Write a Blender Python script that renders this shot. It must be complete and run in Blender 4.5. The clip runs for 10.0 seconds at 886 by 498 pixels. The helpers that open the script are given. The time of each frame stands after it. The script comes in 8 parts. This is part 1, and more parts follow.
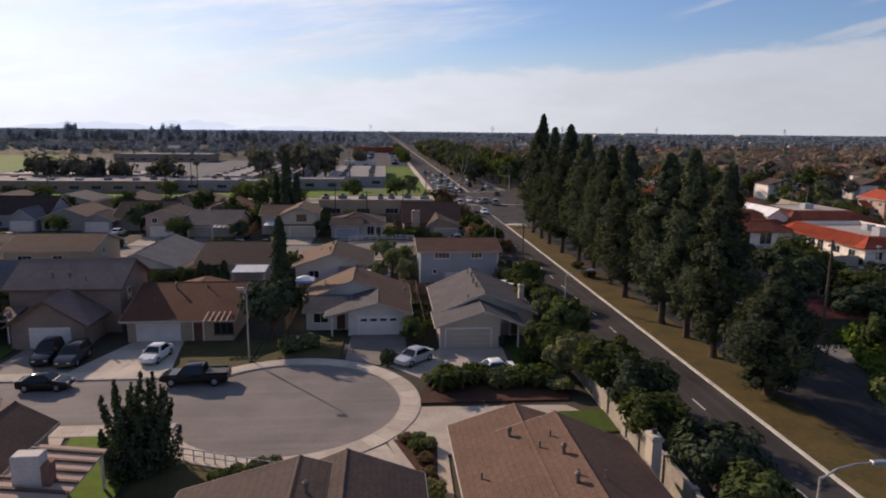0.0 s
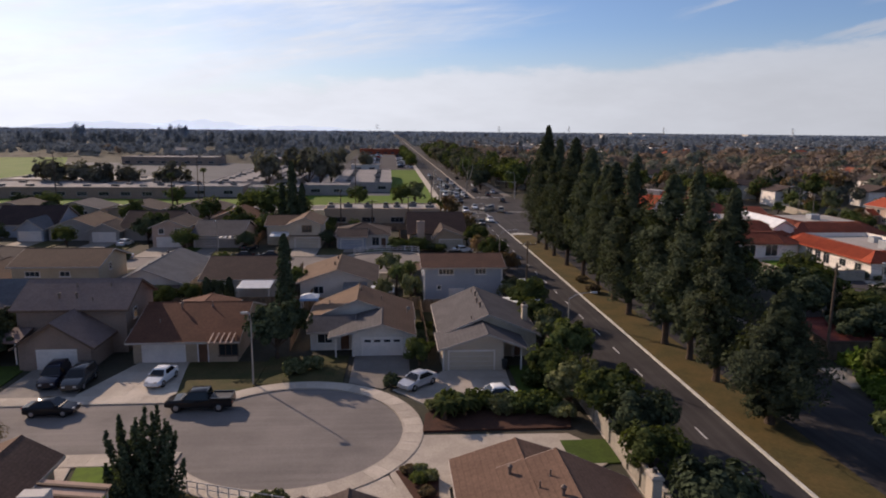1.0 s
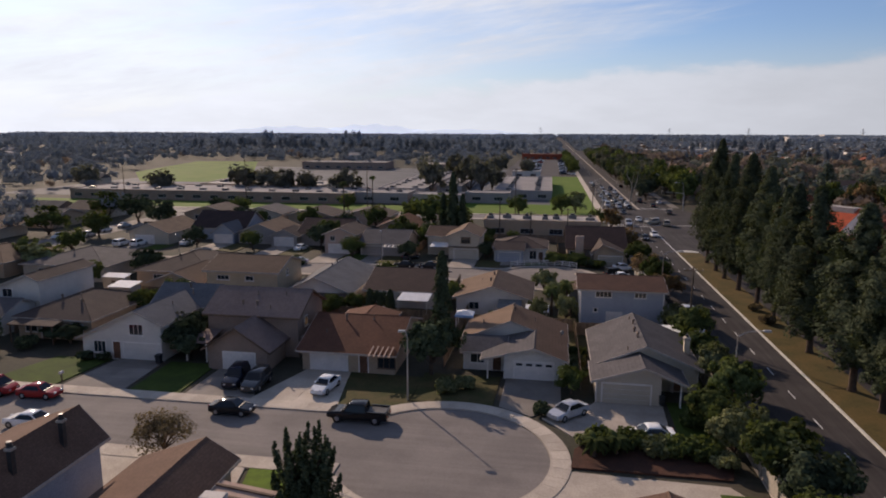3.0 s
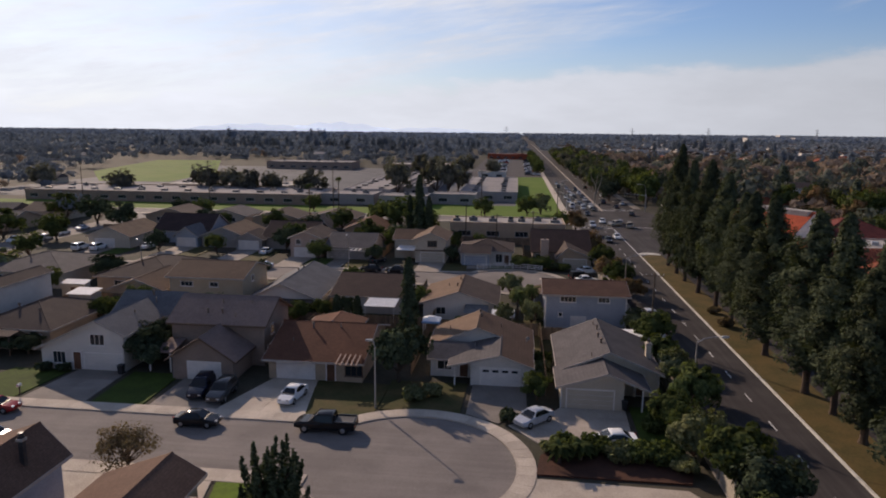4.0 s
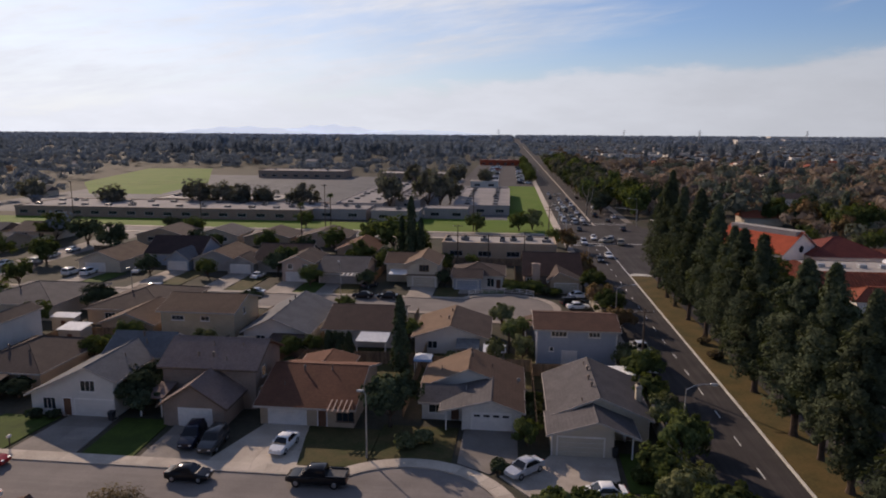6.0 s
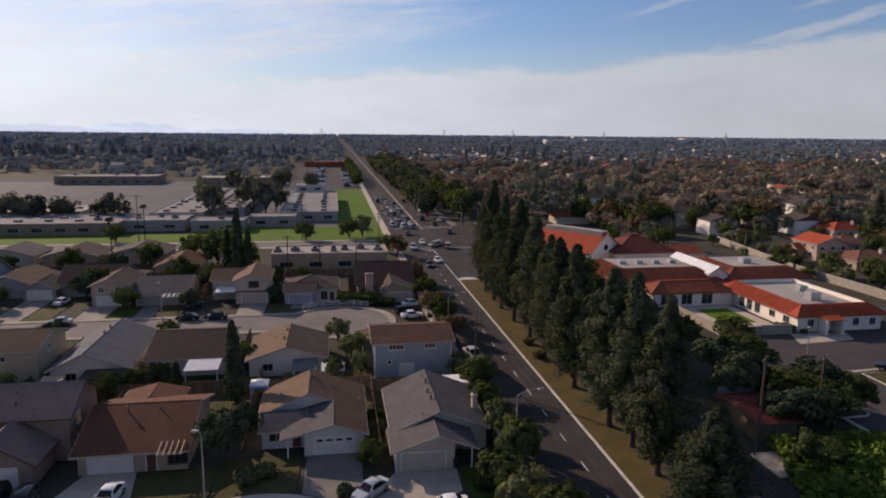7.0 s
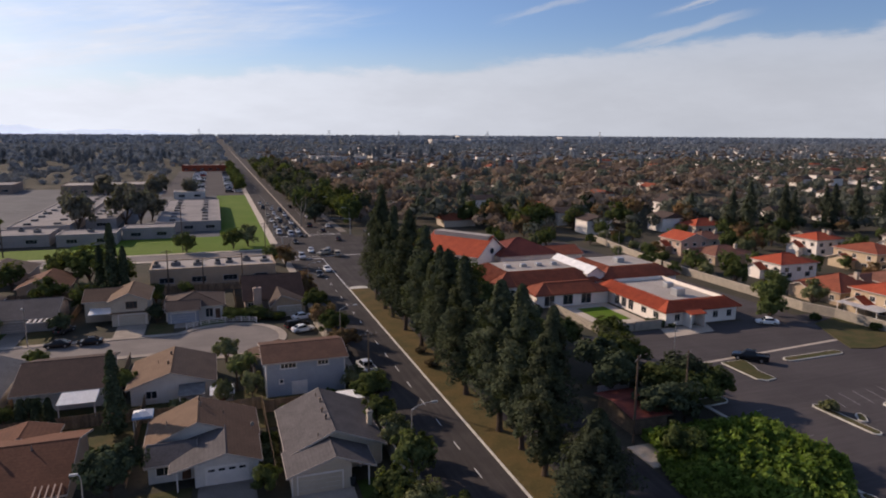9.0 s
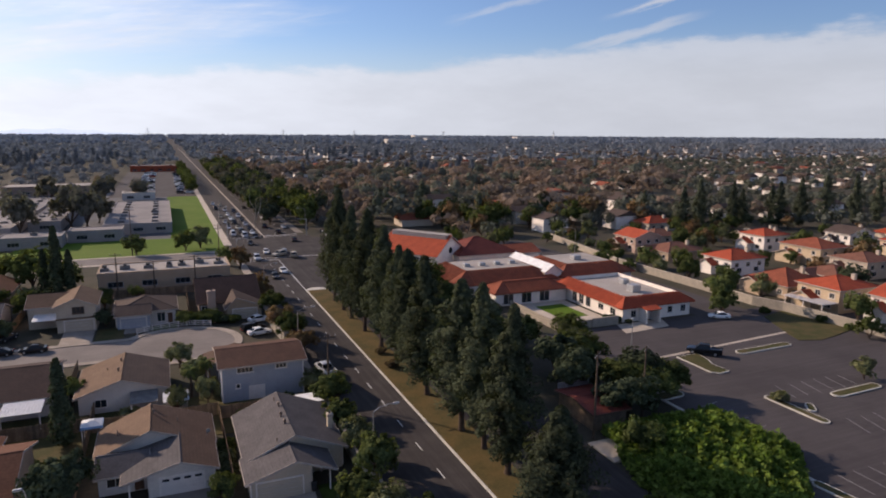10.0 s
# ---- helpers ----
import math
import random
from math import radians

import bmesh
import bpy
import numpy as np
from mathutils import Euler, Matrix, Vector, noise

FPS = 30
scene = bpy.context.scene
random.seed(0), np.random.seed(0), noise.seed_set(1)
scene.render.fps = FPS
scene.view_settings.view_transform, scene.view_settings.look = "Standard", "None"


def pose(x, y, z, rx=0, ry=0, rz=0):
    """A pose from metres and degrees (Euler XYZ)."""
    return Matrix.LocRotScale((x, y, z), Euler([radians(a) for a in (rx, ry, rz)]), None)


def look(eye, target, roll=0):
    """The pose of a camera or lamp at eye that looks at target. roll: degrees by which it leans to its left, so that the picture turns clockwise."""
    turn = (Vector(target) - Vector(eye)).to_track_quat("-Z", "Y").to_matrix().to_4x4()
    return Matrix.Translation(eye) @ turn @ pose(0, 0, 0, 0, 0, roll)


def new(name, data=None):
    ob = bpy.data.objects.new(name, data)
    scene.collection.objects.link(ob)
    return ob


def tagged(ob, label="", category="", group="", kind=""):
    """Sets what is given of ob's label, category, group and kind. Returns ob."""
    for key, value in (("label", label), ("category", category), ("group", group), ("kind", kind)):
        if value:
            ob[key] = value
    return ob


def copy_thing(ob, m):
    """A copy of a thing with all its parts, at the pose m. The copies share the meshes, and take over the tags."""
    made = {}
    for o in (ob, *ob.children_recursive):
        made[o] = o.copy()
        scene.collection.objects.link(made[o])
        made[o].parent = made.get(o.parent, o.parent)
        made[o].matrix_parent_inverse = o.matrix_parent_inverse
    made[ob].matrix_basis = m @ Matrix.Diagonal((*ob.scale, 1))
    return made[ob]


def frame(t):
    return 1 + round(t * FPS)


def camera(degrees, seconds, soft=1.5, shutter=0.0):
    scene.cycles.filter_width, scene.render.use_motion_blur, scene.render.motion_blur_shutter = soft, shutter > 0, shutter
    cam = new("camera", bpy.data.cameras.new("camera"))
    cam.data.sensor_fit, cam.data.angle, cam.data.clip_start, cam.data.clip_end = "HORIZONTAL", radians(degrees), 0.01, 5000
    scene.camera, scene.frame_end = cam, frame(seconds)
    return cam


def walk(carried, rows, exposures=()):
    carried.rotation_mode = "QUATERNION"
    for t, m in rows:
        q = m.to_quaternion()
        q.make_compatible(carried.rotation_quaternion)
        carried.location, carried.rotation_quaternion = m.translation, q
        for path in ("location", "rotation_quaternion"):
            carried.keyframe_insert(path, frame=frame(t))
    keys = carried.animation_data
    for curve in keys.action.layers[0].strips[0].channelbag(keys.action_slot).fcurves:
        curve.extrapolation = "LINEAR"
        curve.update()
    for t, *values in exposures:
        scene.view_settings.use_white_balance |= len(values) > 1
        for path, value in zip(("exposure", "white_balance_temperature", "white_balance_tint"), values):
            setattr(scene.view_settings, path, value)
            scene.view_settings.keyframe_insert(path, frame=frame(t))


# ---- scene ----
cam = camera(67.61, 10.0, 1.95)
PATH = [
    (0, look((-0.771, 0.655, 21.928), (1.048, 20.257, 18.399), 0.60)),
    (0.5, look((-0.558, 0.637, 23.360), (1.172, 20.232, 19.749), 0.30)),
    (1, look((-0.484, 0.827, 24.326), (1.146, 20.442, 20.775), 0.60)),
    (1.2, look((-0.473, 0.904, 24.695), (1.136, 20.522, 21.153), 0.56)),
    (1.5, look((-0.457, 1.019, 25.248), (0.143, 20.696, 21.719), 0.50)),
    (1.7, look((-0.463, 1.160, 25.435), (-0.329, 20.848, 21.918), 0.46)),
    (2, look((-0.473, 1.371, 25.716), (-2.183, 20.988, 22.217), 0.40)),
    (2.2, look((-0.403, 1.353, 25.872), (-3.199, 20.845, 22.371), 0.37)),
    (3.3, look((-0.019, 1.256, 26.729), (-3.164, 20.693, 23.221), 0.23)),
    (3.5, look((0.051, 1.238, 26.885), (-2.908, 20.704, 23.376), 0.20)),
    (4, look((-0.159, 0.951, 27.637), (-2.289, 20.518, 24.088), 0.60)),
    (4.5, look((-0.050, 1.022, 28.419), (-2.079, 20.607, 24.910), 0.30)),
    (5, look((-0.061, 1.258, 29.606), (-2.031, 20.854, 26.127), 0.30)),
    (5.2, look((-0.043, 1.328, 30.174), (-1.973, 20.927, 26.690), 0.31)),
    (6.3, look((0.057, 1.711, 33.301), (-1.858, 21.307, 29.787), 0.39)),
    (6.5, look((0.075, 1.781, 33.869), (-0.695, 21.454, 30.350), 0.40)),
    (6.8, look((-0.451, 1.626, 34.523), (1.550, 21.214, 31.016), 0.52)),
    (7, look((-0.801, 1.522, 34.959), (2.418, 20.949, 31.460), 0.60)),
    (7.2, look((-0.883, 1.468, 35.172), (2.696, 20.832, 31.676), 0.56)),
    (7.5, look((-1.006, 1.387, 35.491), (2.654, 20.737, 32.001), 0.50)),
    (8, look((-1.040, 1.284, 36.418), (2.650, 20.626, 32.918), 0.50)),
    (8.5, look((-1.115, 1.167, 36.979), (2.626, 20.500, 33.479), 0.60)),
    (8.7, look((-1.082, 1.000, 37.070), (3.589, 20.130, 33.573), 0.52)),
    (9, look((-1.032, 0.750, 37.206), (5.411, 19.359, 33.714), 0.40)),
    (9.2, look((-1.160, 0.863, 37.141), (6.095, 19.171, 33.650), 0.40)),
    (9.5, look((-1.351, 1.033, 37.043), (6.210, 19.216, 33.552), 0.40)),
    (10, look((-1.126, 1.435, 37.037), (6.526, 19.580, 33.546), 0.40)),
]
walk(cam, PATH, [(0, 0.29, 7300, 22), (3.3, 0.15, 7300, 22), (6.5, 0.09, 7300, 22), (7.5, 0.19, 7300, 22), (9, 0.29, 7200, 22), (10, 0.43, 7200, 22)])

# ---- world, sun, exposure ----
SUN_AZ, SUN_EL = radians(-38.2), radians(23.7)
to_sun = Vector((math.sin(SUN_AZ) * math.cos(SUN_EL), math.cos(SUN_AZ) * math.cos(SUN_EL), math.sin(SUN_EL)))
world = bpy.data.worlds.new("world")
scene.world = world
world.use_nodes = True


class Graph:
    """Short hand for building node trees."""

    def __init__(self, tree):
        self.t = tree

    def node(self, kind, **props):
        n = self.t.nodes.new(kind)
        for k, v in props.items():
            if k == "operation":
                n.operation = v
            elif k == "sky_type":
                n.sky_type = v
            elif k == "blend_type":
                n.blend_type = v
            elif k == "data_type":
                n.data_type = v
        return n

    def put(self, socket, v):
        if isinstance(v, bpy.types.NodeSocket):
            self.t.links.new(v, socket)
        else:
            socket.default_value = v

    def math(self, op, a, b=0.0, clamp=False):
        n = self.node("ShaderNodeMath", operation=op)
        n.use_clamp = clamp
        self.put(n.inputs[0], a)
        self.put(n.inputs[1], b)
        return n.outputs[0]

    def ramp(self, v, lo, hi, a=0.0, b=1.0):
        n = self.node("ShaderNodeMapRange")
        n.interpolation_type = "SMOOTHSTEP"
        for i, x in enumerate((v, lo, hi, a, b)):
            self.put(n.inputs[i], x)
        return n.outputs[0]

    def mix(self, f, a, b, kind="MIX"):
        n = self.node("ShaderNodeMixRGB", blend_type=kind)
        for i, x in enumerate((f, a, b)):
            self.put(n.inputs[i], x)
        return n.outputs[0]

    def xyz(self, x, y, z):
        n = self.node("ShaderNodeCombineXYZ")
        for i, v in enumerate((x, y, z)):
            self.put(n.inputs[i], v)
        return n.outputs[0]

    def noise(self, vec, scale, detail=3.0, rough=0.55):
        n = self.node("ShaderNodeTexNoise")
        self.put(n.inputs["Vector"], vec)
        n.inputs["Scale"].default_value = scale
        n.inputs["Detail"].default_value = detail
        n.inputs["Roughness"].default_value = rough
        return n.outputs["Fac"]


def rgb(r, g, b):
    return (r, g, b, 1.0)


def build_sky():
    t = world.node_tree
    g = Graph(t)
    bg = t.nodes["Background"]
    sky = g.node("ShaderNodeTexSky", sky_type="NISHITA")
    sky.sun_disc = False
    sky.sun_elevation, sky.sun_rotation = SUN_EL, SUN_AZ % (2 * math.pi)
    sky.air_density, sky.dust_density, sky.ozone_density = 1.0, 0.4, 2.0
    co = g.node("ShaderNodeTexCoord").outputs["Generated"]
    sep = g.node("ShaderNodeSeparateXYZ")
    g.put(sep.inputs[0], co)
    x, y, z = sep.outputs
    az = g.math("MULTIPLY", g.math("ARCTAN2", x, y), 57.2958)
    el = g.math("MULTIPLY", g.math("ARCSINE", z), 57.2958)
    # cloud textures, drawn out along the azimuth and leaning up to the right
    lean = g.math("SUBTRACT", el, g.math("MULTIPLY", az, 0.25))
    flat_el = g.math("SUBTRACT", el, g.math("MULTIPLY", az, 0.05))
    veil = g.noise(g.xyz(g.math("MULTIPLY", az, 0.035), g.math("MULTIPLY", flat_el, 0.34), 3.1), 1.0, 6.0, 0.6)
    puff = g.noise(g.xyz(g.math("MULTIPLY", az, 0.11), g.math("MULTIPLY", el, 0.36), 7.7), 1.0, 6.0, 0.6)
    fray = g.noise(g.xyz(g.math("MULTIPLY", az, 0.30), g.math("MULTIPLY", lean, 1.5), 1.4), 1.0, 5.0, 0.6)
    comb = g.noise(g.xyz(g.math("MULTIPLY", az, 0.07), g.math("MULTIPLY", g.math("SUBTRACT", el, g.math("MULTIPLY", az, 0.13)), 0.75), 5.2), 1.0, 5.0, 0.55)
    # low bank of cloud with a frayed top that rises to the right
    top = g.math("ADD", g.math("MULTIPLY", az, 0.055), 4.1)
    top = g.math("ADD", top, g.math("MULTIPLY", g.math("SUBTRACT", puff, 0.5), 6.5))
    bank = g.math("MULTIPLY", g.ramp(g.math("SUBTRACT", el, top), 0.9, -0.7), g.ramp(el, 11.0, 2.0, 0.70, 0.95))
    # bright broken veil on the sun's side
    side = g.math("SUBTRACT", az, g.math("MULTIPLY", g.math("SUBTRACT", el, 7.0), 1.7))
    side = g.math("ADD", side, g.math("MULTIPLY", g.math("SUBTRACT", veil, 0.5), 44.0))
    left = g.math("MULTIPLY", g.ramp(side, 8.0, -10.0), g.math("MULTIPLY", g.ramp(el, 40.0, 15.0), g.ramp(az, -120.0, -70.0)))
    left = g.math("MULTIPLY", left, g.math("MULTIPLY", g.ramp(fray, 0.30, 0.66, 1.0, 0.74), g.ramp(comb, 0.38, 0.64, 1.0, 0.62)))
    # three long cirrus streaks
    cover = g.math("MAXIMUM", bank, left)
    # unseen thin high cloud over the rest of the dome, added as fill light
    cover = g.math("MAXIMUM", cover, g.math("MULTIPLY", g.ramp(el, 15.0, 34.0), g.ramp(veil, 0.3, 0.7, 0.07, 0.18)))
    for c, w, a0, a1, k in ((3.1, 0.42, 22.0, 34.0, 0.42), (0.15, 0.40, 35.0, 50.0, 0.75), (-1.75, 0.55, 31.0, 44.5, 0.62), (6.2, 0.5, 4.0, 16.0, 0.25)):
        d = g.math("ABSOLUTE", g.math("ADD", g.math("SUBTRACT", lean, c), g.math("MULTIPLY", g.math("SUBTRACT", fray, 0.5), 1.3)))
        band = g.math("MULTIPLY", g.ramp(d, w, 0.0), g.math("MULTIPLY", g.ramp(az, a0, a0 + 5.0), g.ramp(az, a1, a1 - 5.0)))
        cover = g.math("MAXIMUM", cover, g.math("MULTIPLY", band, k))
    near = g.ramp(az, 45.0, -40.0, 0.60, 1.06)
    lum = g.math("MULTIPLY", g.ramp(puff, 0.3, 0.7, 0.94, 1.04), near)
    cloud = g.mix(1.0, rgb(0.660, 0.785, 0.910), g.xyz(lum, lum, lum), "MULTIPLY")
    clear = g.mix(1.0, sky.outputs[0], rgb(0.056, 0.073, 0.098), "MULTIPLY")
    low = g.math("MULTIPLY", g.ramp(el, 8.5, -0.5), 0.9)
    clear = g.mix(low, clear, g.mix(1.0, rgb(0.595, 0.725, 0.850), g.xyz(near, near, near), "MULTIPLY"))
    full = g.mix(cover, clear, cloud)
    g.put(bg.inputs["Color"], full)
    bg.inputs["Strength"].default_value = 1.0


build_sky()
sun = new("sun", bpy.data.lights.new("sun", "SUN"))
sun.data.energy, sun.data.angle, sun.data.color = 4.1, radians(0.6), (1.0, 0.88, 0.73)
sun.matrix_basis = look(to_sun * 300, (0, 0, 0))

# ---- materials ----
MATS = {}


def surf(name, c1, c2, scale=0.6, rough=0.8, bump=0.15, fine=9.0, metal=0.0, courses=0.0, island=0.0, each=0.0, spec=0.08, streak=0.0):
    """A weathered surface: two colours mixed by broad stains, a fine grain, optional roof courses and piece-by-piece variation."""
    m = bpy.data.materials.new(name)
    m.use_nodes = True
    g = Graph(m.node_tree)
    bs = m.node_tree.nodes["Principled BSDF"]
    geo = g.node("ShaderNodeNewGeometry")
    pos = geo.outputs["Position"]
    broad = g.noise(pos, scale, 4.0, 0.6)
    grain = g.noise(pos, fine, 3.0, 0.6)
    col = g.mix(g.ramp(broad, 0.32, 0.68), rgb(*c1), rgb(*c2))
    dark = g.ramp(grain, 0.25, 0.75, 0.80, 1.12)
    col = g.mix(1.0, col, g.xyz(dark, dark, dark), "MULTIPLY")
    height = grain
    if courses:
        sep = g.node("ShaderNodeSeparateXYZ")
        g.put(sep.inputs[0], pos)
        fr = g.math("FRACT", g.math("MULTIPLY", sep.outputs[2], courses))
        edge = g.ramp(fr, 0.0, 0.28, 0.84, 1.03)
        col = g.mix(1.0, col, g.xyz(edge, edge, edge), "MULTIPLY")
        tabs = g.noise(g.xyz(g.math("MULTIPLY", sep.outputs[0], 3.2), g.math("MULTIPLY", sep.outputs[1], 3.2),
                             g.math("MULTIPLY", g.math("FLOOR", g.math("MULTIPLY", sep.outputs[2], courses)), 5.3)), 1.0, 1.0, 0.4)
        tab = g.ramp(tabs, 0.3, 0.7, 0.92, 1.07)
        col = g.mix(1.0, col, g.xyz(tab, tab, tab), "MULTIPLY")
        height = g.math("ADD", grain, fr)
    if streak:
        st = g.node("ShaderNodeMapping")
        g.put(st.inputs[0], pos)
        st.inputs[3].default_value = (0.06, 1.6, 1.0) if streak > 0 else (1.6, 0.06, 1.0)
        sn = g.ramp(g.noise(st.outputs[0], 1.0, 3.0, 0.6), 0.35, 0.75, 1.0 - abs(streak), 1.0 + abs(streak) * 0.4)
        col = g.mix(1.0, col, g.xyz(sn, sn, sn), "MULTIPLY")
    if island:
        r = g.ramp(geo.outputs["Random Per Island"], 0.0, 1.0, 1.0 - island, 1.0 + island)
        col = g.mix(1.0, col, g.xyz(r, r, r), "MULTIPLY")
    if each:
        oi = g.node("ShaderNodeObjectInfo")
        r = g.ramp(oi.outputs["Random"], 0.0, 1.0, 1.0 - each, 1.0 + each)
        col = g.mix(1.0, col, g.xyz(r, r, r), "MULTIPLY")
    g.put(bs.inputs["Base Color"], col)
    g.put(bs.inputs["Roughness"], g.ramp(grain, 0.2, 0.8, max(rough - 0.08, 0.02), min(rough + 0.08, 1.0)))
    bs.inputs["Metallic"].default_value = metal
    bs.inputs["Specular IOR Level"].default_value = spec
    if bump:
        b = g.node("ShaderNodeBump")
        b.inputs["Strength"].default_value = bump
        b.inputs["Distance"].default_value = 0.05
        g.put(b.inputs["Height"], height)
        g.put(bs.inputs["Normal"], b.outputs[0])
    MATS[name] = m
    return m


def leafy(name, c1, c2, scale=0.35, glow=0.22, spread=0.35, tint=(1.0, 1.05, 0.5)):
    """Foliage: leaf-by-leaf variation over broad patches, with light passing through the leaves."""
    m = bpy.data.materials.new(name)
    m.use_nodes = True
    t = m.node_tree
    g = Graph(t)
    t.nodes.remove(t.nodes["Principled BSDF"])
    out = t.nodes["Material Output"]
    geo = g.node("ShaderNodeNewGeometry")
    broad = g.noise(geo.outputs["Position"], scale, 2.0, 0.5)
    col = g.mix(g.ramp(broad, 0.35, 0.65), rgb(*c1), rgb(*c2))
    r = g.ramp(geo.outputs["Random Per Island"], 0.0, 1.0, 1.0 - spread, 1.0 + spread)
    col = g.mix(1.0, col, g.xyz(r, r, r), "MULTIPLY")
    oi = g.node("ShaderNodeObjectInfo")
    r2 = g.ramp(oi.outputs["Random"], 0.0, 1.0, 0.8, 1.22)
    col = g.mix(1.0, col, g.xyz(r2, r2, r2), "MULTIPLY")
    d, tr, mx = g.node("ShaderNodeBsdfDiffuse"), g.node("ShaderNodeBsdfTranslucent"), g.node("ShaderNodeMixShader")
    g.put(d.inputs[0], col)
    g.put(tr.inputs[0], g.mix(1.0, col, rgb(*tint), "MULTIPLY"))
    mx.inputs[0].default_value = glow
    t.links.new(d.outputs[0], mx.inputs[1])
    t.links.new(tr.outputs[0], mx.inputs[2])
    t.links.new(mx.outputs[0], out.inputs[0])
    MATS[name] = m
    return m


def glass(name, c=(0.02, 0.025, 0.03), rough=0.06):
    m = bpy.data.materials.new(name)
    m.use_nodes = True
    bs = m.node_tree.nodes["Principled BSDF"]
    bs.inputs["Base Color"].default_value = rgb(*c)
    bs.inputs["Roughness"].default_value = rough
    bs.inputs["Specular IOR Level"].default_value = 0.35
    MATS[name] = m
    return m


def paint(name, c, rough=0.35, metal=0.0, coat=0.05):
    m = bpy.data.materials.new(name)
    m.use_nodes = True
    g = Graph(m.node_tree)
    bs = m.node_tree.nodes["Principled BSDF"]
    geo = g.node("ShaderNodeNewGeometry")
    n = g.ramp(g.noise(geo.outputs["Position"], 3.0, 3.0), 0.3, 0.7, 0.9, 1.06)
    g.put(bs.inputs["Base Color"], g.mix(1.0, rgb(*c), g.xyz(n, n, n), "MULTIPLY"))
    bs.inputs["Roughness"].default_value, bs.inputs["Metallic"].default_value = rough, metal
    bs.inputs["Coat Weight"].default_value = coat
    bs.inputs["Specular IOR Level"].default_value = 0.22
    MATS[name] = m
    return m


# ground covers
surf("ground_dirt", (0.076, 0.065, 0.050), (0.052, 0.053, 0.038), 0.12, 0.95, 0.3, 2.0)
surf("asphalt_avenue", (0.048, 0.0425, 0.042), (0.069, 0.0615, 0.059), 0.15, 0.85, 0.12, 14.0, streak=-0.22)
surf("asphalt_street", (0.1802, 0.1606, 0.1488), (0.2279, 0.2019, 0.186), 0.16, 0.88, 0.12, 12.0, streak=0.10)
surf("asphalt_yard", (0.098, 0.100, 0.106), (0.125, 0.126, 0.132), 0.10, 0.88, 0.12, 8.0)
surf("asphalt_lot", (0.068, 0.060, 0.061), (0.088, 0.078, 0.078), 0.08, 0.85, 0.12, 10.0, streak=0.12)
surf("concrete", (0.3986, 0.3425, 0.2842), (0.4982, 0.4305, 0.3584), 0.35, 0.85, 0.1, 8.0, each=0.08)
surf("concrete_old", (0.2862, 0.2462, 0.2093), (0.3922, 0.3398, 0.2883), 0.3, 0.88, 0.1, 8.0, each=0.1)
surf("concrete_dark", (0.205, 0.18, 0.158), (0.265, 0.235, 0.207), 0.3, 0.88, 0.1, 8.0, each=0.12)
surf("kerb_white", (0.58, 0.56, 0.50), (0.46, 0.44, 0.39), 0.8, 0.8, 0.1, 8.0)
surf("lawn_green", (0.0612, 0.0935, 0.0204), (0.0459, 0.068, 0.01785), 0.5, 0.95, 0.5, 5.0)
surf("lawn_field", (0.080, 0.145, 0.016), (0.105, 0.158, 0.026), 0.06, 0.95, 0.4, 1.5)
surf("lawn_dry", (0.0936, 0.0756, 0.036), (0.0576, 0.0612, 0.0252), 0.35, 0.95, 0.5, 4.0)
surf("grass_verge", (0.112, 0.078, 0.031), (0.076, 0.062, 0.025), 0.3, 0.95, 0.5, 4.0)
surf("mulch", (0.09, 0.045, 0.032), (0.065, 0.036, 0.028), 0.8, 0.95, 0.6, 6.0)
surf("paint_line", (0.68, 0.68, 0.66), (0.5, 0.5, 0.49), 1.2, 0.7, 0.05, 9.0)
surf("paint_worn", (0.34, 0.33, 0.32), (0.20, 0.19, 0.19), 1.5, 0.75, 0.05, 9.0)
# roofs
surf("roof_grey", (0.107, 0.09777, 0.09865), (0.08694, 0.07942, 0.08109), 0.5, 0.9, 0.25, 7.0, courses=8.0)
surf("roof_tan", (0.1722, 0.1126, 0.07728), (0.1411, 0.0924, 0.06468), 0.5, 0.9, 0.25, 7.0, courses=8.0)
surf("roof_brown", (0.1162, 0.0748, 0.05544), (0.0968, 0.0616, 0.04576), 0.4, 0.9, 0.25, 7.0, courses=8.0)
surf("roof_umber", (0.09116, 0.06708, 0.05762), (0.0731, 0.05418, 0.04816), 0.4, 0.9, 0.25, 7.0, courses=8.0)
surf("roof_chestnut", (0.150, 0.092, 0.067), (0.124, 0.076, 0.056), 0.4, 0.9, 0.25, 7.0, courses=8.0)
surf("roof_red_brown", (0.1334, 0.06072, 0.03956), (0.1067, 0.04968, 0.03312), 0.4, 0.9, 0.25, 7.0, courses=8.0)
surf("roof_mauve", (0.2106, 0.1521, 0.1342), (0.1763, 0.1279, 0.1154), 0.4, 0.9, 0.25, 7.0, courses=8.0)
surf("roof_dark", (0.062, 0.040, 0.037), (0.049, 0.033, 0.031), 0.5, 0.9, 0.25, 7.0, courses=8.0)
surf("roof_maroon", (0.112, 0.062, 0.046), (0.090, 0.051, 0.039), 0.4, 0.9, 0.25, 7.0, courses=8.0)
surf("roof_slate", (0.135, 0.135, 0.1422), (0.1098, 0.1107, 0.1179), 0.5, 0.9, 0.25, 7.0, courses=8.0)
surf("roof_tile_red", (0.40, 0.084, 0.042), (0.32, 0.066, 0.036), 0.6, 0.8, 0.4, 5.0, courses=4.0)
surf("roof_tile_maroon", (0.185, 0.052, 0.040), (0.140, 0.042, 0.034), 0.6, 0.8, 0.4, 5.0, courses=4.0)
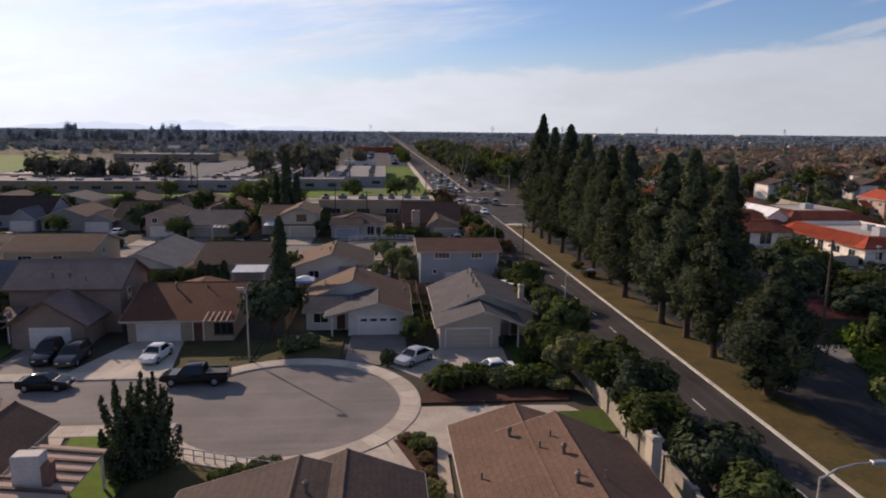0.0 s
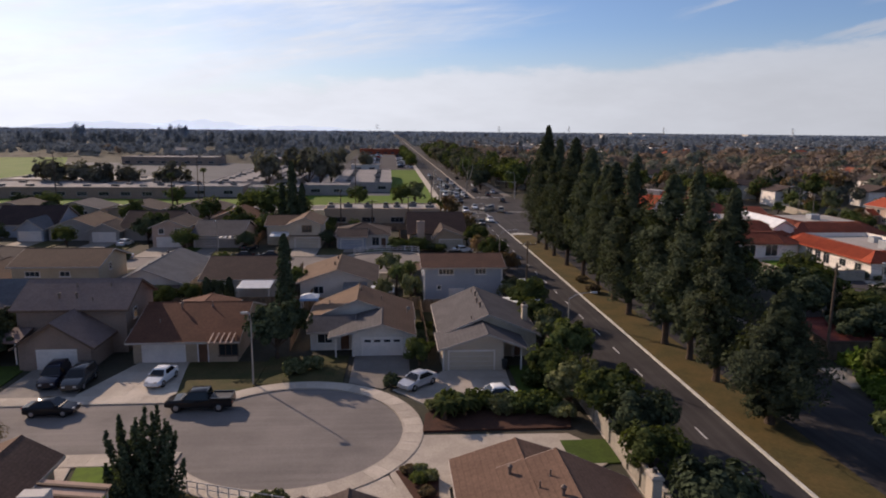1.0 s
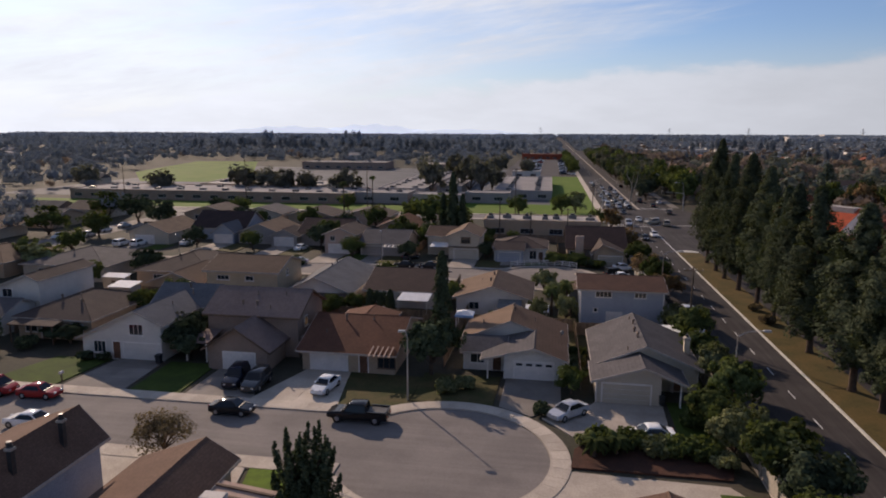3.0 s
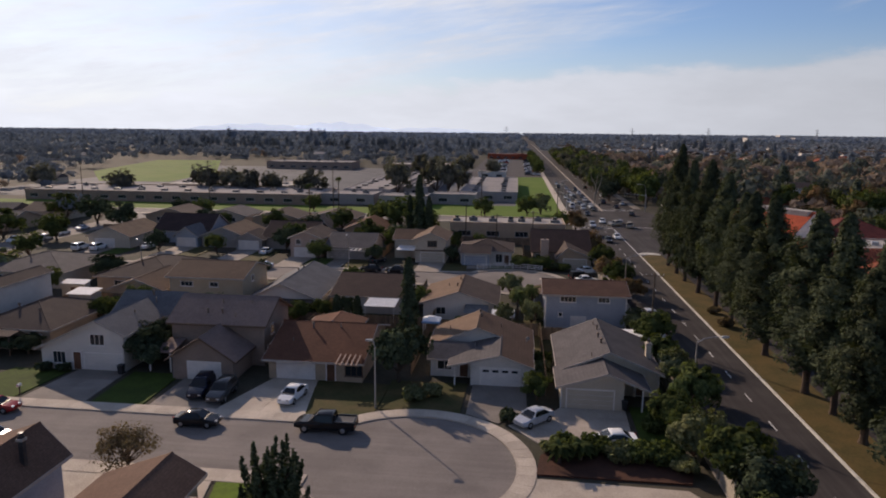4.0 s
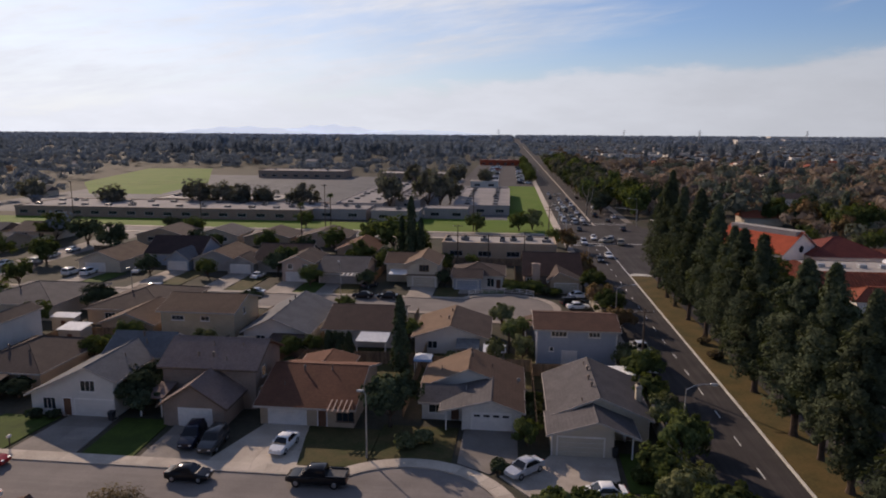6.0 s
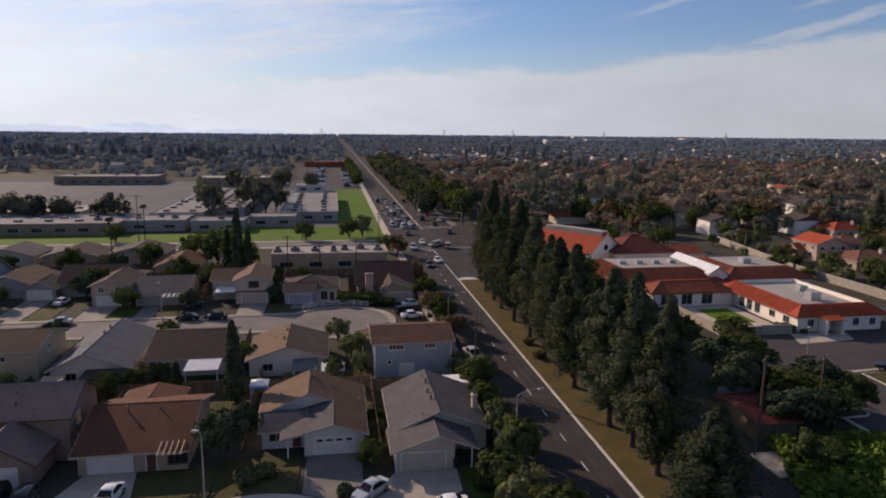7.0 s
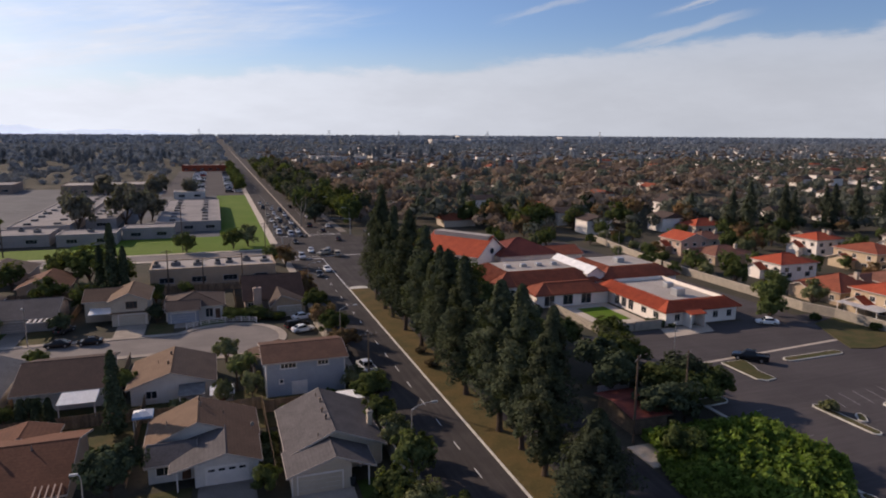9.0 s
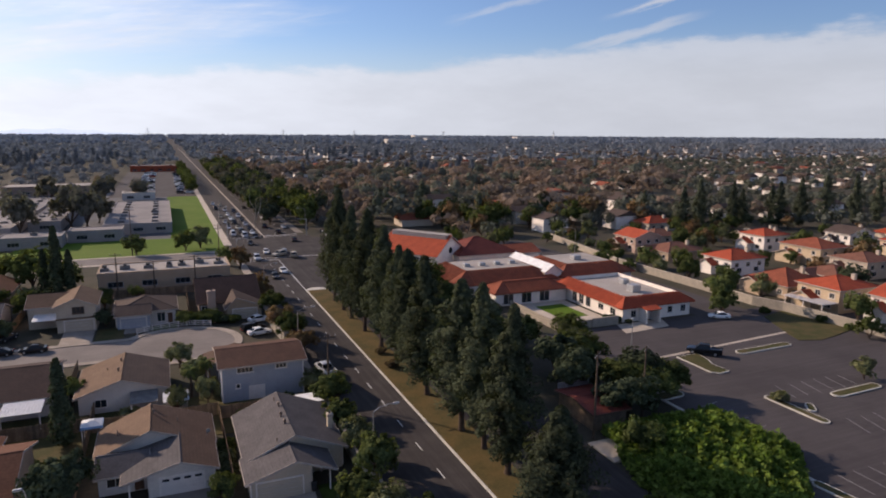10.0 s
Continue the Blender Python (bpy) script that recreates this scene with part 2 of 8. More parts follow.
surf("roof_tile_rust", (0.27, 0.082, 0.048), (0.21, 0.065, 0.040), 0.6, 0.8, 0.4, 5.0, courses=4.0)
surf("roof_tile_dull", (0.215, 0.098, 0.068), (0.165, 0.078, 0.056), 0.6, 0.8, 0.4, 5.0, courses=4.0)
surf("roof_membrane", (0.4028, 0.3631, 0.3287), (0.3222, 0.292, 0.2651), 0.12, 0.85, 0.1, 4.0)
surf("roof_gravel", (0.285, 0.262, 0.255), (0.228, 0.212, 0.208), 0.1, 0.95, 0.3, 5.0)
# walls
surf("wall_cream", (0.5014, 0.4235, 0.3359), (0.4558, 0.3854, 0.3079), 0.5, 0.9, 0.12, 14.0)
surf("wall_white", (0.6199, 0.5676, 0.5119), (0.547, 0.4998, 0.4519), 0.5, 0.9, 0.12, 14.0)
surf("wall_blue", (0.33, 0.355, 0.40), (0.295, 0.32, 0.36), 0.5, 0.9, 0.12, 14.0)
surf("wall_tan", (0.4193, 0.3134, 0.2239), (0.3738, 0.2795, 0.2), 0.5, 0.9, 0.12, 14.0)
surf("wall_yellow", (0.50, 0.39, 0.27), (0.45, 0.35, 0.24), 0.5, 0.9, 0.12, 14.0)
surf("wall_grey", (0.3282, 0.2965, 0.2799), (0.2826, 0.2584, 0.2479), 0.5, 0.9, 0.12, 14.0)
surf("wall_brown", (0.2975, 0.2167, 0.1742), (0.2465, 0.1827, 0.1487), 0.5, 0.9, 0.12, 14.0)
surf("wall_pink", (0.474, 0.3388, 0.2719), (0.4285, 0.3092, 0.2479), 0.5, 0.9, 0.12, 14.0)
surf("trim_white", (0.7632, 0.6993, 0.6417), (0.6572, 0.6058, 0.558), 1.5, 0.7, 0.05, 12.0)
surf("trim_brown", (0.15, 0.10, 0.075), (0.12, 0.08, 0.06), 1.5, 0.7, 0.05, 12.0)
surf("door_white", (0.6996, 0.6402, 0.5952), (0.6148, 0.5664, 0.5301), 0.9, 0.6, 0.05, 12.0)
surf("door_brown", (0.16, 0.08, 0.05), (0.12, 0.06, 0.04), 0.9, 0.6, 0.05, 12.0)
surf("brick", (0.28, 0.15, 0.11), (0.22, 0.12, 0.09), 2.5, 0.9, 0.3, 12.0)
surf("block_wall", (0.3444, 0.3034, 0.246), (0.2788, 0.246, 0.205), 0.8, 0.92, 0.2, 7.0)
surf("wood_fence", (0.20, 0.145, 0.10), (0.135, 0.10, 0.075), 1.2, 0.9, 0.2, 7.0, island=0.18)
surf("wood_pole", (0.12, 0.09, 0.07), (0.085, 0.065, 0.05), 1.0, 0.9, 0.2, 9.0)
surf("trim_eave", (0.46, 0.40, 0.35), (0.38, 0.33, 0.29), 1.5, 0.8, 0.05, 12.0)
surf("unit_dull", (0.20, 0.195, 0.19), (0.14, 0.137, 0.134), 1.4, 0.7, 0.05, 12.0, metal=0.1)
surf("vent_dull", (0.22, 0.17, 0.14), (0.16, 0.12, 0.10), 1.4, 0.6, 0.05, 12.0, metal=0.2)
surf("stucco_bright", (0.80, 0.735, 0.665), (0.72, 0.66, 0.60), 0.5, 0.9, 0.12, 14.0)
surf("metal_grey", (0.42, 0.43, 0.44), (0.34, 0.35, 0.36), 1.4, 0.45, 0.05, 12.0, metal=0.6)
surf("metal_dark", (0.05, 0.05, 0.055), (0.07, 0.07, 0.07), 1.4, 0.5, 0.05, 12.0, metal=0.5)
surf("sheet_white", (0.74, 0.74, 0.74), (0.62, 0.63, 0.64), 0.9, 0.75, 0.05, 6.0)
surf("bark", (0.105, 0.075, 0.055), (0.07, 0.05, 0.04), 1.5, 0.95, 0.5, 7.0)
surf("bark_pale", (0.30, 0.26, 0.22), (0.22, 0.19, 0.16), 1.5, 0.95, 0.4, 7.0)
surf("rubber", (0.018, 0.018, 0.018), (0.028, 0.027, 0.026), 3.0, 0.85, 0.1, 20.0)
surf("rim", (0.45, 0.45, 0.46), (0.38, 0.38, 0.39), 3.0, 0.35, 0.0, 20.0, metal=0.8)
surf("canvas_blue", (0.25, 0.42, 0.62), (0.20, 0.35, 0.55), 1.5, 0.85, 0.1, 9.0)
hz = surf("hill_haze_glow", (0.42, 0.50, 0.60), (0.40, 0.48, 0.58), 0.002, 1.0, 0.0, 0.01)
# the hills emit only to look pale, as through haze
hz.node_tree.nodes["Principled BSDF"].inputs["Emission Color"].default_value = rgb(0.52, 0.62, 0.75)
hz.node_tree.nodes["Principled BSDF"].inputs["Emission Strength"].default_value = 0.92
glass("pane")
glass("car_glass", (0.012, 0.014, 0.017), 0.04)
glass("lamp_clear", (0.5, 0.5, 0.5), 0.1)
glass("lamp_red", (0.35, 0.02, 0.02), 0.15)
# foliage
leafy("pine_needles", (0.054, 0.066, 0.042), (0.074, 0.085, 0.051), 0.3, 0.26, 0.3)
leafy("cedar_needles", (0.060, 0.072, 0.052), (0.078, 0.090, 0.060), 0.2, 0.2, 0.2)
# school_leaf is greyed to a hazy tone for trees some way off
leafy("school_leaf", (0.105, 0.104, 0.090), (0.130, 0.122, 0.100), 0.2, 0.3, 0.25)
leafy("cypress_leaf", (0.044, 0.058, 0.036), (0.058, 0.072, 0.042), 0.5, 0.15)
leafy("oak_leaf", (0.070, 0.090, 0.036), (0.098, 0.117, 0.044), 0.3, 0.36)
leafy("olive_leaf", (0.1281, 0.1464, 0.0793), (0.1647, 0.1708, 0.08296), 0.5)
leafy("rust_leaf", (0.1952, 0.1159, 0.06344), (0.1403, 0.1037, 0.0549), 0.3)
leafy("ivy_leaf", (0.090, 0.144, 0.033), (0.138, 0.192, 0.046), 0.45, 0.42, 0.4)
leafy("twig_leaf", (0.17, 0.125, 0.08), (0.135, 0.105, 0.065), 0.8)
# wood_far_green and wood_far_rust are greyed to suggest haze over the suburb
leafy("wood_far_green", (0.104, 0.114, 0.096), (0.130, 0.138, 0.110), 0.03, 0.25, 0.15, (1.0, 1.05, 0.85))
leafy("wood_conifer", (0.062, 0.076, 0.058), (0.078, 0.090, 0.066), 0.03, 0.2)
# distance haze mixed into the leaf colour: paler and bluer than real foliage
leafy("wood_mid_haze", (0.1635, 0.1826, 0.2016), (0.1926, 0.2106, 0.2285), 0.02, 0.25, 0.12, (1.0, 1.05, 1.05))
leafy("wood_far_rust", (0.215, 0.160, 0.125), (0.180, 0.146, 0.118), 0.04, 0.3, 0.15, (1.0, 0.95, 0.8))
# farthest woods, with the most haze in the colour
leafy("wood_far_haze", (0.1815, 0.2156, 0.2596), (0.2068, 0.2398, 0.2838), 0.012, 0.25, 0.08, (1.0, 1.05, 1.1))
for nm, c in (("black", (0.012, 0.012, 0.014)), ("white", (0.74, 0.74, 0.73)), ("silver", (0.48, 0.49, 0.51)), ("red", (0.28, 0.02, 0.02)),
              ("grey", (0.055, 0.057, 0.06)), ("blue", (0.05, 0.08, 0.17)), ("tan", (0.38, 0.33, 0.25)), ("navy", (0.010, 0.013, 0.026))):
    paint("car_" + nm, c, 0.12, 0.3 if nm in ("silver", "grey", "blue") else 0.0)


# ---- mesh helpers ----
class MB:
    """Collects boxes, prisms, tubes and quads into one mesh."""

    def __init__(self):
        self.v, self.f = [], []

    def add(self, vs, fs):
        o = len(self.v)
        self.v += [tuple(p) for p in vs]
        self.f += [tuple(i + o for i in q) for q in fs]
        return self

    def box(self, x0, y0, z0, x1, y1, z1):
        v = [(x, y, z) for z in (z0, z1) for x, y in ((x0, y0), (x1, y0), (x1, y1), (x0, y1))]
        return self.add(v, [(3, 2, 1, 0), (4, 5, 6, 7), (0, 1, 5, 4), (1, 2, 6, 5), (2, 3, 7, 6), (3, 0, 4, 7)])

    def slab(self, x0, y0, z0, x1, y1, z1, e):
        """A box with its top edges bevelled by e."""
        v = [(x, y, z) for z in (z0, z1 - e) for x, y in ((x0, y0), (x1, y0), (x1, y1), (x0, y1))]
        v += [(x0 + e, y0 + e, z1), (x1 - e, y0 + e, z1), (x1 - e, y1 - e, z1), (x0 + e, y1 - e, z1)]
        q = [(3, 2, 1, 0), (8, 9, 10, 11)]
        for b in (0, 4):
            q += [(b + i, b + (i + 1) % 4, b + 4 + (i + 1) % 4, b + 4 + i) for i in range(4)]
        return self.add(v, q)

    def prism(self, poly, z0, z1):
        n = len(poly)
        a = sum(poly[i][0] * poly[(i + 1) % n][1] - poly[(i + 1) % n][0] * poly[i][1] for i in range(n))
        poly = list(poly) if a > 0 else list(poly)[::-1]
        v = [(x, y, z0) for x, y in poly] + [(x, y, z1) for x, y in poly]
        return self.add(v, [tuple(range(n - 1, -1, -1)), tuple(range(n, 2 * n))] + [(i, (i + 1) % n, n + (i + 1) % n, n + i) for i in range(n)])

    def along(self, sec, a, b, axis):
        """A section given as (u, z) extruded from a to b along y (axis 'y') or x (axis 'x')."""
        n = len(sec)
        v = [(u, a, z) if axis == "y" else (a, u, z) for u, z in sec] + [(u, b, z) if axis == "y" else (b, u, z) for u, z in sec]
        return self.add(v, [tuple(range(n)), tuple(range(2 * n - 1, n - 1, -1))] + [(n + i, n + (i + 1) % n, (i + 1) % n, i) for i in range(n)])

    def tube(self, pts, radii, n=7):
        rings = []
        for i, p in enumerate(pts):
            a, b = Vector(pts[max(i - 1, 0)]), Vector(pts[min(i + 1, len(pts) - 1)])
            q = (b - a).to_track_quat("Z", "Y")
            rings.append([Vector(p) + q @ Vector((math.cos(2 * math.pi * k / n) * radii[i], math.sin(2 * math.pi * k / n) * radii[i], 0)) for k in range(n)])
        v = [p for r in rings for p in r]
        f = [(i * n + k, i * n + (k + 1) % n, (i + 1) * n + (k + 1) % n, (i + 1) * n + k) for i in range(len(pts) - 1) for k in range(n)]
        f += [tuple(range(n - 1, -1, -1)), tuple((len(pts) - 1) * n + k for k in range(n))]
        return self.add(v, f)

    def mesh(self, name, material, smooth=False, fix=True):
        me = bpy.data.meshes.new(name)
        me.from_pydata(self.v, [], self.f)
        me.materials.append(MATS[material])
        if fix:
            bm = bmesh.new()
            bm.from_mesh(me)
            bmesh.ops.recalc_face_normals(bm, faces=bm.faces)
            bm.to_mesh(me)
            bm.free()
        if smooth:
            me.shade_smooth()
            me.set_sharp_from_angle(angle=radians(38))
        return me


def part(name, mb, material, parent, label="", smooth=False):
    me = mb.mesh(name, material, smooth) if isinstance(mb, MB) else mb
    ob = new(name, me)
    if parent is not None:
        ob.parent = parent
    return tagged(ob, label)


def thing(name, label, category, at=(0, 0, 0), rz=0.0, group="", kind=""):
    e = new(name)
    e.matrix_basis = pose(*at, 0, 0, rz)
    return tagged(e, label, category, group, kind)


def setting(name, mb, material, label, category):
    ob = part(name, mb, material, None, "")
    return tagged(ob, label, category, "", "structure")


def leaves(centres, sizes, normals, rng, tri=False, flat=1.0):
    """A cloud of small leaf faces round the given centres; returns (verts, faces)."""
    n = len(centres)
    nr = normals / np.maximum(np.linalg.norm(normals, axis=1, keepdims=True), 1e-6)
    h = rng.normal(size=(n, 3))
    u = np.cross(nr, h)
    u /= np.maximum(np.linalg.norm(u, axis=1, keepdims=True), 1e-6)
    w = np.cross(nr, u) * flat
    s = sizes[:, None]
    if tri:
        vs = np.stack([centres + u * s, centres - u * s * 0.5 + w * s * 0.87, centres - u * s * 0.5 - w * s * 0.87], 1)
        k = 3
    else:
        vs = np.stack([centres + u * s, centres + w * s * 0.6, centres - u * s, centres - w * s * 0.6], 1)
        k = 4
    return vs.reshape(-1, 3), np.arange(n * k).reshape(n, k)


def leaf_mesh(name, vf, material):
    v, f = vf
    me = bpy.data.meshes.new(name)
    k = f.shape[1]
    me.vertices.add(len(v))
    me.vertices.foreach_set("co", v.astype(np.float32).ravel())
    me.loops.add(f.size)
    me.loops.foreach_set("vertex_index", f.astype(np.int32).ravel())
    me.polygons.add(len(f))
    me.polygons.foreach_set("loop_start", np.arange(0, f.size, k, dtype=np.int32))
    me.update(calc_edges=True)
    me.materials.append(MATS[material])
    return me

# ---- ground, roads, pavements ----
g0 = MB()
g0.add([(-6000, -400, 0), (6000, -400, 0), (6000, 4900, 0), (-6000, 4900, 0)], [(0, 1, 2, 3)])
setting("ground", g0, "ground_dirt", "dry earth and sparse grass between the lots", "ground")


def flat(name, poly, z, material, label, category, z0=-0.05):
    return setting(name, MB().prism(poly, z0, z), material, label, category)


def rect(x0, y0, x1, y1):
    return [(x0, y0), (x1, y0), (x1, y1), (x0, y1)]


def disc(cx, cy, r, n=48, a0=0.0, a1=360.0):
    return [(cx + r * math.cos(radians(a0 + (a1 - a0) * i / n)), cy + r * math.sin(radians(a0 + (a1 - a0) * i / n))) for i in range(n + (a1 - a0 < 360))]


def ring(cx, cy, r0, r1, a0, a1, n=40):
    out = disc(cx, cy, r1, n, a0, a1)
    inn = disc(cx, cy, r0, n, a0, a1)
    return out, inn


def ring_mesh(cx, cy, r0, r1, a0, a1, z, n=40):
    mb = MB()
    o, i = ring(cx, cy, r0, r1, a0, a1, n)
    m = len(o)
    v = [(x, y, zz) for zz in (-0.05, z) for x, y in o] + [(x, y, zz) for zz in (-0.05, z) for x, y in i]
    f = []
    for k in range(m - 1):
        f += [(m + k, m + k + 1, 3 * m + k + 1, 3 * m + k), (k, k + 1, m + k + 1, m + k), (2 * m + k, 3 * m + k, 3 * m + k + 1, 2 * m + k + 1)]
    f += [(0, m, 3 * m, 2 * m), (m - 1, 3 * m - 1, 4 * m - 1, 2 * m - 1)]
    return mb.add(v, f)


ROAD_W, MED_W, MED_E, ROAD_E = 18.6, 28.1, 33.1, 44.0
flat("road_avenue_south", rect(ROAD_W, -200, MED_W, 196), 0.02, "asphalt_avenue", "dark asphalt avenue with worn lane marks", "road")
flat("road_frontage", rect(MED_E, -200, ROAD_E, 196), 0.02, "asphalt_avenue", "dark asphalt carriageway behind the pine row", "road")
flat("road_median_gap", rect(MED_W, 150, MED_E, 196), 0.018, "asphalt_avenue", "dark asphalt past the median's end", "road")
flat("road_junction", rect(16.5, 196, 46, 240), 0.024, "asphalt_avenue", "wide asphalt crossing of two roads", "road")
flat("road_avenue_north", rect(18.6, 240, 42.5, 3200), 0.02, "asphalt_avenue", "straight asphalt avenue running to the horizon", "road")
flat("median_north", rect(29.9, 236, 30.6, 1500), 0.16, "concrete_old", "raised pale concrete median strip", "median")
flat("road_cross_west", rect(-420, 203, 16.5, 213), 0.02, "asphalt_street", "grey asphalt cross street", "road")
flat("road_cross_east", rect(46, 206, 92, 232), 0.02, "asphalt_avenue", "dark asphalt cross street", "road")
flat("street_south", rect(-300, 48.8, -8, 58.2), 0.02, "asphalt_street", "pale worn asphalt residential street", "road")
BX, BY, BR = -8.4, 51.9, 9.0
flat("street_bulb", disc(BX, BY, BR), 0.026, "asphalt_street", "round turning end of the residential street", "road")
flat("street_north", rect(-300, 117.4, -2, 127.1), 0.02, "asphalt_street", "pale worn asphalt residential street", "road")
flat("street_bulb_north", disc(-0.3, 121.9, 9.2), 0.026, "asphalt_street", "round turning end of the second residential street", "road")
flat("street_west", rect(-122, 58.2, -113, 203), 0.018, "asphalt_street", "grey side street with parked cars", "road")

# median with kerbs and dry verge
flat("kerb_median_west", rect(MED_W, -200, MED_W + 0.25, 153), 0.17, "kerb_white", "pale concrete kerb along the planted median", "kerb")
flat("median_verge", rect(MED_W + 0.25, -200, MED_E, 153), 0.13, "grass_verge", "dry brown grass strip under the pine row", "median")
flat("median_nose", disc(30.6, 153, 2.5, 24, 0, 180), 0.165, "kerb_white", "rounded concrete nose of the median", "kerb")
# kerb and pavement on the avenue's west side
flat("kerb_avenue_west", rect(ROAD_W - 0.25, -200, ROAD_W, 196), 0.15, "concrete_old", "weathered concrete kerb", "kerb")
flat("pavement_avenue_west", rect(ROAD_W - 1.9, -200, ROAD_W - 0.25, 196), 0.13, "concrete_old", "weathered concrete pavement", "pavement")
flat("pavement_avenue_east", rect(ROAD_E, 80, ROAD_E + 1.8, 200), 0.13, "concrete_old", "weathered concrete pavement", "pavement")
flat("pavement_school", rect(15.6, 224, 18.0, 640), 0.14, "concrete", "pale concrete path beside the school lawn", "pavement")
flat("pavement_avenue_north", rect(42.5, 244, 45, 900), 0.14, "concrete_dark", "concrete pavement under street trees", "pavement")
# residential pavements
flat("pavement_south_far", rect(-300, 58.2, -15.2, 60.0), 0.13, "concrete", "pale concrete pavement and kerb", "pavement")
flat("pavement_south_near", rect(-300, 46.9, -16.2, 48.8), 0.13, "concrete", "pale concrete pavement and kerb", "pavement")
setting("pavement_bulb", ring_mesh(BX, BY, BR, BR + 1.7, -146, 134, 0.135), "concrete", "curved concrete pavement round the turning bulb", "pavement")
flat("pavement_north_far", rect(-300, 127.1, -8.6, 128.5), 0.13, "concrete_old", "pale concrete pavement and kerb", "pavement")
flat("pavement_north_near", rect(-300, 116.0, -8.6, 117.4), 0.13, "concrete_old", "pale concrete pavement and kerb", "pavement")
setting("pavement_bulb_north", ring_mesh(-0.3, 121.9, 9.2, 10.6, -146, 146, 0.135), "concrete_old", "curved concrete pavement round the second bulb", "pavement")
flat("pavement_cross_south", rect(-420, 201.2, 16.5, 203), 0.13, "concrete", "pale concrete pavement", "pavement")
flat("pavement_cross_north", rect(-420, 213, 15.6, 214.6), 0.13, "concrete", "pale concrete pavement", "pavement")

# school grounds
flat("lawn_school_front", rect(-200, 214.6, -45, 233), 0.08, "lawn_field", "mown green lawn before the school", "lawn")
flat("lawn_school_mid", rect(-45, 214.6, 15.6, 246), 0.078, "lawn_field", "mown green lawn before the school", "lawn")
flat("lawn_school_east", rect(0, 246, 15.6, 402), 0.082, "lawn_field", "bright green school lawn", "lawn")
flat("field_school", [(-262, 389), (-213, 320), (-176, 322), (-186, 398), (-250, 544), (-302, 537)], 0.06, "lawn_field", "green playing field", "lawn")
flat("school_yard", rect(-230, 246, 0, 470), 0.03, "asphalt_yard", "grey paved school yard", "yard")
flat("school_parking", rect(-30, 404, 15.6, 650), 0.035, "asphalt_lot", "asphalt car park of the school", "road")
# parking lot on the east side
flat("parking_lot", [(62, 103), (62, 52), (52, 40), (52, -40), (132, -40), (132, 103)], 0.02, "asphalt_lot", "dark asphalt parking lot with faded bay lines", "road")
flat("parking_lot_north", rect(98.8, 103, 112, 200), 0.022, "asphalt_lot", "dark asphalt drive along the boundary wall", "road")
flat("courtyard", rect(66, 104, 80, 126), 0.05, "concrete", "pale paved courtyard", "yard")
flat("lawn_court", rect(71, 111, 77.6, 121), 0.09, "lawn_field", "small green courtyard lawn", "lawn")
flat("paving_entry", [(77, 98), (88, 99), (90, 103.5), (79, 103.5)], 0.07, "concrete", "pale concrete apron by the entrance", "pavement")

# driveways and yards on the south street
flat("driveway_grey_house", [(4.9, 64.9), (11.4, 64.9), (11.2, 60.5), (3.0, 56.2), (-0.2, 60.2), (3.2, 62)], 0.10, "concrete_old", "dull concrete driveway", "driveway")
# concrete_dark is a darker tone than the neighbouring drives
flat("driveway_white_house", [(-4.2, 69.85), (1.6, 69.85), (1.6, 63.5), (-1.2, 60.4), (-4.4, 62.2)], 0.105, "concrete_dark", "dull concrete driveway", "driveway")
flat("driveway_red_house", [(-26.4, 69), (-21.4, 69), (-20.0, 60), (-29.2, 60)], 0.10, "concrete", "sunlit pale concrete driveway", "driveway")
flat("driveway_brown_house", [(-36.2, 67.4), (-30.6, 67.4), (-28.9, 60), (-36.2, 60)], 0.10, "concrete_dark", "dull concrete driveway", "driveway")
flat("driveway_gable_house", [(-49.4, 68.6), (-43.6, 68.6), (-43.0, 60), (-50.2, 60)], 0.10, "concrete_dark", "dull concrete driveway", "driveway")
flat("driveway_corner_house", [(1.9, 50.6), (14, 50.2), (16.8, 46), (12, 42.6), (3.6, 42.6), (3.3, 30), (1.6, 30), (0.8, 40), (-0.5, 44.6)], 0.10, "concrete", "pale concrete drive and forecourt", "driveway")
flat("driveway_near", [(-3.4, 42.8), (-0.6, 44.4), (1.0, 40), (1.4, 34), (-2.6, 36)], 0.09, "concrete", "pale concrete walk", "driveway")
flat("driveway_left_near", [(-38.5, 46.9), (-27.5, 46.9), (-27.2, 40), (-31.0, 40), (-31.0, 42.2), (-37.5, 42.2)], 0.10, "concrete", "pale concrete driveway", "driveway")
flat("driveway_patio_near", [(-27, 46.9), (-23.4, 46.9), (-22, 40), (-26, 40)], 0.095, "concrete", "pale concrete forecourt", "driveway")
flat("planting_bed", [(2.2, 51.2), (14.5, 51.2), (15.8, 55.5), (4.5, 57.0), (2.6, 54.4)], 0.16, "mulch", "red-brown mulched planting bed", "bed")
flat("planting_island", [(-0.1, 45.0), (1.8, 45.3), (3.0, 44.2), (2.7, 40), (3.0, 35.5), (1.5, 35.5), (1.5, 40)], 0.13, "mulch", "small mulched bed with low shrubs", "bed")
flat("lawn_corner", rect(13.0, 45.2, 16.7, 49.0), 0.11, "lawn_green", "small green lawn", "lawn")
flat("lawn_gable_right", [(-42.4, 60), (-36.9, 60), (-37.2, 68.5), (-42.8, 68.5)], 0.11, "lawn_green", "green front lawn in shade", "lawn")
flat("lawn_gable_left", [(-59, 60), (-51, 60), (-50.2, 68), (-57, 68)], 0.11, "lawn_green", "green front lawn", "lawn")
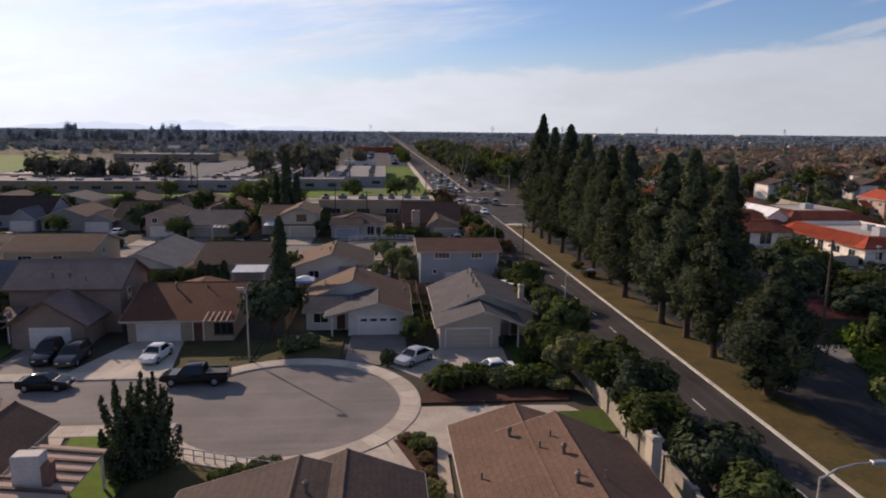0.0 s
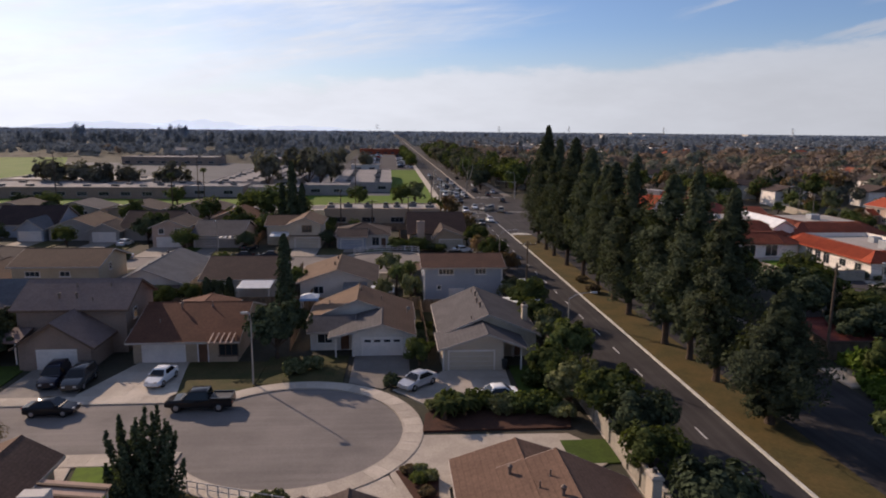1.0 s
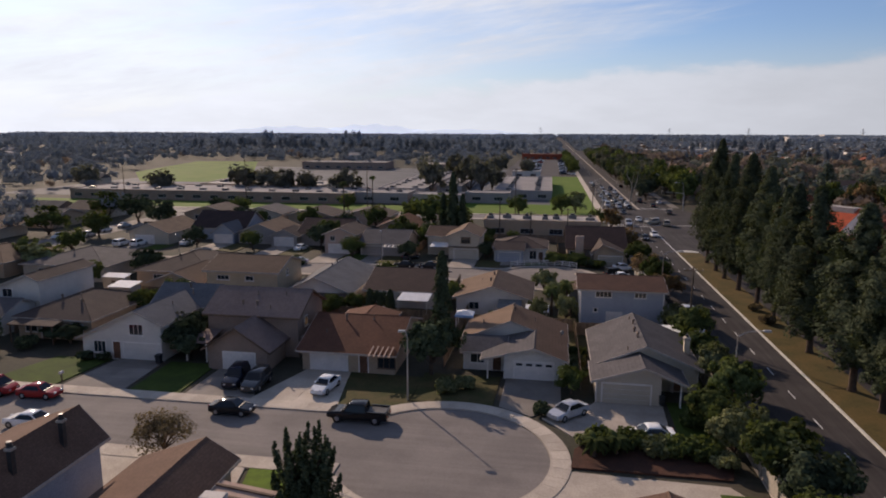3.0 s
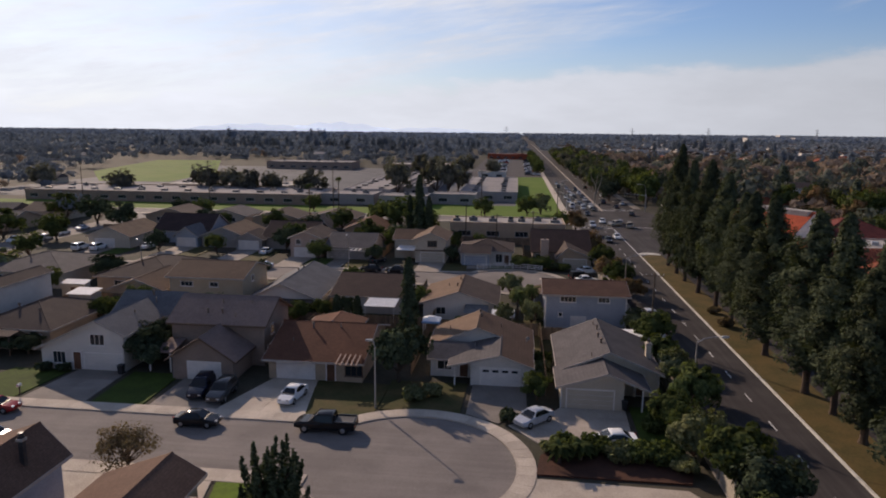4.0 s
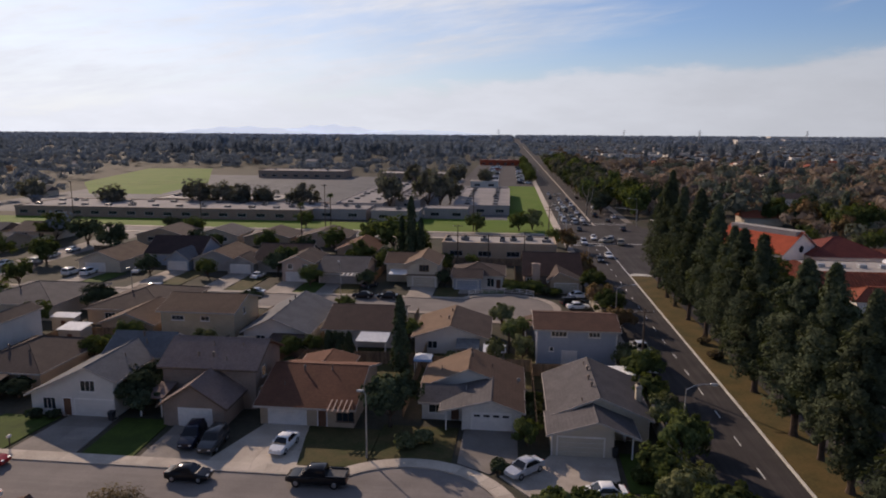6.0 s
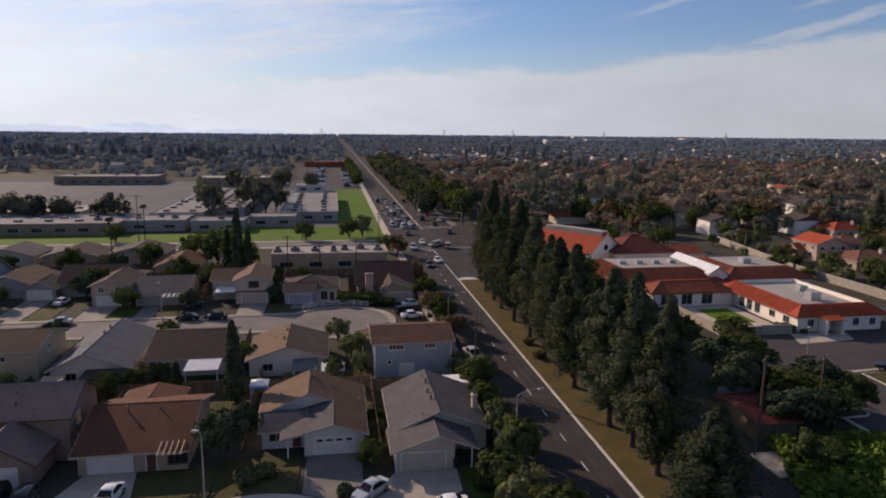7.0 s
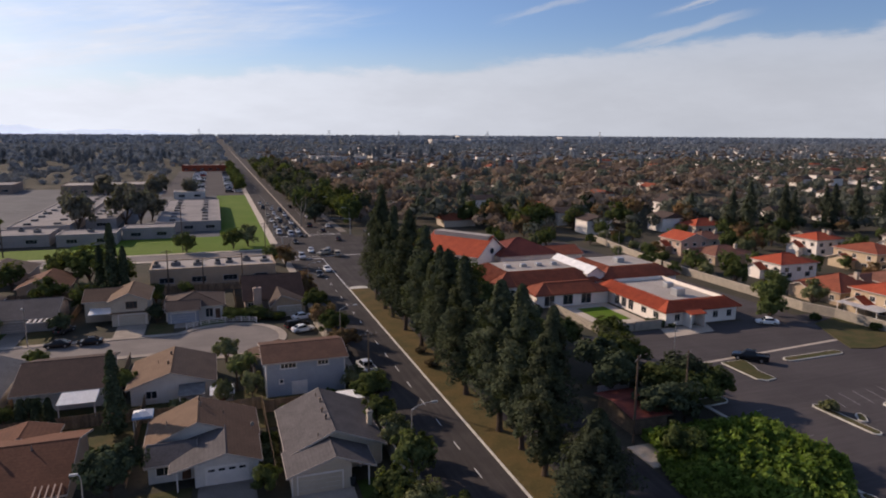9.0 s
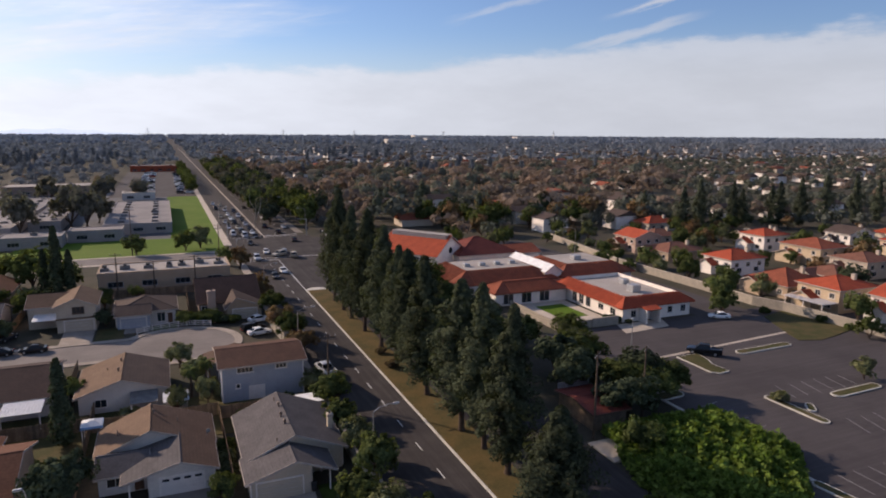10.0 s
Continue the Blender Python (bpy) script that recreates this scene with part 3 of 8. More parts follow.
flat("lawn_red_house", [(-20.6, 60), (-13.4, 60.4), (-13.2, 68.6), (-21.2, 68.8)], 0.11, "lawn_dry", "patchy dry front lawn", "lawn")
flat("lawn_white_house", [(-13.2, 62.2), (-5.0, 62.2), (-4.8, 70), (-13.2, 70)], 0.11, "lawn_dry", "patchy front lawn in shade", "lawn")
flat("lawn_grey_house", [(11.8, 58.5), (17, 58), (17, 66), (11.9, 66)], 0.11, "lawn_green", "green lawn strip", "lawn")
flat("lawn_near_left", [(-23.0, 46.9), (-17.6, 46.9), (-16.8, 38), (-21.0, 38)], 0.11, "lawn_field", "bright green lawn", "lawn")
flat("lawn_near_mid", [(-16.4, 44.6), (-7.4, 41.4), (-6, 36), (-16.4, 36)], 0.11, "lawn_dry", "shaded patchy lawn", "lawn")
flat("back_yards", rect(-58, 82.5, 16.4, 96), 0.06, "lawn_dry", "worn grass and earth of the back yards", "yard")

# lane marks
lane = MB()
lane.box(-0.06, -1.1, 0.022, 0.06, 1.1, 0.027)
lane_me = lane.mesh("lane_mark", "paint_line")
marks = thing("lane_marks", "faded white lane dashes on the avenue", "road marking", kind="structure")
for x in (25.0,):
    for k in range(24):
        o = part("dash", lane_me, None, marks)
        o.location = (x, 29.1 + 6.88 * k, 0)
for k in range(30):
    for x in (24.2, 34.8, 38.6):
        o = part("dash", lane_me, None, marks)
        o.location = (x, 246 + 12 * k, 0)
part("edge_line", MB().box(28.1, 154, 0.022, 28.3, 194, 0.027), "paint_line", marks)
bars = thing("stop_lines", "white stop bars and crossing lines", "road marking", kind="structure")
for x0, y0, x1, y1 in ((19, 194.2, 28, 194.7), (31.2, 241.4, 42.3, 241.9), (16, 204, 16.5, 212), (19, 197.6, 42, 198.0), (19, 239.0, 42, 239.3)):
    part("bar", MB().box(x0, y0, 0.026, x1, y1, 0.031), "paint_line", bars)
bay = MB().box(-2.15, -0.045, 0.022, 2.15, 0.045, 0.027).mesh("bay_line", "paint_worn")
bays = thing("bay_lines", "faded white parking bay lines", "road marking", kind="structure")
for n, x, y, dx, dy, turn in ((4, 66.4, 66.9, 0.0, -2.75, 9), (9, 65.4, 44.6, 2.5, 0.0, 88), (6, 80.6, 66.2, 2.6, 0.0, 76), (7, 79.6, 54.4, 2.6, 0.0, 72)):
    for k in range(n):
        o = part("bay_line", bay, None, bays)
        o.location = (x + dx * k, y + dy * k, 0)
        o.rotation_euler = (0, 0, radians(turn))
flat("gutter_lot", [(71, 84.4), (106, 87.3), (106, 88.0), (71, 85.1)], 0.028, "concrete", "concrete gutter across the lot", "road")


def inset(poly, d):
    """The polygon moved inwards by d along its corners' bisectors."""
    n = len(poly)
    area = sum(poly[i][0] * poly[(i + 1) % n][1] - poly[(i + 1) % n][0] * poly[i][1] for i in range(n))
    out = []
    for i in range(n):
        p, q, r = Vector(poly[i - 1]), Vector(poly[i]), Vector(poly[(i + 1) % n])
        e, f = (q - p).normalized(), (r - q).normalized()
        b = (Vector((-e.y, e.x)) + Vector((-f.y, f.x))).normalized() * (d if area > 0 else -d)
        out.append((q.x + b.x, q.y + b.y))
    return out


def lot_island(name, poly, label):
    t = thing(name, label, "parking island", kind="structure")
    part("kerb", MB().prism(poly, 0.0, 0.17), "kerb_white", t)
    inner = inset(poly, 0.2)
    part("planting", MB().prism(inner, 0.05, 0.19), "lawn_dry", t)


def pill(xa, ya, xb, yb, w):
    d = Vector((xb - xa, yb - ya)).normalized()
    a = math.degrees(math.atan2(d.y, d.x))
    return [(xb + w * math.cos(radians(a - 90 + 22.5 * k)), yb + w * math.sin(radians(a - 90 + 22.5 * k))) for k in range(9)] + \
           [(xa + w * math.cos(radians(a + 90 + 22.5 * k)), ya + w * math.sin(radians(a + 90 + 22.5 * k))) for k in range(9)]


lot_island("island_1", [(76.3, 84.0), (81.0, 84.0), (80.2, 80.6), (79.4, 79.2), (79.4, 75.6), (77.4, 75.2), (76.2, 76.2)], "kerbed parking island with dry grass")
lot_island("island_2", pill(76.5, 65.4, 76.6, 57.0, 0.75), "narrow kerbed parking island with a shrub")
lot_island("island_3", pill(86.6, 62.6, 95.0, 62.9, 0.9), "narrow kerbed parking island")
lot_island("island_4", pill(88.5, 81.9, 99.5, 82.2, 0.9), "narrow kerbed parking island with dry grass")
lot_island("island_5", pill(62.2, 71.4, 65.0, 71.6, 1.2), "rounded kerbed island at the lot's edge")
lot_island("island_6", pill(62.0, 54.6, 66.0, 54.8, 1.2), "rounded kerbed island at the lot's edge")
lot_island("island_7", pill(61.6, 46.0, 62.0, 42.6, 0.7), "narrow kerbed island at the lot's edge")
lot_island("island_8", pill(78.4, 60.2, 79.4, 61.4, 0.6), "small rounded kerbed island")
flat("lawn_lot", [(106.4, 88.6), (103.8, 83), (108, 81.6), (112, 82.3), (119.4, 84), (118.2, 99), (111, 97)], 0.12, "lawn_dry", "green verge along the lot's edge", "lawn")
flat("kerb_lot_west", rect(61.4, 20, 62.0, 72), 0.17, "kerb_white", "pale kerb along the lot", "kerb")
flat("pad_service", [(44.2, 58.2), (47.6, 58.2), (47.6, 63.4), (44.2, 63.4)], 0.14, "concrete", "pale concrete pad by the service building", "pavement")
flat("drive_hall", rect(60, 178, 104, 203), 0.021, "asphalt_lot", "asphalt drive behind the hall", "road")
# driveways and front lawns on the second street's north side
for i, (x, y) in enumerate(((-8.0, 135.0), (-17.2, 136.6), (-37.6, 137.4), (-46.0, 138.0), (-60.5, 144.4), (-76.3, 146.0), (-94.0, 142.0))):
    if y > 134:
        flat("driveway_north_%d" % (i + 1), rect(x - 2.6, 128.5 if x < -13 else 131.8, x + 2.6, y), 0.10, "concrete_old" if i % 2 else "concrete_dark", "concrete driveway before a garage", "driveway")
    flat("lawn_north_%d" % (i + 1), rect(x + 3.0, 128.55 if x < -13 else 132.0, x + 7.6, max(y, 134.4) - 0.2), 0.11, "lawn_green" if i % 3 == 0 else "lawn_dry", "small front lawn by a driveway", "lawn")

# ---- houses ----
def gable(h, x0, y0, x1, y1, e0, ridge, wall, roof, axis="y", m=None, e1=None, oh=0.55, og=0.45, trim="trim_eave", roof_shade=None, span=None):
    """A gabled wing: wall, roof, ridge cap, rake and eave boards. Ridge along axis; e0, e1: wall heights of its two
    long sides;
    a second, darker shingle puts shade into the far slope's colour; span: walls over a part of the width, the rest is
    open porch."""
    e1 = e0 if e1 is None else e1
    u0, u1, a, b = (x0, x1, y0, y1) if axis == "y" else (y0, y1, x0, x1)
    m = (u0 + u1) / 2 if m is None else m
    t = 0.17
    s0, s1 = (ridge - t - e0) / (m - u0), (ridge - t - e1) / (u1 - m)
    w0, w1 = span or (u0, u1)
    part("wall", MB().along([(w0, 0), (w1, 0), (w1, e1 + s1 * (u1 - w1) - 0.01), (m, ridge - t - 0.01), (w0, e0 + s0 * (w0 - u0) - 0.01)], a, b, axis), wall, h)
    lo0, lo1 = e0 - s0 * oh, e1 - s1 * oh
    sec = [(u0 - oh, lo0), (m, ridge - t), (u1 + oh, lo1), (u1 + oh, lo1 + t), (m, ridge), (u0 - oh, lo0 + t)]
    r = part("roof", MB().along(sec, a - og, b + og, axis), roof, h)
    if roof_shade:
        r.data.materials.append(MATS[roof_shade])
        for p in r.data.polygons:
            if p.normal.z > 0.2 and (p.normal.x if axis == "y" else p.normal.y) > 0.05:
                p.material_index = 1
    part("ridge_cap", MB().along([(m - 0.16, ridge - 0.16 * s0 + 0.012), (m + 0.16, ridge - 0.16 * s1 + 0.012), (m, ridge + 0.05)], a - og - 0.02, b + og + 0.02, axis), roof, r)
    d = 0.06
    rake = [(u0 - oh, lo0 - d), (m, ridge - t - d), (u1 + oh, lo1 - d), (u1 + oh, lo1 + t - 0.01), (m, ridge - 0.01), (u0 - oh, lo0 + t - 0.01)]
    for q, w in ((a - og - 0.045, a - og - 0.004), (b + og + 0.004, b + og + 0.045)):
        part("rake_board", MB().along(rake, q, w, axis), trim, r)
    for q, w, z in ((u0 - oh - 0.05, u0 - oh - 0.004, lo0), (u1 + oh + 0.004, u1 + oh + 0.05, lo1)):
        part("fascia", MB().along([(q, z - d), (w, z - d), (w, z + t - 0.02), (q, z + t - 0.02)], a - og, b + og, axis), trim, r)
    return r


def hip(h, x0, y0, x1, y1, e0, ridge, wall, roof, oh=0.5, trim="trim_eave"):
    part("wall", MB().box(x0, y0, 0, x1, y1, e0), wall, h)
    X0, Y0, X1, Y1 = x0 - oh, y0 - oh, x1 + oh, y1 + oh
    w, d = X1 - X0, Y1 - Y0
    k = min(w, d) / 2
    if w >= d:
        a, b = (X0 + k, (Y0 + Y1) / 2, ridge), (X1 - k + 0.01, (Y0 + Y1) / 2, ridge)
        tops = [(0, 1, 5, 4), (1, 2, 5), (2, 3, 4, 5), (3, 0, 4)]
    else:
        a, b = ((X0 + X1) / 2, Y0 + k, ridge), ((X0 + X1) / 2, Y1 - k + 0.01, ridge)
        tops = [(0, 1, 4), (1, 2, 5, 4), (2, 3, 5), (3, 0, 4, 5)]
    z = e0 + 0.04
    v = [(X0, Y0, z + 0.12), (X1, Y0, z + 0.12), (X1, Y1, z + 0.12), (X0, Y1, z + 0.12), a, b, (X0, Y0, z), (X1, Y0, z), (X1, Y1, z), (X0, Y1, z)]
    r = part("roof", MB().add(v, tops + [(6, 7, 1, 0), (7, 8, 2, 1), (8, 9, 3, 2), (9, 6, 0, 3), (9, 8, 7, 6)]), roof, h)
    mb = MB()
    mb.tube([tuple(Vector(a) + Vector((0, 0, 0.02))), tuple(Vector(b) + Vector((0, 0, 0.02)))], [0.1, 0.1], 5)
    for i, c in enumerate(v[:4]):
        e = a if (c[0] < (X0 + X1) / 2 if w >= d else c[1] < (Y0 + Y1) / 2) else b
        mb.tube([c, e], [0.08, 0.08], 5)
    part("hip_cap", mb, roof, r)
    part("fascia", MB().box(X0 - 0.04, Y0 - 0.04, z - 0.08, X1 + 0.04, Y0 - 0.003, z + 0.11).box(X0 - 0.04, Y1 + 0.003, z - 0.08, X1 + 0.04, Y1 + 0.04, z + 0.11)
         .box(X0 - 0.04, Y0, z - 0.08, X0 - 0.003, Y1, z + 0.11).box(X1 + 0.003, Y0, z - 0.08, X1 + 0.04, Y1, z + 0.11), trim, r)
    return r


def face_box(mb, side, plane, u0, u1, z0, z1, d0, d1):
    """A box on a wall: u along the wall, from d0 to d1 outwards of the plane."""
    s = -1 if side in "SW" else 1
    a, b = sorted((plane + s * d0, plane + s * d1))
    return mb.box(u0, a, z0, u1, b, z1) if side in "SN" else mb.box(a, u0, z0, b, u1, z1)


def window(h, side, plane, u, z, w, ht, lights=2, frame_m="trim_white"):
    f = MB()
    u0, u1 = u - w / 2, u + w / 2
    e = 0.07
    face_box(f, side, plane, u0 - e, u1 + e, z - e, z + ht + e, 0.003, 0.05)
    fr = part("window", f, frame_m, h)
    for k in range(lights):
        a, b = u0 + w * k / lights, u0 + w * (k + 1) / lights
        part("pane", face_box(MB(), side, plane, a + 0.03, b - 0.03, z, z + ht, 0.02, 0.056), "pane", fr)
    part("sill", face_box(MB(), side, plane, u0 - 0.14, u1 + 0.14, z - 0.15, z - 0.07, 0.003, 0.14), frame_m, fr)
    return fr


def garage(h, side, plane, u, w, ht=2.1, material="door_white", lights=0):
    f = MB()
    u0, u1 = u - w / 2, u + w / 2
    face_box(f, side, plane, u0 - 0.12, u1 + 0.12, 0.0, ht + 0.12, 0.003, 0.05)
    fr = part("garage_door", f, "trim_white", h)
    for k in range(4):
        z0, z1 = 0.04 + k * (ht - 0.05) / 4, 0.04 + (k + 1) * (ht - 0.05) / 4 - 0.03
        part("panel", face_box(MB(), side, plane, u0 + 0.02, u1 - 0.02, z0, z1, 0.02, 0.075), material, fr)
    for k in range(lights):
        a = u0 + w * (k + 0.18) / lights
        part("light", face_box(MB(), side, plane, a, a + w / lights * 0.64, ht * 0.79, ht * 0.92, 0.04, 0.082), "pane", fr)
    return fr


def door(h, side, plane, u, material="door_brown"):
    fr = part("door", face_box(MB(), side, plane, u - 0.46, u + 0.46, 0.1, 2.13, 0.003, 0.05), material, h)
    part("door_frame", face_box(face_box(face_box(MB(), side, plane, u - 0.58, u - 0.46, 0, 2.25, 0.003, 0.08), side, plane, u + 0.46, u + 0.58, 0, 2.25, 0.003, 0.08),
                                side, plane, u - 0.46, u + 0.46, 2.13, 2.25, 0.003, 0.08), "trim_white", fr)


def roof_vent(h, x, y, z, big=False):
    if big:
        mb = MB().tube([(x, y, z - 0.3), (x, y, z + 0.32), (x, y, z + 0.33), (x, y, z + 0.5), (x, y, z + 0.62)], [0.11, 0.11, 0.15, 0.18, 0.05], 10)
        part("turbine_vent", mb, "vent_dull", h)
    else:
        part("vent_pipe", MB().tube([(x, y, z - 0.3), (x, y, z + 0.42)], [0.06, 0.06], 7).tube([(x, y, z - 0.12), (x, y, z + 0.06)], [0.16, 0.07], 7), "vent_dull", h)


def chimney(h, x, y, z1, material="brick", w=0.55, d=0.45):
    c = part("chimney", MB().slab(x - w, y - d, 0, x + w, y + d, z1, 0.03), material, h)
    part("crown", MB().slab(x - w - 0.08, y - d - 0.08, z1 - 0.28, x + w + 0.08, y + d + 0.08, z1 - 0.1, 0.03), "concrete_old", c)
    part("flue", MB().tube([(x, y, z1 - 0.02), (x, y, z1 + 0.28)], [0.16, 0.16], 8), "metal_dark", c)


def house(name, label, group="houses"):
    return thing(name, label, "house", group=group)


def posts(h, name, z1, *at, r=0.07, material="trim_white"):
    for x, y in at:
        part(name, MB().box(x - r, y - r, 0, x + r, y + r, z1), material, h)


# grey house with garage gable
h = house("house", "grey-shingled single-storey house with cream garage gable")
gable(h, 5.0, 65.0, 13.2, 69.6, 2.5, 4.1, "wall_cream", "roof_grey", "y", m=9.5, oh=0.55, og=0.6, span=(5.0, 11.2))
gable(h, 5.25, 69.2, 15.4, 81.3, 2.6, 4.9, "wall_cream", "roof_grey", "y", m=10.2, oh=0.5)
garage(h, "S", 65.0, 7.9, 4.6, 2.1, "wall_cream")
posts(h, "porch_post", 2.3, (13.0, 64.8), (13.0, 69.0), material="trim_white")
part("corner_board", MB().box(4.94, 64.94, 0, 5.06, 65.06, 2.45), "trim_white", h)
part("downpipe", MB().box(15.45, 69.4, 0.1, 15.55, 69.5, 2.4), "trim_white", h)
door(h, "S", 69.2, 13.4, "door_brown")
window(h, "W", 5.25, 75, 1.0, 1.5, 1.1)
window(h, "E", 15.4, 76, 1.0, 1.8, 1.1)
chimney(h, 15.0, 73.4, 4.7, "wall_cream", 0.28, 0.34)
for q in ((9.7, 72.4, 4.7, True), (9.6, 74.6, 4.65, True), (9.8, 77.4, 4.75, True), (9.6, 79.6, 4.65, False), (8.4, 69.6, 4.1, False)):
    roof_vent(h, *q)

part("patio_roof", MB().along([(82.3, 2.5), (86.0, 2.25), (86.0, 2.33), (82.3, 2.58)], 13.2, 16.4, "x"), "sheet_white", h, "pale metal patio cover")
posts(h, "patio_post", 2.25, (13.4, 85.8), (16.2, 85.8), material="trim_white")

# white house with tan roof
h = house("house", "white stucco house with tan shingle roof, far slopes browned for shade")
# brown on the east slopes is their shade, laid into the shingle colour
gable(h, -9.4, 76.2, 2.0, 83.2, 2.5, 4.85, "wall_white", "roof_tan", "y", m=-4.2, roof_shade="roof_brown")
gable(h, -6.6, 69.9, 2.0, 75.7, 2.3, 3.83, "wall_white", "roof_grey", "y", m=-1.3, e1=2.5, oh=0.4, og=0.7, roof_shade="roof_brown", span=(-4.5, 2.0))
gable(h, -9.2, 72.2, -4.6, 76.7, 2.4, 3.4, "wall_white", "roof_grey", "x", oh=0.7, og=0.3)
garage(h, "S", 69.9, -1.25, 4.2, 2.05, "door_white", 4)
posts(h, "porch_post", 2.1, (-6.2, 69.5), material="trim_white")
door(h, "S", 72.2, -5.4, "door_brown")
window(h, "S", 72.2, -7.6, 0.9, 1.6, 1.2, 2)
window(h, "W", -9.4, 78, 0.9, 1.5, 1.1, 2)
part("satellite_dish", MB().tube([(1.6, 76.5, 3.0), (1.75, 76.3, 3.6)], [0.04, 0.04], 6).tube([(1.75, 76.25, 3.6), (1.78, 76.15, 3.65)], [0.24, 0.2], 12), "unit_dull", h)
for q in ((-3.9, 80.6, 4.75, True), (-7.6, 79.0, 3.6, False), (-4.1, 82.2, 4.75, True), (-1.4, 79.6, 3.9, False)):
    roof_vent(h, *q)

# red-brown house with pergola
h = house("house", "single-storey house with red-brown shingle roof and small pergola")
gable(h, -27.0, 68.9, -16.4, 82.2, 2.65, 4.85, "wall_tan", "roof_red_brown", "x", oh=0.9)
garage(h, "S", 68.9, -23.9, 4.2, 2.1, "door_white")
# brown frame darkens this window for the shade by the pergola
window(h, "S", 68.9, -17.3, 0.8, 1.9, 1.2, 3, "trim_brown")
door(h, "S", 68.9, -19.9)
pg = part("pergola", MB().box(-19.0, 67.3, 2.5, -16.4, 67.4, 2.62), "wall_tan", h)
for k in range(5):
    part("slat", MB().add([(-18.9 + 0.56 * k + dx, y, z) for dx in (0, 0.12) for y, z in ((67.0, 2.72), (69.3, 3.12), (69.3, 3.0), (67.0, 2.6))],
                          [(0, 1, 2, 3), (7, 6, 5, 4), (0, 4, 5, 1), (1, 5, 6, 2), (2, 6, 7, 3), (3, 7, 4, 0)]), "wall_pink", pg)
for q in ((-23.4, 74.2, 4.6, True), (-20.2, 74.6, 4.7, False), (-25, 71.6, 3.6, False)):
    roof_vent(h, *q)
gable(h, -26.2, 81.5, -20.0, 85.4, 2.4, 3.3, "wall_tan", "roof_red_brown", "y")

# dark brown two-storey house
h = house("house", "large dark brown two-storey house with gabled garage wing")
gable(h, -40.2, 72.6, -28.9, 81, 5.1, 7.35, "wall_brown", "roof_mauve", "x", trim="trim_brown")
gable(h, -37.5, 67.3, -30.5, 73.6, 2.65, 5.1, "wall_brown", "roof_mauve", "y", trim="trim_brown", og=0.5)
garage(h, "S", 67.3, -33.8, 3.7, 2.1, "door_white")
window(h, "E", -28.9, 75.2, 3.3, 1.0, 1.1, 2)
window(h, "E", -28.9, 74.0, 0.9, 1.0, 1.3, 2)
window(h, "E", -28.9, 78.4, 0.9, 1.2, 1.2, 2)
part("porch_roof", MB().along([(69.0, 2.3), (72.4, 2.9), (72.4, 3.05), (69.0, 2.45)], -41.6, -38.4, "x"), "roof_mauve", h)
posts(h, "porch_post", 2.4, (-41.3, 69.3), (-38.8, 69.3), material="trim_white")
for q in ((-36.2, 73.8, 5.9, True), (-34.4, 73.8, 5.9, True), (-32.6, 73.4, 5.7, False), (-35, 75.5, 6.8, False), (-31.4, 75.6, 6.75, False)):
    roof_vent(h, *q)

# pale house with long saltbox gable
h = house("house", "pale grey-white house with long sloping gable front")
gable(h, -54.0, 68.5, -43.9, 80.5, 2.6, 6.05, "wall_white", "roof_slate", "y", m=-47.0, e1=4.5)
gable(h, -50.0, 77, -42.4, 83.5, 4.6, 6.6, "wall_white", "roof_slate", "x")
garage(h, "S", 68.5, -46.4, 4.6, 2.1, "wall_white")
window(h, "S", 68.5, -47.0, 3.1, 1.7, 1.2, 3, "trim_white")
window(h, "S", 68.5, -51.8, 0.8, 1.5, 1.3, 3, "trim_white")
window(h, "E", -43.9, 75.6, 2.7, 1.2, 1.1, 2, "trim_white")
door(h, "S", 68.5, -49.6)
for q in ((-45.6, 74, 5.4, False), (-46.3, 79.6, 6.3, True), (-45.2, 78.2, 5.9, False)):
    roof_vent(h, *q)

# houses further along the street's north side
h = house("house", "brown-roofed single-storey house behind dark shrubs")
hip(h, -67.5, 74, -57, 87, 2.65, 4.9, "wall_tan", "roof_umber")
part("porch_roof", MB().along([(71.6, 2.35), (74.6, 2.75), (74.6, 2.87), (71.6, 2.47)], -67.0, -60.5, "x"), "roof_umber", h)
posts(h, "porch_post", 2.36, (-66.7, 71.8), (-63.8, 71.8), (-60.8, 71.8), material="trim_brown")
door(h, "S", 74, -63.6)
window(h, "S", 74, -65.6, 0.9, 1.6, 1.2, 2)
window(h, "S", 74, -59.0, 0.9, 1.6, 1.2, 2)
for q in ((-64, 78, 4.3, True), (-60.6, 77.2, 4.0, True)):
    roof_vent(h, *q)
h = house("house", "white two-storey house with dark roof and side gable")
gable(h, -81, 80, -69.2, 91, 2.8, 6.9, "wall_white", "roof_umber", "y", m=-71.0, e1=6.0, oh=0.25)
gable(h, -79, 74, -70, 81, 2.6, 4.2, "wall_white", "roof_grey", "x")
garage(h, "S", 74, -74, 4.6)
window(h, "E", -69.2, 86, 1.0, 1.4, 1.1)
window(h, "S", 80, -74.2, 3.6, 1.5, 1.1)
for i, (x, y, w, d, r, wl, rf) in enumerate(((-94, 72, 12, 13, 4.9, "wall_tan", "roof_brown"), (-109, 72, 12, 12, 4.8, "wall_cream", "roof_grey"), (-136, 72, 12, 12, 4.9, "wall_tan", "roof_umber"))):
    h = house("house", "single-storey house with low hipped roof")
    hip(h, x, y, x + w, y + d, 2.65, r, wl, rf)
    garage(h, "S", y, x + 3.4, 4.6)
    window(h, "S", y, x + 8.8, 0.9, 1.7, 1.2)

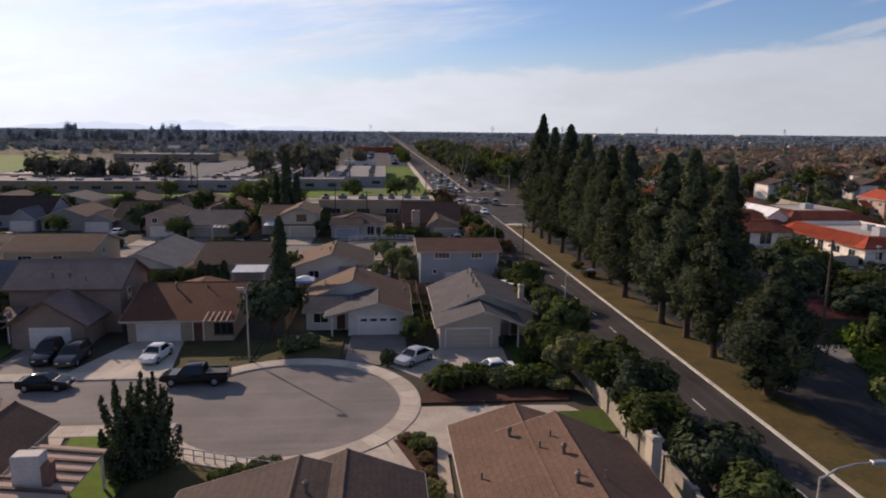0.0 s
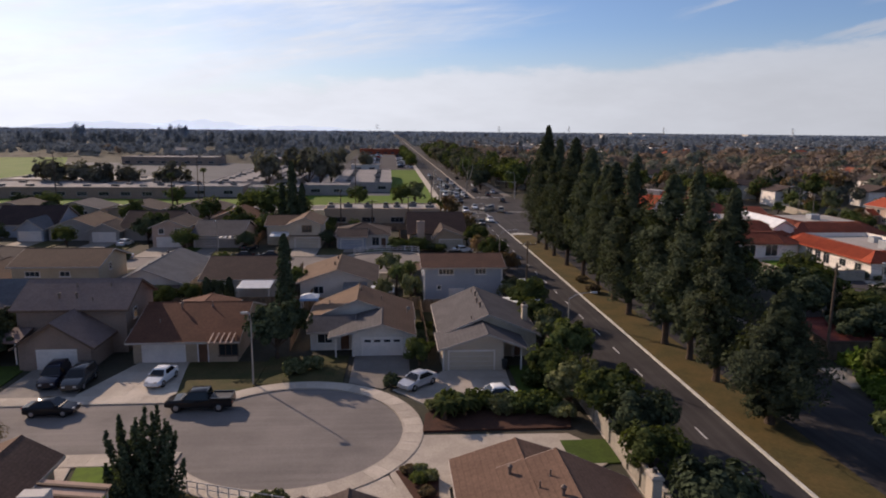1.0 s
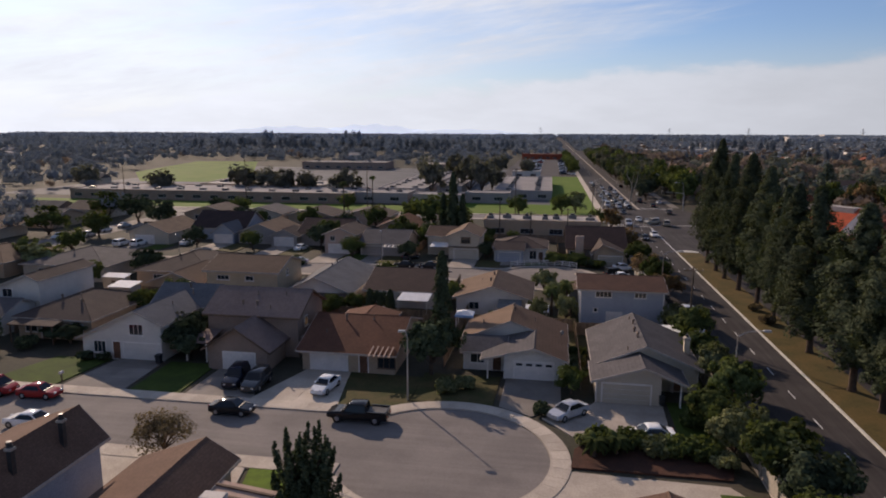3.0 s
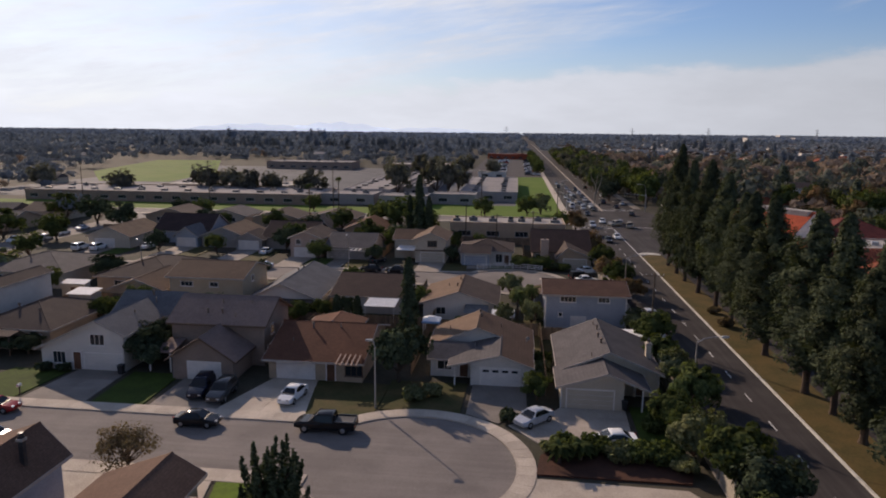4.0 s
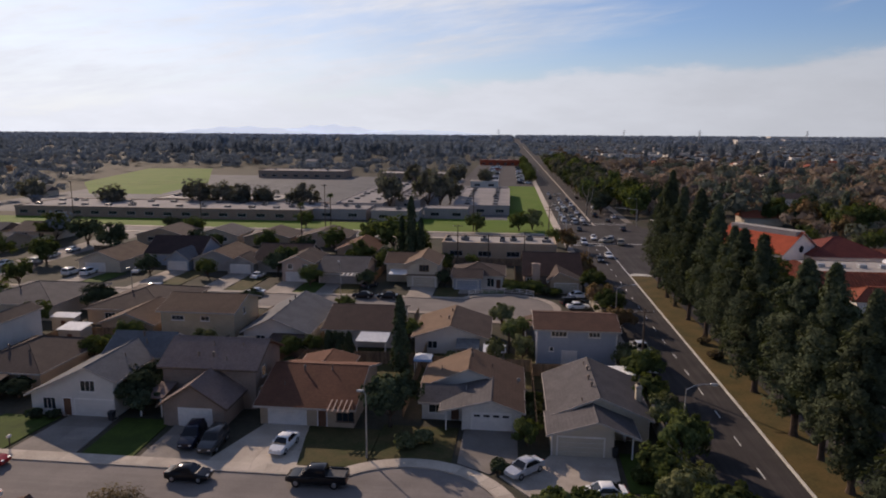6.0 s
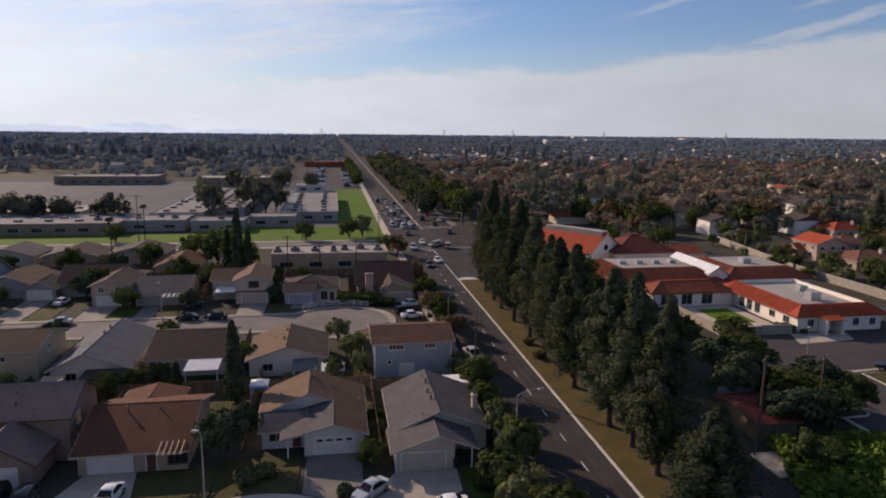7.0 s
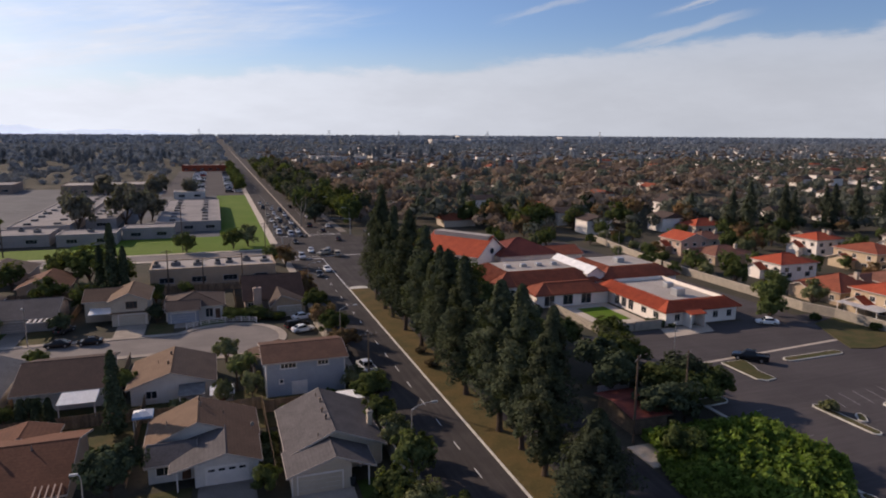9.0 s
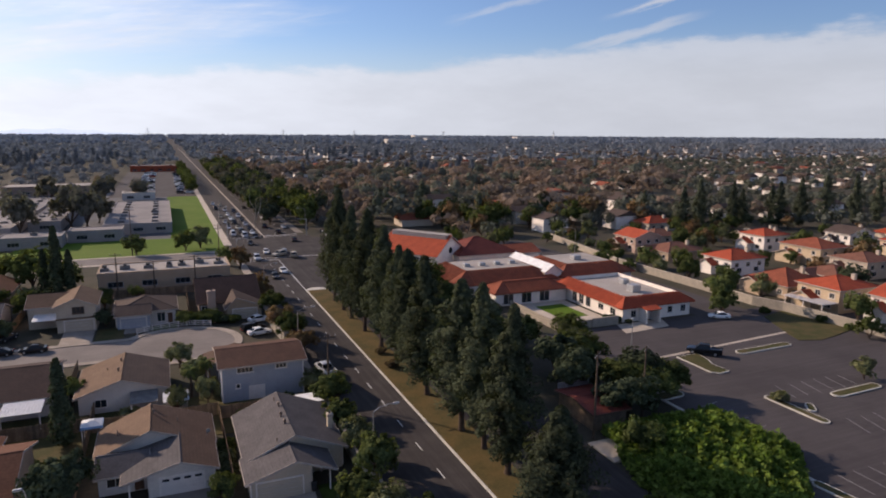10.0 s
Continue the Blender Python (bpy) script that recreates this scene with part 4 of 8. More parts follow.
# row behind, backing on to the first
h = house("house", "pale blue two-storey house with brown roof")
gable(h, 4.5, 92.2, 15.6, 101.4, 5.15, 6.35, "wall_blue", "roof_maroon", "x", og=0.5)
window(h, "S", 92.2, 7.6, 4.15, 2.1, 0.7, 4)
window(h, "S", 92.2, 12.5, 4.2, 1.5, 0.65, 3)
window(h, "S", 92.2, 6.6, 2.0, 0.5, 0.5, 1)
part("patio_door", MB().box(8.0, 92.12, 0.1, 10.2, 92.19, 2.1), "door_white", h, "pale sliding patio door")
part("corner_board", MB().box(4.44, 92.12, 0, 4.62, 92.3, 5.05), "trim_white", h)
part("corner_board", MB().box(15.48, 92.12, 0, 15.66, 92.3, 5.05), "trim_white", h)
gable(h, 3.2, 101.4, 12, 106.5, 2.6, 3.9, "wall_blue", "roof_brown", "y")
h = house("house", "grey-white stucco house with dull brown gable roof")
# umber east slope: the tan roof's shaded side, painted darker
gable(h, -13.2, 94.8, -2.6, 106.0, 2.6, 4.45, "wall_white", "roof_tan", "y", m=-8.0, roof_shade="roof_umber")
window(h, "S", 94.8, -5.6, 0.8, 1.9, 1.2, 3)
window(h, "S", 94.8, -10.6, 0.9, 1.4, 1.0, 2)
part("patio_roof", MB().along([(91.0, 2.1), (94.7, 2.45), (94.7, 2.53), (91.0, 2.18)], -7.0, -3.6, "x"), "unit_dull", h, "dull metal patio cover")
posts(h, "patio_post", 2.1, (-6.8, 91.2), (-3.8, 91.2), material="trim_white")
for q in ((-8.3, 102.6, 4.3, True), (-8.5, 98.6, 4.25, True), (-10, 101, 3.7, False)):
    roof_vent(h, *q)
h = house("house", "house with dark brown shingle roof and white patio cover")
gable(h, -27.4, 96.6, -16.8, 111.0, 2.7, 4.75, "wall_white", "roof_dark", "x")
window(h, "S", 96.6, -25.4, 0.9, 1.4, 1.2, 2)
pc = part("patio_roof", MB().along([(92.1, 2.3), (96.4, 2.58), (96.4, 2.66), (92.1, 2.38)], -21.6, -17.0, "x"), "sheet_white", h, "white corrugated metal patio cover")
for k in range(13):
    part("rib", MB().along([(92.1, 2.384), (96.4, 2.664), (96.4, 2.71), (92.1, 2.43)], -21.5 + 0.36 * k, -21.42 + 0.36 * k, "x"), "sheet_white", pc)
posts(h, "patio_post", 2.3, (-21.4, 92.3), (-17.2, 92.3), material="trim_white")
h = house("house", "pale house with grey gabled shingle roof")
gable(h, -39.2, 94.2, -29.4, 111, 2.6, 4.85, "wall_white", "roof_slate", "y", m=-34.8)
window(h, "S", 94.2, -36.6, 0.9, 1.4, 1.1, 2)
part("patio_roof", MB().along([(90.8, 2.15), (94.1, 2.4), (94.1, 2.5), (90.8, 2.25)], -34.6, -29.6, "x"), "roof_umber", h)
posts(h, "patio_post", 2.15, (-34.3, 91.0), (-29.9, 91.0))
for q in ((-35.6, 99, 4.3, False), (-35.2, 104, 4.5, True), (-35.3, 107, 4.5, True)):
    roof_vent(h, *q)
h = house("house", "yellow stucco two-storey house with brown roof")
gable(h, -53.4, 96.4, -41.6, 106.5, 4.8, 6.5, "wall_yellow", "roof_brown", "x")
window(h, "S", 96.4, -50.6, 3.35, 1.9, 0.65, 3)
window(h, "S", 96.4, -46.2, 3.35, 1.3, 0.65, 2)
window(h, "E", -41.6, 100.4, 3.6, 0.8, 0.9, 2)
for q in ((-70, 103, -56.5, 119, 5.0, "wall_tan", "roof_umber"), (-93, 104, -77, 120, 5.0, "wall_cream", "roof_grey"), (-110, 104, -97, 119, 4.9, "wall_tan", "roof_brown"), (-140, 100, -126, 116, 4.9, "wall_cream", "roof_umber")):
    h = house("house", "single-storey house with hipped shingle roof")
    hip(h, *q[:4], 2.7, q[4], q[5], q[6])
    window(h, "S", q[1], q[0] + 4, 0.9, 1.8, 1.2, 3)
    roof_vent(h, (q[0] + q[2]) / 2 - 1.5, (q[1] + q[3]) / 2 - 3, q[4] - 0.7, True)
h = house("house", "low brown-roofed wing behind the yellow house")
gable(h, -63, 96, -54.6, 106, 2.6, 4.3, "wall_tan", "roof_brown", "y")

# north side of the second street
h = house("house", "dark-roofed house with tall chimney and tan gable")
gable(h, 3.8, 139, 15.6, 155, 2.8, 6.3, "wall_brown", "roof_dark", "x", trim="trim_brown")
gable(h, 8.9, 134.5, 15.4, 143, 2.6, 4.5, "wall_tan", "roof_umber", "y", m=10.6)
chimney(h, 6.2, 138.4, 5.4, "wall_pink", 0.8, 0.5)
window(h, "S", 139, 4.9, 0.9, 1.2, 1.2, 2)
garage(h, "S", 134.5, 12.2, 4.6, 2.1, "wall_cream")
h = house("house", "grey-roofed house behind a white rail fence")
hip(h, -11.2, 136.5, -0.6, 147.5, 2.75, 4.7, "wall_white", "roof_umber")
gable(h, -10.8, 135, -5.2, 141, 2.7, 3.9, "wall_blue", "roof_umber", "x")
window(h, "S", 136.5, -3.2, 0.6, 1.4, 1.7, 2)
door(h, "S", 136.5, -1.6)
garage(h, "S", 135, -8, 4.4, 2.1, "wall_blue")
h = house("house", "tan two-storey house with gabled garage front")
gable(h, -20.8, 136.6, -14.4, 147, 5.0, 6.5, "wall_cream", "roof_tan", "y", og=0.6)
gable(h, -26, 141, -19, 150, 4.2, 5.8, "wall_cream", "roof_brown", "x")
window(h, "S", 136.6, -17.2, 3.5, 1.9, 1.2, 3, "trim_brown")
garage(h, "S", 136.6, -17.2, 4.8, 2.2, "wall_cream")
part("belt", MB().box(-20.9, 136.2, 2.55, -13.5, 136.58, 2.75), "trim_brown", h)
part("carport", MB().along([(137.5, 2.3), (141, 2.7), (141, 2.8), (137.5, 2.4)], -25, -20.8, "x"), "sheet_white", h)
h = house("house", "grey house with shingle roof and slatted patio")
gable(h, -40.2, 137.4, -30.4, 150, 2.7, 4.95, "wall_grey", "roof_grey", "x")
garage(h, "S", 137.4, -37.6, 4.6, 2.1, "wall_grey")
pg = part("pergola", MB().box(-34.6, 134.6, 2.35, -30.6, 134.75, 2.5), "trim_white", h)
for k in range(5):
    part("slat", MB().box(-34.4 + 0.9 * k, 134.4, 2.51, -34.1 + 0.9 * k, 137.3, 2.62), "trim_white", pg)
h = house("house", "two-storey house with cream gable and garage")
gable(h, -48.4, 138, -41.6, 149, 4.3, 5.8, "wall_pink", "roof_umber", "y")
garage(h, "S", 138, -45.2, 4.6, 2.1)
window(h, "S", 138, -46.6, 2.9, 1.0, 1.0, 2)
window(h, "S", 138, -43.4, 2.9, 1.0, 1.0, 2)
h = house("house", "dark-roofed house set behind a tree")
gable(h, -58, 147, -46, 160, 2.8, 5.8, "wall_grey", "roof_dark", "x")
h = house("house", "house with small gabled garage")
gable(h, -63.6, 144.4, -57.4, 151, 2.6, 4.2, "wall_grey", "roof_umber", "y")
gable(h, -73, 147, -62.6, 160, 2.7, 4.9, "wall_grey", "roof_tan", "y")
garage(h, "S", 144.4, -60.5, 4.6, 2.1)
h = house("house", "two-storey house with dark slate roof")
gable(h, -87, 151.5, -73.4, 163, 3.0, 6.5, "wall_blue", "roof_dark", "x")
gable(h, -79, 146, -73.6, 153, 2.7, 4.8, "wall_blue", "roof_slate", "y")
garage(h, "S", 146, -76.3, 4.4)
h = house("house", "tan-roofed house on the corner")
gable(h, -98, 142, -88, 157, 2.8, 5.0, "wall_cream", "roof_tan", "y")
garage(h, "S", 142, -94, 4.6)

# row before the cross street
rr = random.Random(5)
for x, y, w, d, r, wl, rf in ((-106, 180, 14, 12, 4.8, "wall_tan", "roof_umber"), (-90, 182, 13, 12, 4.6, "wall_cream", "roof_grey"), (-74, 180, 13, 12, 4.6, "wall_tan", "roof_umber"),
                              (-59, 182, 14, 12, 4.6, "wall_pink", "roof_umber"), (-43, 164, 10, 12, 4.7, "wall_tan", "roof_red_brown"), (-146, 138, 13, 13, 4.8, "wall_cream", "roof_brown"),
                              (-146, 160, 13, 13, 4.8, "wall_tan", "roof_grey"), (-146, 182, 13, 12, 4.8, "wall_cream", "roof_umber"), (-170, 140, 13, 12, 4.8, "wall_tan", "roof_brown"),
                              (-172, 176, 13, 12, 4.8, "wall_cream", "roof_grey"), (-156, 72, 12, 12, 4.8, "wall_cream", "roof_brown"), (-166, 100, 13, 14, 4.9, "wall_tan", "roof_brown")):
    h = house("house", "single-storey house with shingle gable roof")
    gable(h, x, y, x + w, y + d, 2.65, r, wl, rf, "x" if rr.random() < 0.6 else "y")
    window(h, "S", y, x + w * 0.3, 0.9, 1.8, 1.2, 2)
    window(h, "S", y, x + w * 0.7, 0.9, 1.8, 1.2, 2)

# near houses on the south side
h = house("house", "brown-shingled corner house with tall cream chimney")
gable(h, 4.0, 18, 14.2, 38.3, 2.65, 4.75, "wall_cream", "roof_chestnut", "y", m=9.9)
gable(h, 4.004, 30, 11.6, 41.2, 2.654, 4.075, "wall_cream", "roof_chestnut", "y", m=7.9)
chimney(h, 15.3, 36.2, 4.3, "wall_cream", 0.3, 0.5)
window(h, "N", 41.2, 7.6, 0.9, 1.8, 1.2)
window(h, "W", 4.0, 36.5, 0.9, 1.6, 1.2)
for q in ((6.8, 37.6, 3.75, True), (4.6, 34.0, 3.0, False), (9.1, 33.8, 4.5, True), (8.1, 35.2, 4.15, False), (8.9, 36.0, 4.4, False), (9.2, 31.4, 4.5, False), (9.0, 30.8, 4.45, True), (10.6, 31.2, 4.45, False)):
    roof_vent(h, *q)
h = house("house", "house with dark brown ribbed tile roof")
gable(h, -11.2, 18, 0.4, 34.2, 2.65, 4.45, "wall_tan", "roof_umber", "y", m=-5.3)
gable(h, -6.6, 26, 1.0, 35.2, 2.65, 4.25, "wall_tan", "roof_umber", "y", m=-2.8)
roof_vent(h, -4.6, 31.2, 4.3, True)
h = house("house", "brown-roofed house with slatted patio cover and stucco chimney")
gable(h, -29.0, 26, -22.2, 42.4, 2.65, 4.6, "wall_pink", "roof_chestnut", "y", m=-24.2, e1=3.3)
po = part("patio_roof", MB().along([(-21.8, 2.95), (-17.6, 2.45), (-17.6, 2.55), (-21.8, 3.05)], 30, 40, "y"), "wall_pink", h, "patio cover with brown slats")
for k in range(9):
    part("slat", MB().along([(-21.8, 3.054), (-17.6, 2.554), (-17.6, 2.68), (-21.8, 3.18)], 30.4 + 1.1 * k, 30.62 + 1.1 * k, "y"), "trim_brown", po)
part("chimney", MB().slab(-20.7, 35.4, 0, -19.2, 36.3, 4.5, 0.04), "wall_white", h)
part("chimney_side", MB().box(-19.197, 35.45, 0, -18.8, 36.25, 3.9), "brick", h)
posts(h, "patio_post", 2.45, (-17.8, 39.6), (-17.8, 30.4), material="trim_white")
h = house("house", "two-storey house with blue-grey wall and brown roof")
gable(h, -38, 24, -31.6, 41.2, 5.0, 6.9, "wall_blue", "roof_chestnut", "y", m=-33.3)
window(h, "N", 41.2, -34.5, 3.3, 1.4, 1.1)
chimney(h, -32.0, 38.3, 7.5, "metal_dark", 0.16, 0.16)
chimney(h, -32.2, 34.2, 7.5, "metal_dark", 0.16, 0.16)
for q in ((-33.2, 35, 6.85, False), (-33.3, 32, 6.9, True)):
    roof_vent(h, *q)
for x, r in ((-54, "roof_umber"), (-70, "roof_brown"), (-86, "roof_grey")):
    h = house("house", "single-storey house with shingle roof on the street's south side")
    hip(h, x, 26, x + 11, 41, 2.65, 4.9, "wall_cream", r)
    window(h, "N", 41, x + 5, 0.9, 1.7, 1.2)

# ---- school, shops, church complex ----
def flat_building(name, label, x0, y0, x1, y1, z, wall="wall_grey", roof="roof_membrane", units=0, rows=0, seed=1, category="building", band=None):
    t = thing(name, label, category)
    part("wall", MB().box(x0, y0, 0, x1, y1, z), wall, t)
    w = 0.35
    part("parapet", MB().box(x0 - 0.1, y0 - 0.1, z - 0.5, x1 + 0.1, y0 + w, z + 0.35).box(x0 - 0.1, y1 - w, z - 0.5, x1 + 0.1, y1 + 0.1, z + 0.35)
         .box(x0 - 0.1, y0 + w, z - 0.5, x0 + w, y1 - w, z + 0.35).box(x1 - w, y0 + w, z - 0.5, x1 + 0.1, y1 - w, z + 0.35), band or wall, t)
    part("roof", MB().box(x0 + w, y0 + w, z - 0.1, x1 - w, y1 - w, z + 0.12), roof, t)
    r = random.Random(seed)
    for k in range(units):
        ux, uy = x0 + (x1 - x0) * (k + 0.5 + r.uniform(-0.2, 0.2)) / units, y0 + (y1 - y0) * r.uniform(0.3, 0.75)
        a, b = r.uniform(0.7, 1.2), r.uniform(0.6, 1.0)
        u = part("air_unit", MB().slab(ux - a, uy - b, z + 0.1, ux + a, uy + b, z + r.uniform(0.7, 1.15), 0.06), "unit_dull", t)
        part("fan", MB().tube([(ux, uy, z + 0.9), (ux, uy, z + 1.42)], [b * 0.6, b * 0.55], 10), "metal_dark", u)
    for k in range(rows):
        ry = y0 + (y1 - y0) * (k + 0.5) / rows
        n = max(2, int((x1 - x0) / 9))
        for j in range(n):
            rx = x0 + (x1 - x0) * (j + 0.5) / n
            part("skylight", MB().slab(rx - 1.1, ry - 0.8, z + 0.1, rx + 1.1, ry + 0.8, z + 0.75, 0.15), "unit_dull" if (j + k) % 3 else "metal_dark", t)
    n = int((x1 - x0) / 7)
    for k in range(n):
        u = x0 + (x1 - x0) * (k + 0.5) / n
        window(t, "S", y0, u, 1.1, 3.2, 1.2, 3, "metal_grey")
    return t


flat_building("school_building", "long low school wing with grey flat roof", -186, 234, -72, 262, 3.6, "wall_brown", "roof_gravel", 7, 2, 2)
flat_building("school_building", "low school wing with pale flat roof", -150, 268, -95, 292, 3.6, "wall_cream", "roof_membrane", 4, 1, 3)
flat_building("school_building", "broad grey-roofed classroom block with rows of skylights", -69, 262, -50, 374, 3.6, "wall_grey", "roof_gravel", 2, 10, 4)
flat_building("school_building", "broad grey-roofed classroom block with rows of skylights", -47.5, 278, -37, 372, 3.6, "wall_grey", "roof_gravel", 0, 9, 5)
flat_building("school_building", "low classroom wing with flat grey roof", -72, 240, -52, 255, 3.6, "wall_grey", "roof_gravel", 3, 0, 9)
flat_building("school_building", "low classroom wing before the lawn", -49.5, 237.5, -32, 249, 3.6, "wall_grey", "roof_gravel", 1, 0, 10)
flat_building("school_building", "low classroom wing before the lawn", -31.4, 247.5, -15, 257, 3.6, "wall_grey", "roof_gravel", 0, 0, 11)
flat_building("school_building", "broad classroom block with pale flat roof and skylights", -22, 261, 0.6, 344, 3.6, "wall_grey", "roof_gravel", 2, 8, 12)
flat_building("school_hall", "long flat-roofed hall behind the classrooms", -172, 446, -112, 470, 4.8, "wall_brown", "roof_gravel", 3, 0, 21)
flat_building("school_hall", "low flat building beyond the yard", -84, 430, -36, 452, 5.0, "wall_brown", "roof_membrane", 2, 0, 22)
flat_building("school_building", "small school annexe with white flat roof", -22, 388, -6, 400, 3.6, "wall_white", "roof_membrane", 0, 0, 23)
flat_building("shop_row", "long tan commercial building with white flat roof", -16.5, 168, 12.5, 180, 4.2, "wall_tan", "roof_membrane", 7, 0, 31)
flat_building("red_trim_building", "long red-fronted building past the car park", -28, 652, 14, 668, 5.0, "roof_tile_red", "roof_gravel", 2, 0, 32)


def mansard(t, x0, y0, x1, y1, z0, z1, d, material="roof_tile_red"):
    """A sloping tile skirt round a flat roof, with rolls of tiles on it."""
    v = [(x0, y0, z0), (x1, y0, z0), (x1, y1, z0), (x0, y1, z0), (x0 + d, y0 + d, z1), (x1 - d, y0 + d, z1), (x1 - d, y1 - d, z1), (x0 + d, y1 - d, z1)]
    lo = [(x, y, z - 0.2) for x, y, z in v[:4]]
    m = part("tile_roof", MB().add(v + lo, [(0, 1, 5, 4), (1, 2, 6, 5), (2, 3, 7, 6), (3, 0, 4, 7), (8, 9, 1, 0), (9, 10, 2, 1), (10, 11, 3, 2), (11, 8, 0, 3)]), material, t)
    mb = MB()
    n = int((x1 - x0 - 2 * d) / 0.6)
    for k in range(n):
        x = x0 + d + (k + 0.5) * (x1 - x0 - 2 * d) / n
        mb.tube([(x, y0 - 0.02, z0 + 0.02), (x, y0 + d, z1 + 0.02)], [0.09, 0.09], 4)
    n = int((y1 - y0 - 2 * d) / 0.6)
    for k in range(n):
        y = y0 + d + (k + 0.5) * (y1 - y0 - 2 * d) / n
        mb.tube([(x0 - 0.02, y, z0 + 0.02), (x0 + d, y, z1 + 0.02)], [0.09, 0.09], 4)
    for a, b in ((0, 4), (1, 5), (2, 6), (3, 7)):
        mb.tube([v[a], v[b]], [0.14, 0.14], 5)
    tagged(part("tile_roll", mb, material, m), kind="stuff")
    return m


# south wing round its flat roof
t = thing("church_wing", "white stucco building with red tile skirt and sunken flat roof", "building")
part("wall", MB().box(81, 104.4, 0, 98, 128, 3.1), "stucco_bright", t)
mansard(t, 80.3, 103.7, 98.7, 128.7, 3.0, 4.7, 2.6)
part("roof", MB().box(82.9, 106.3, 3.2, 96.1, 126.1, 3.9), "roof_membrane", t)
part("well_wall", MB().box(82.8, 106.2, 3.2, 83.0, 126.2, 4.66).box(96.0, 106.2, 3.2, 96.2, 126.2, 4.66).box(83, 106.2, 3.2, 96, 106.4, 4.66).box(83, 126, 3.2, 96, 126.2, 4.66), "stucco_bright", t)
part("air_unit", MB().slab(88.5, 111, 3.9, 90.6, 113, 5.4, 0.08), "metal_grey", t)
part("air_unit", MB().slab(91.5, 118, 3.9, 93.2, 119.6, 5.0, 0.08), "metal_grey", t)
for k, y in enumerate((107.5, 111.5, 116, 118.5, 121)):
    window(t, "W", 81, y, 0.5 if k > 1 else 1.0, 1.7, 2.0 if k > 1 else 1.2, 2, "trim_white")
for x in (83.6, 92.8, 96.2):
    window(t, "S", 104.4, x, 0.9, 1.2, 1.3, 2, "trim_white")
part("porch", MB().along([(101.6, 2.7), (104.2, 3.2), (104.2, 3.32), (101.6, 2.82)], 84.6, 88.4, "x"), "roof_tile_red", t)
posts(t, "porch_post", 2.7, (84.9, 101.9), (88.1, 101.9), r=0.15, material="stucco_bright")
for px in (84.9, 87.9):
    part("porch_wall", MB().box(px, 102.2, 0, px + 0.2, 104.3, 2.6), "stucco_bright", t)
# middle wings
t = thing("church_wing", "low white wing with red tile skirt", "building")
part("wall", MB().box(57, 131, 0, 82, 150, 3.8), "stucco_bright", t)
mansard(t, 56.3, 130.3, 82.7, 150.7, 3.6, 6.0, 4.6, "roof_tile_rust")
part("roof", MB().box(60.8, 134.8, 4.4, 78.2, 146.2, 5.9), "roof_membrane", t)
for k in range(4):
    part("air_unit", MB().slab(62.4 + 4.0 * k, 139, 5.9, 63.8 + 4.0 * k, 140.2, 6.6, 0.08), "metal_grey", t)
for x in (60, 64.5, 69, 73.5, 78):
    window(t, "S", 131, x, 0.6, 2.2, 2.0, 2, "trim_white")
t = thing("church_wing", "low white wing with red tile roof by the court", "building")
part("wall", MB().box(63, 124, 0, 80.6, 131, 3.0), "stucco_bright", t)
mansard(t, 62.4, 123.4, 81.2, 131.6, 2.9, 4.7, 3.9, "roof_tile_rust")
part("ridge_cap", MB().box(66.1, 127.1, 4.0, 77.5, 127.9, 4.76), "roof_tile_rust", t)
for x in (66, 70.5, 75):
    window(t, "S", 124, x, 0.4, 2.4, 2.1, 2, "trim_white")
t = thing("church_wing", "flat-roofed wing with red skirt and sunken deck", "building")
part("wall", MB().box(84, 131, 0, 104, 150, 3.8), "stucco_bright", t)
mansard(t, 83.3, 130.3, 104.7, 150.7, 3.6, 5.8, 4.2, "roof_tile_rust")
part("roof", MB().box(87.4, 134.4, 3.8, 100.6, 146.6, 5.7), "roof_membrane", t)
part("air_unit", MB().slab(92, 138, 5.7, 94.0, 140.0, 6.8, 0.08), "metal_grey", t)
part("stair_wall", MB().along([(132, 5.2), (132, 5.6), (148, 7.4), (148, 5.2)], 82.9, 83.2, "y"), "stucco_bright", t)
gable(t, 79.6, 131.6, 84.2, 149.4, 4.9, 6.5, "stucco_bright", "sheet_white", "y", oh=0.2)
# hall, set askew to the other wings
t = thing("church_hall", "broad hall with bright red tile roof and white gable", "building", (58.9, 167.2, 0), -56)
gable(t, -9.5, -1.0, 9.5, 12.5, 5.0, 9.6, "stucco_bright", "roof_tile_red", "x", og=0.5)
part("roof_deck", MB().box(-9.0, 4.2, 8.6, 9.0, 7.3, 9.75), "roof_membrane", t)
part("round_window", MB().tube([(9.5, 5.75, 5.6), (9.62, 5.75, 5.6)], [0.85, 0.8], 16), "pane", t)
t = thing("church_wing", "wing of the hall with dark red tile roof", "building")
hip(t, 70.5, 160, 88, 176, 4.2, 8.0, "stucco_bright", "roof_tile_maroon")
gable(t, 85, 163, 97, 173, 3.4, 5.2, "stucco_bright", "roof_tile_rust", "x")
t = thing("court_wall", "grey block wall round the courtyard", "wall")
part("wall_run", MB().box(66, 103.8, 0, 73.4, 104.1, 1.6).box(73.4, 103.6, 0, 79.4, 103.9, 1.8).box(65.8, 104.1, 0, 66, 123, 1.6), "block_wall", t)
# small service building among the trees
t = thing("utility_building", "small dull red roofed building under trees", "building")
gable(t, 46.8, 66, 51.8, 74, 2.3, 3.0, "wood_fence", "roof_tile_maroon", "x", trim="trim_brown")
part("roof_rail", MB().box(47, 74.6, 2.0, 52, 74.7, 3.2), "metal_grey", t)

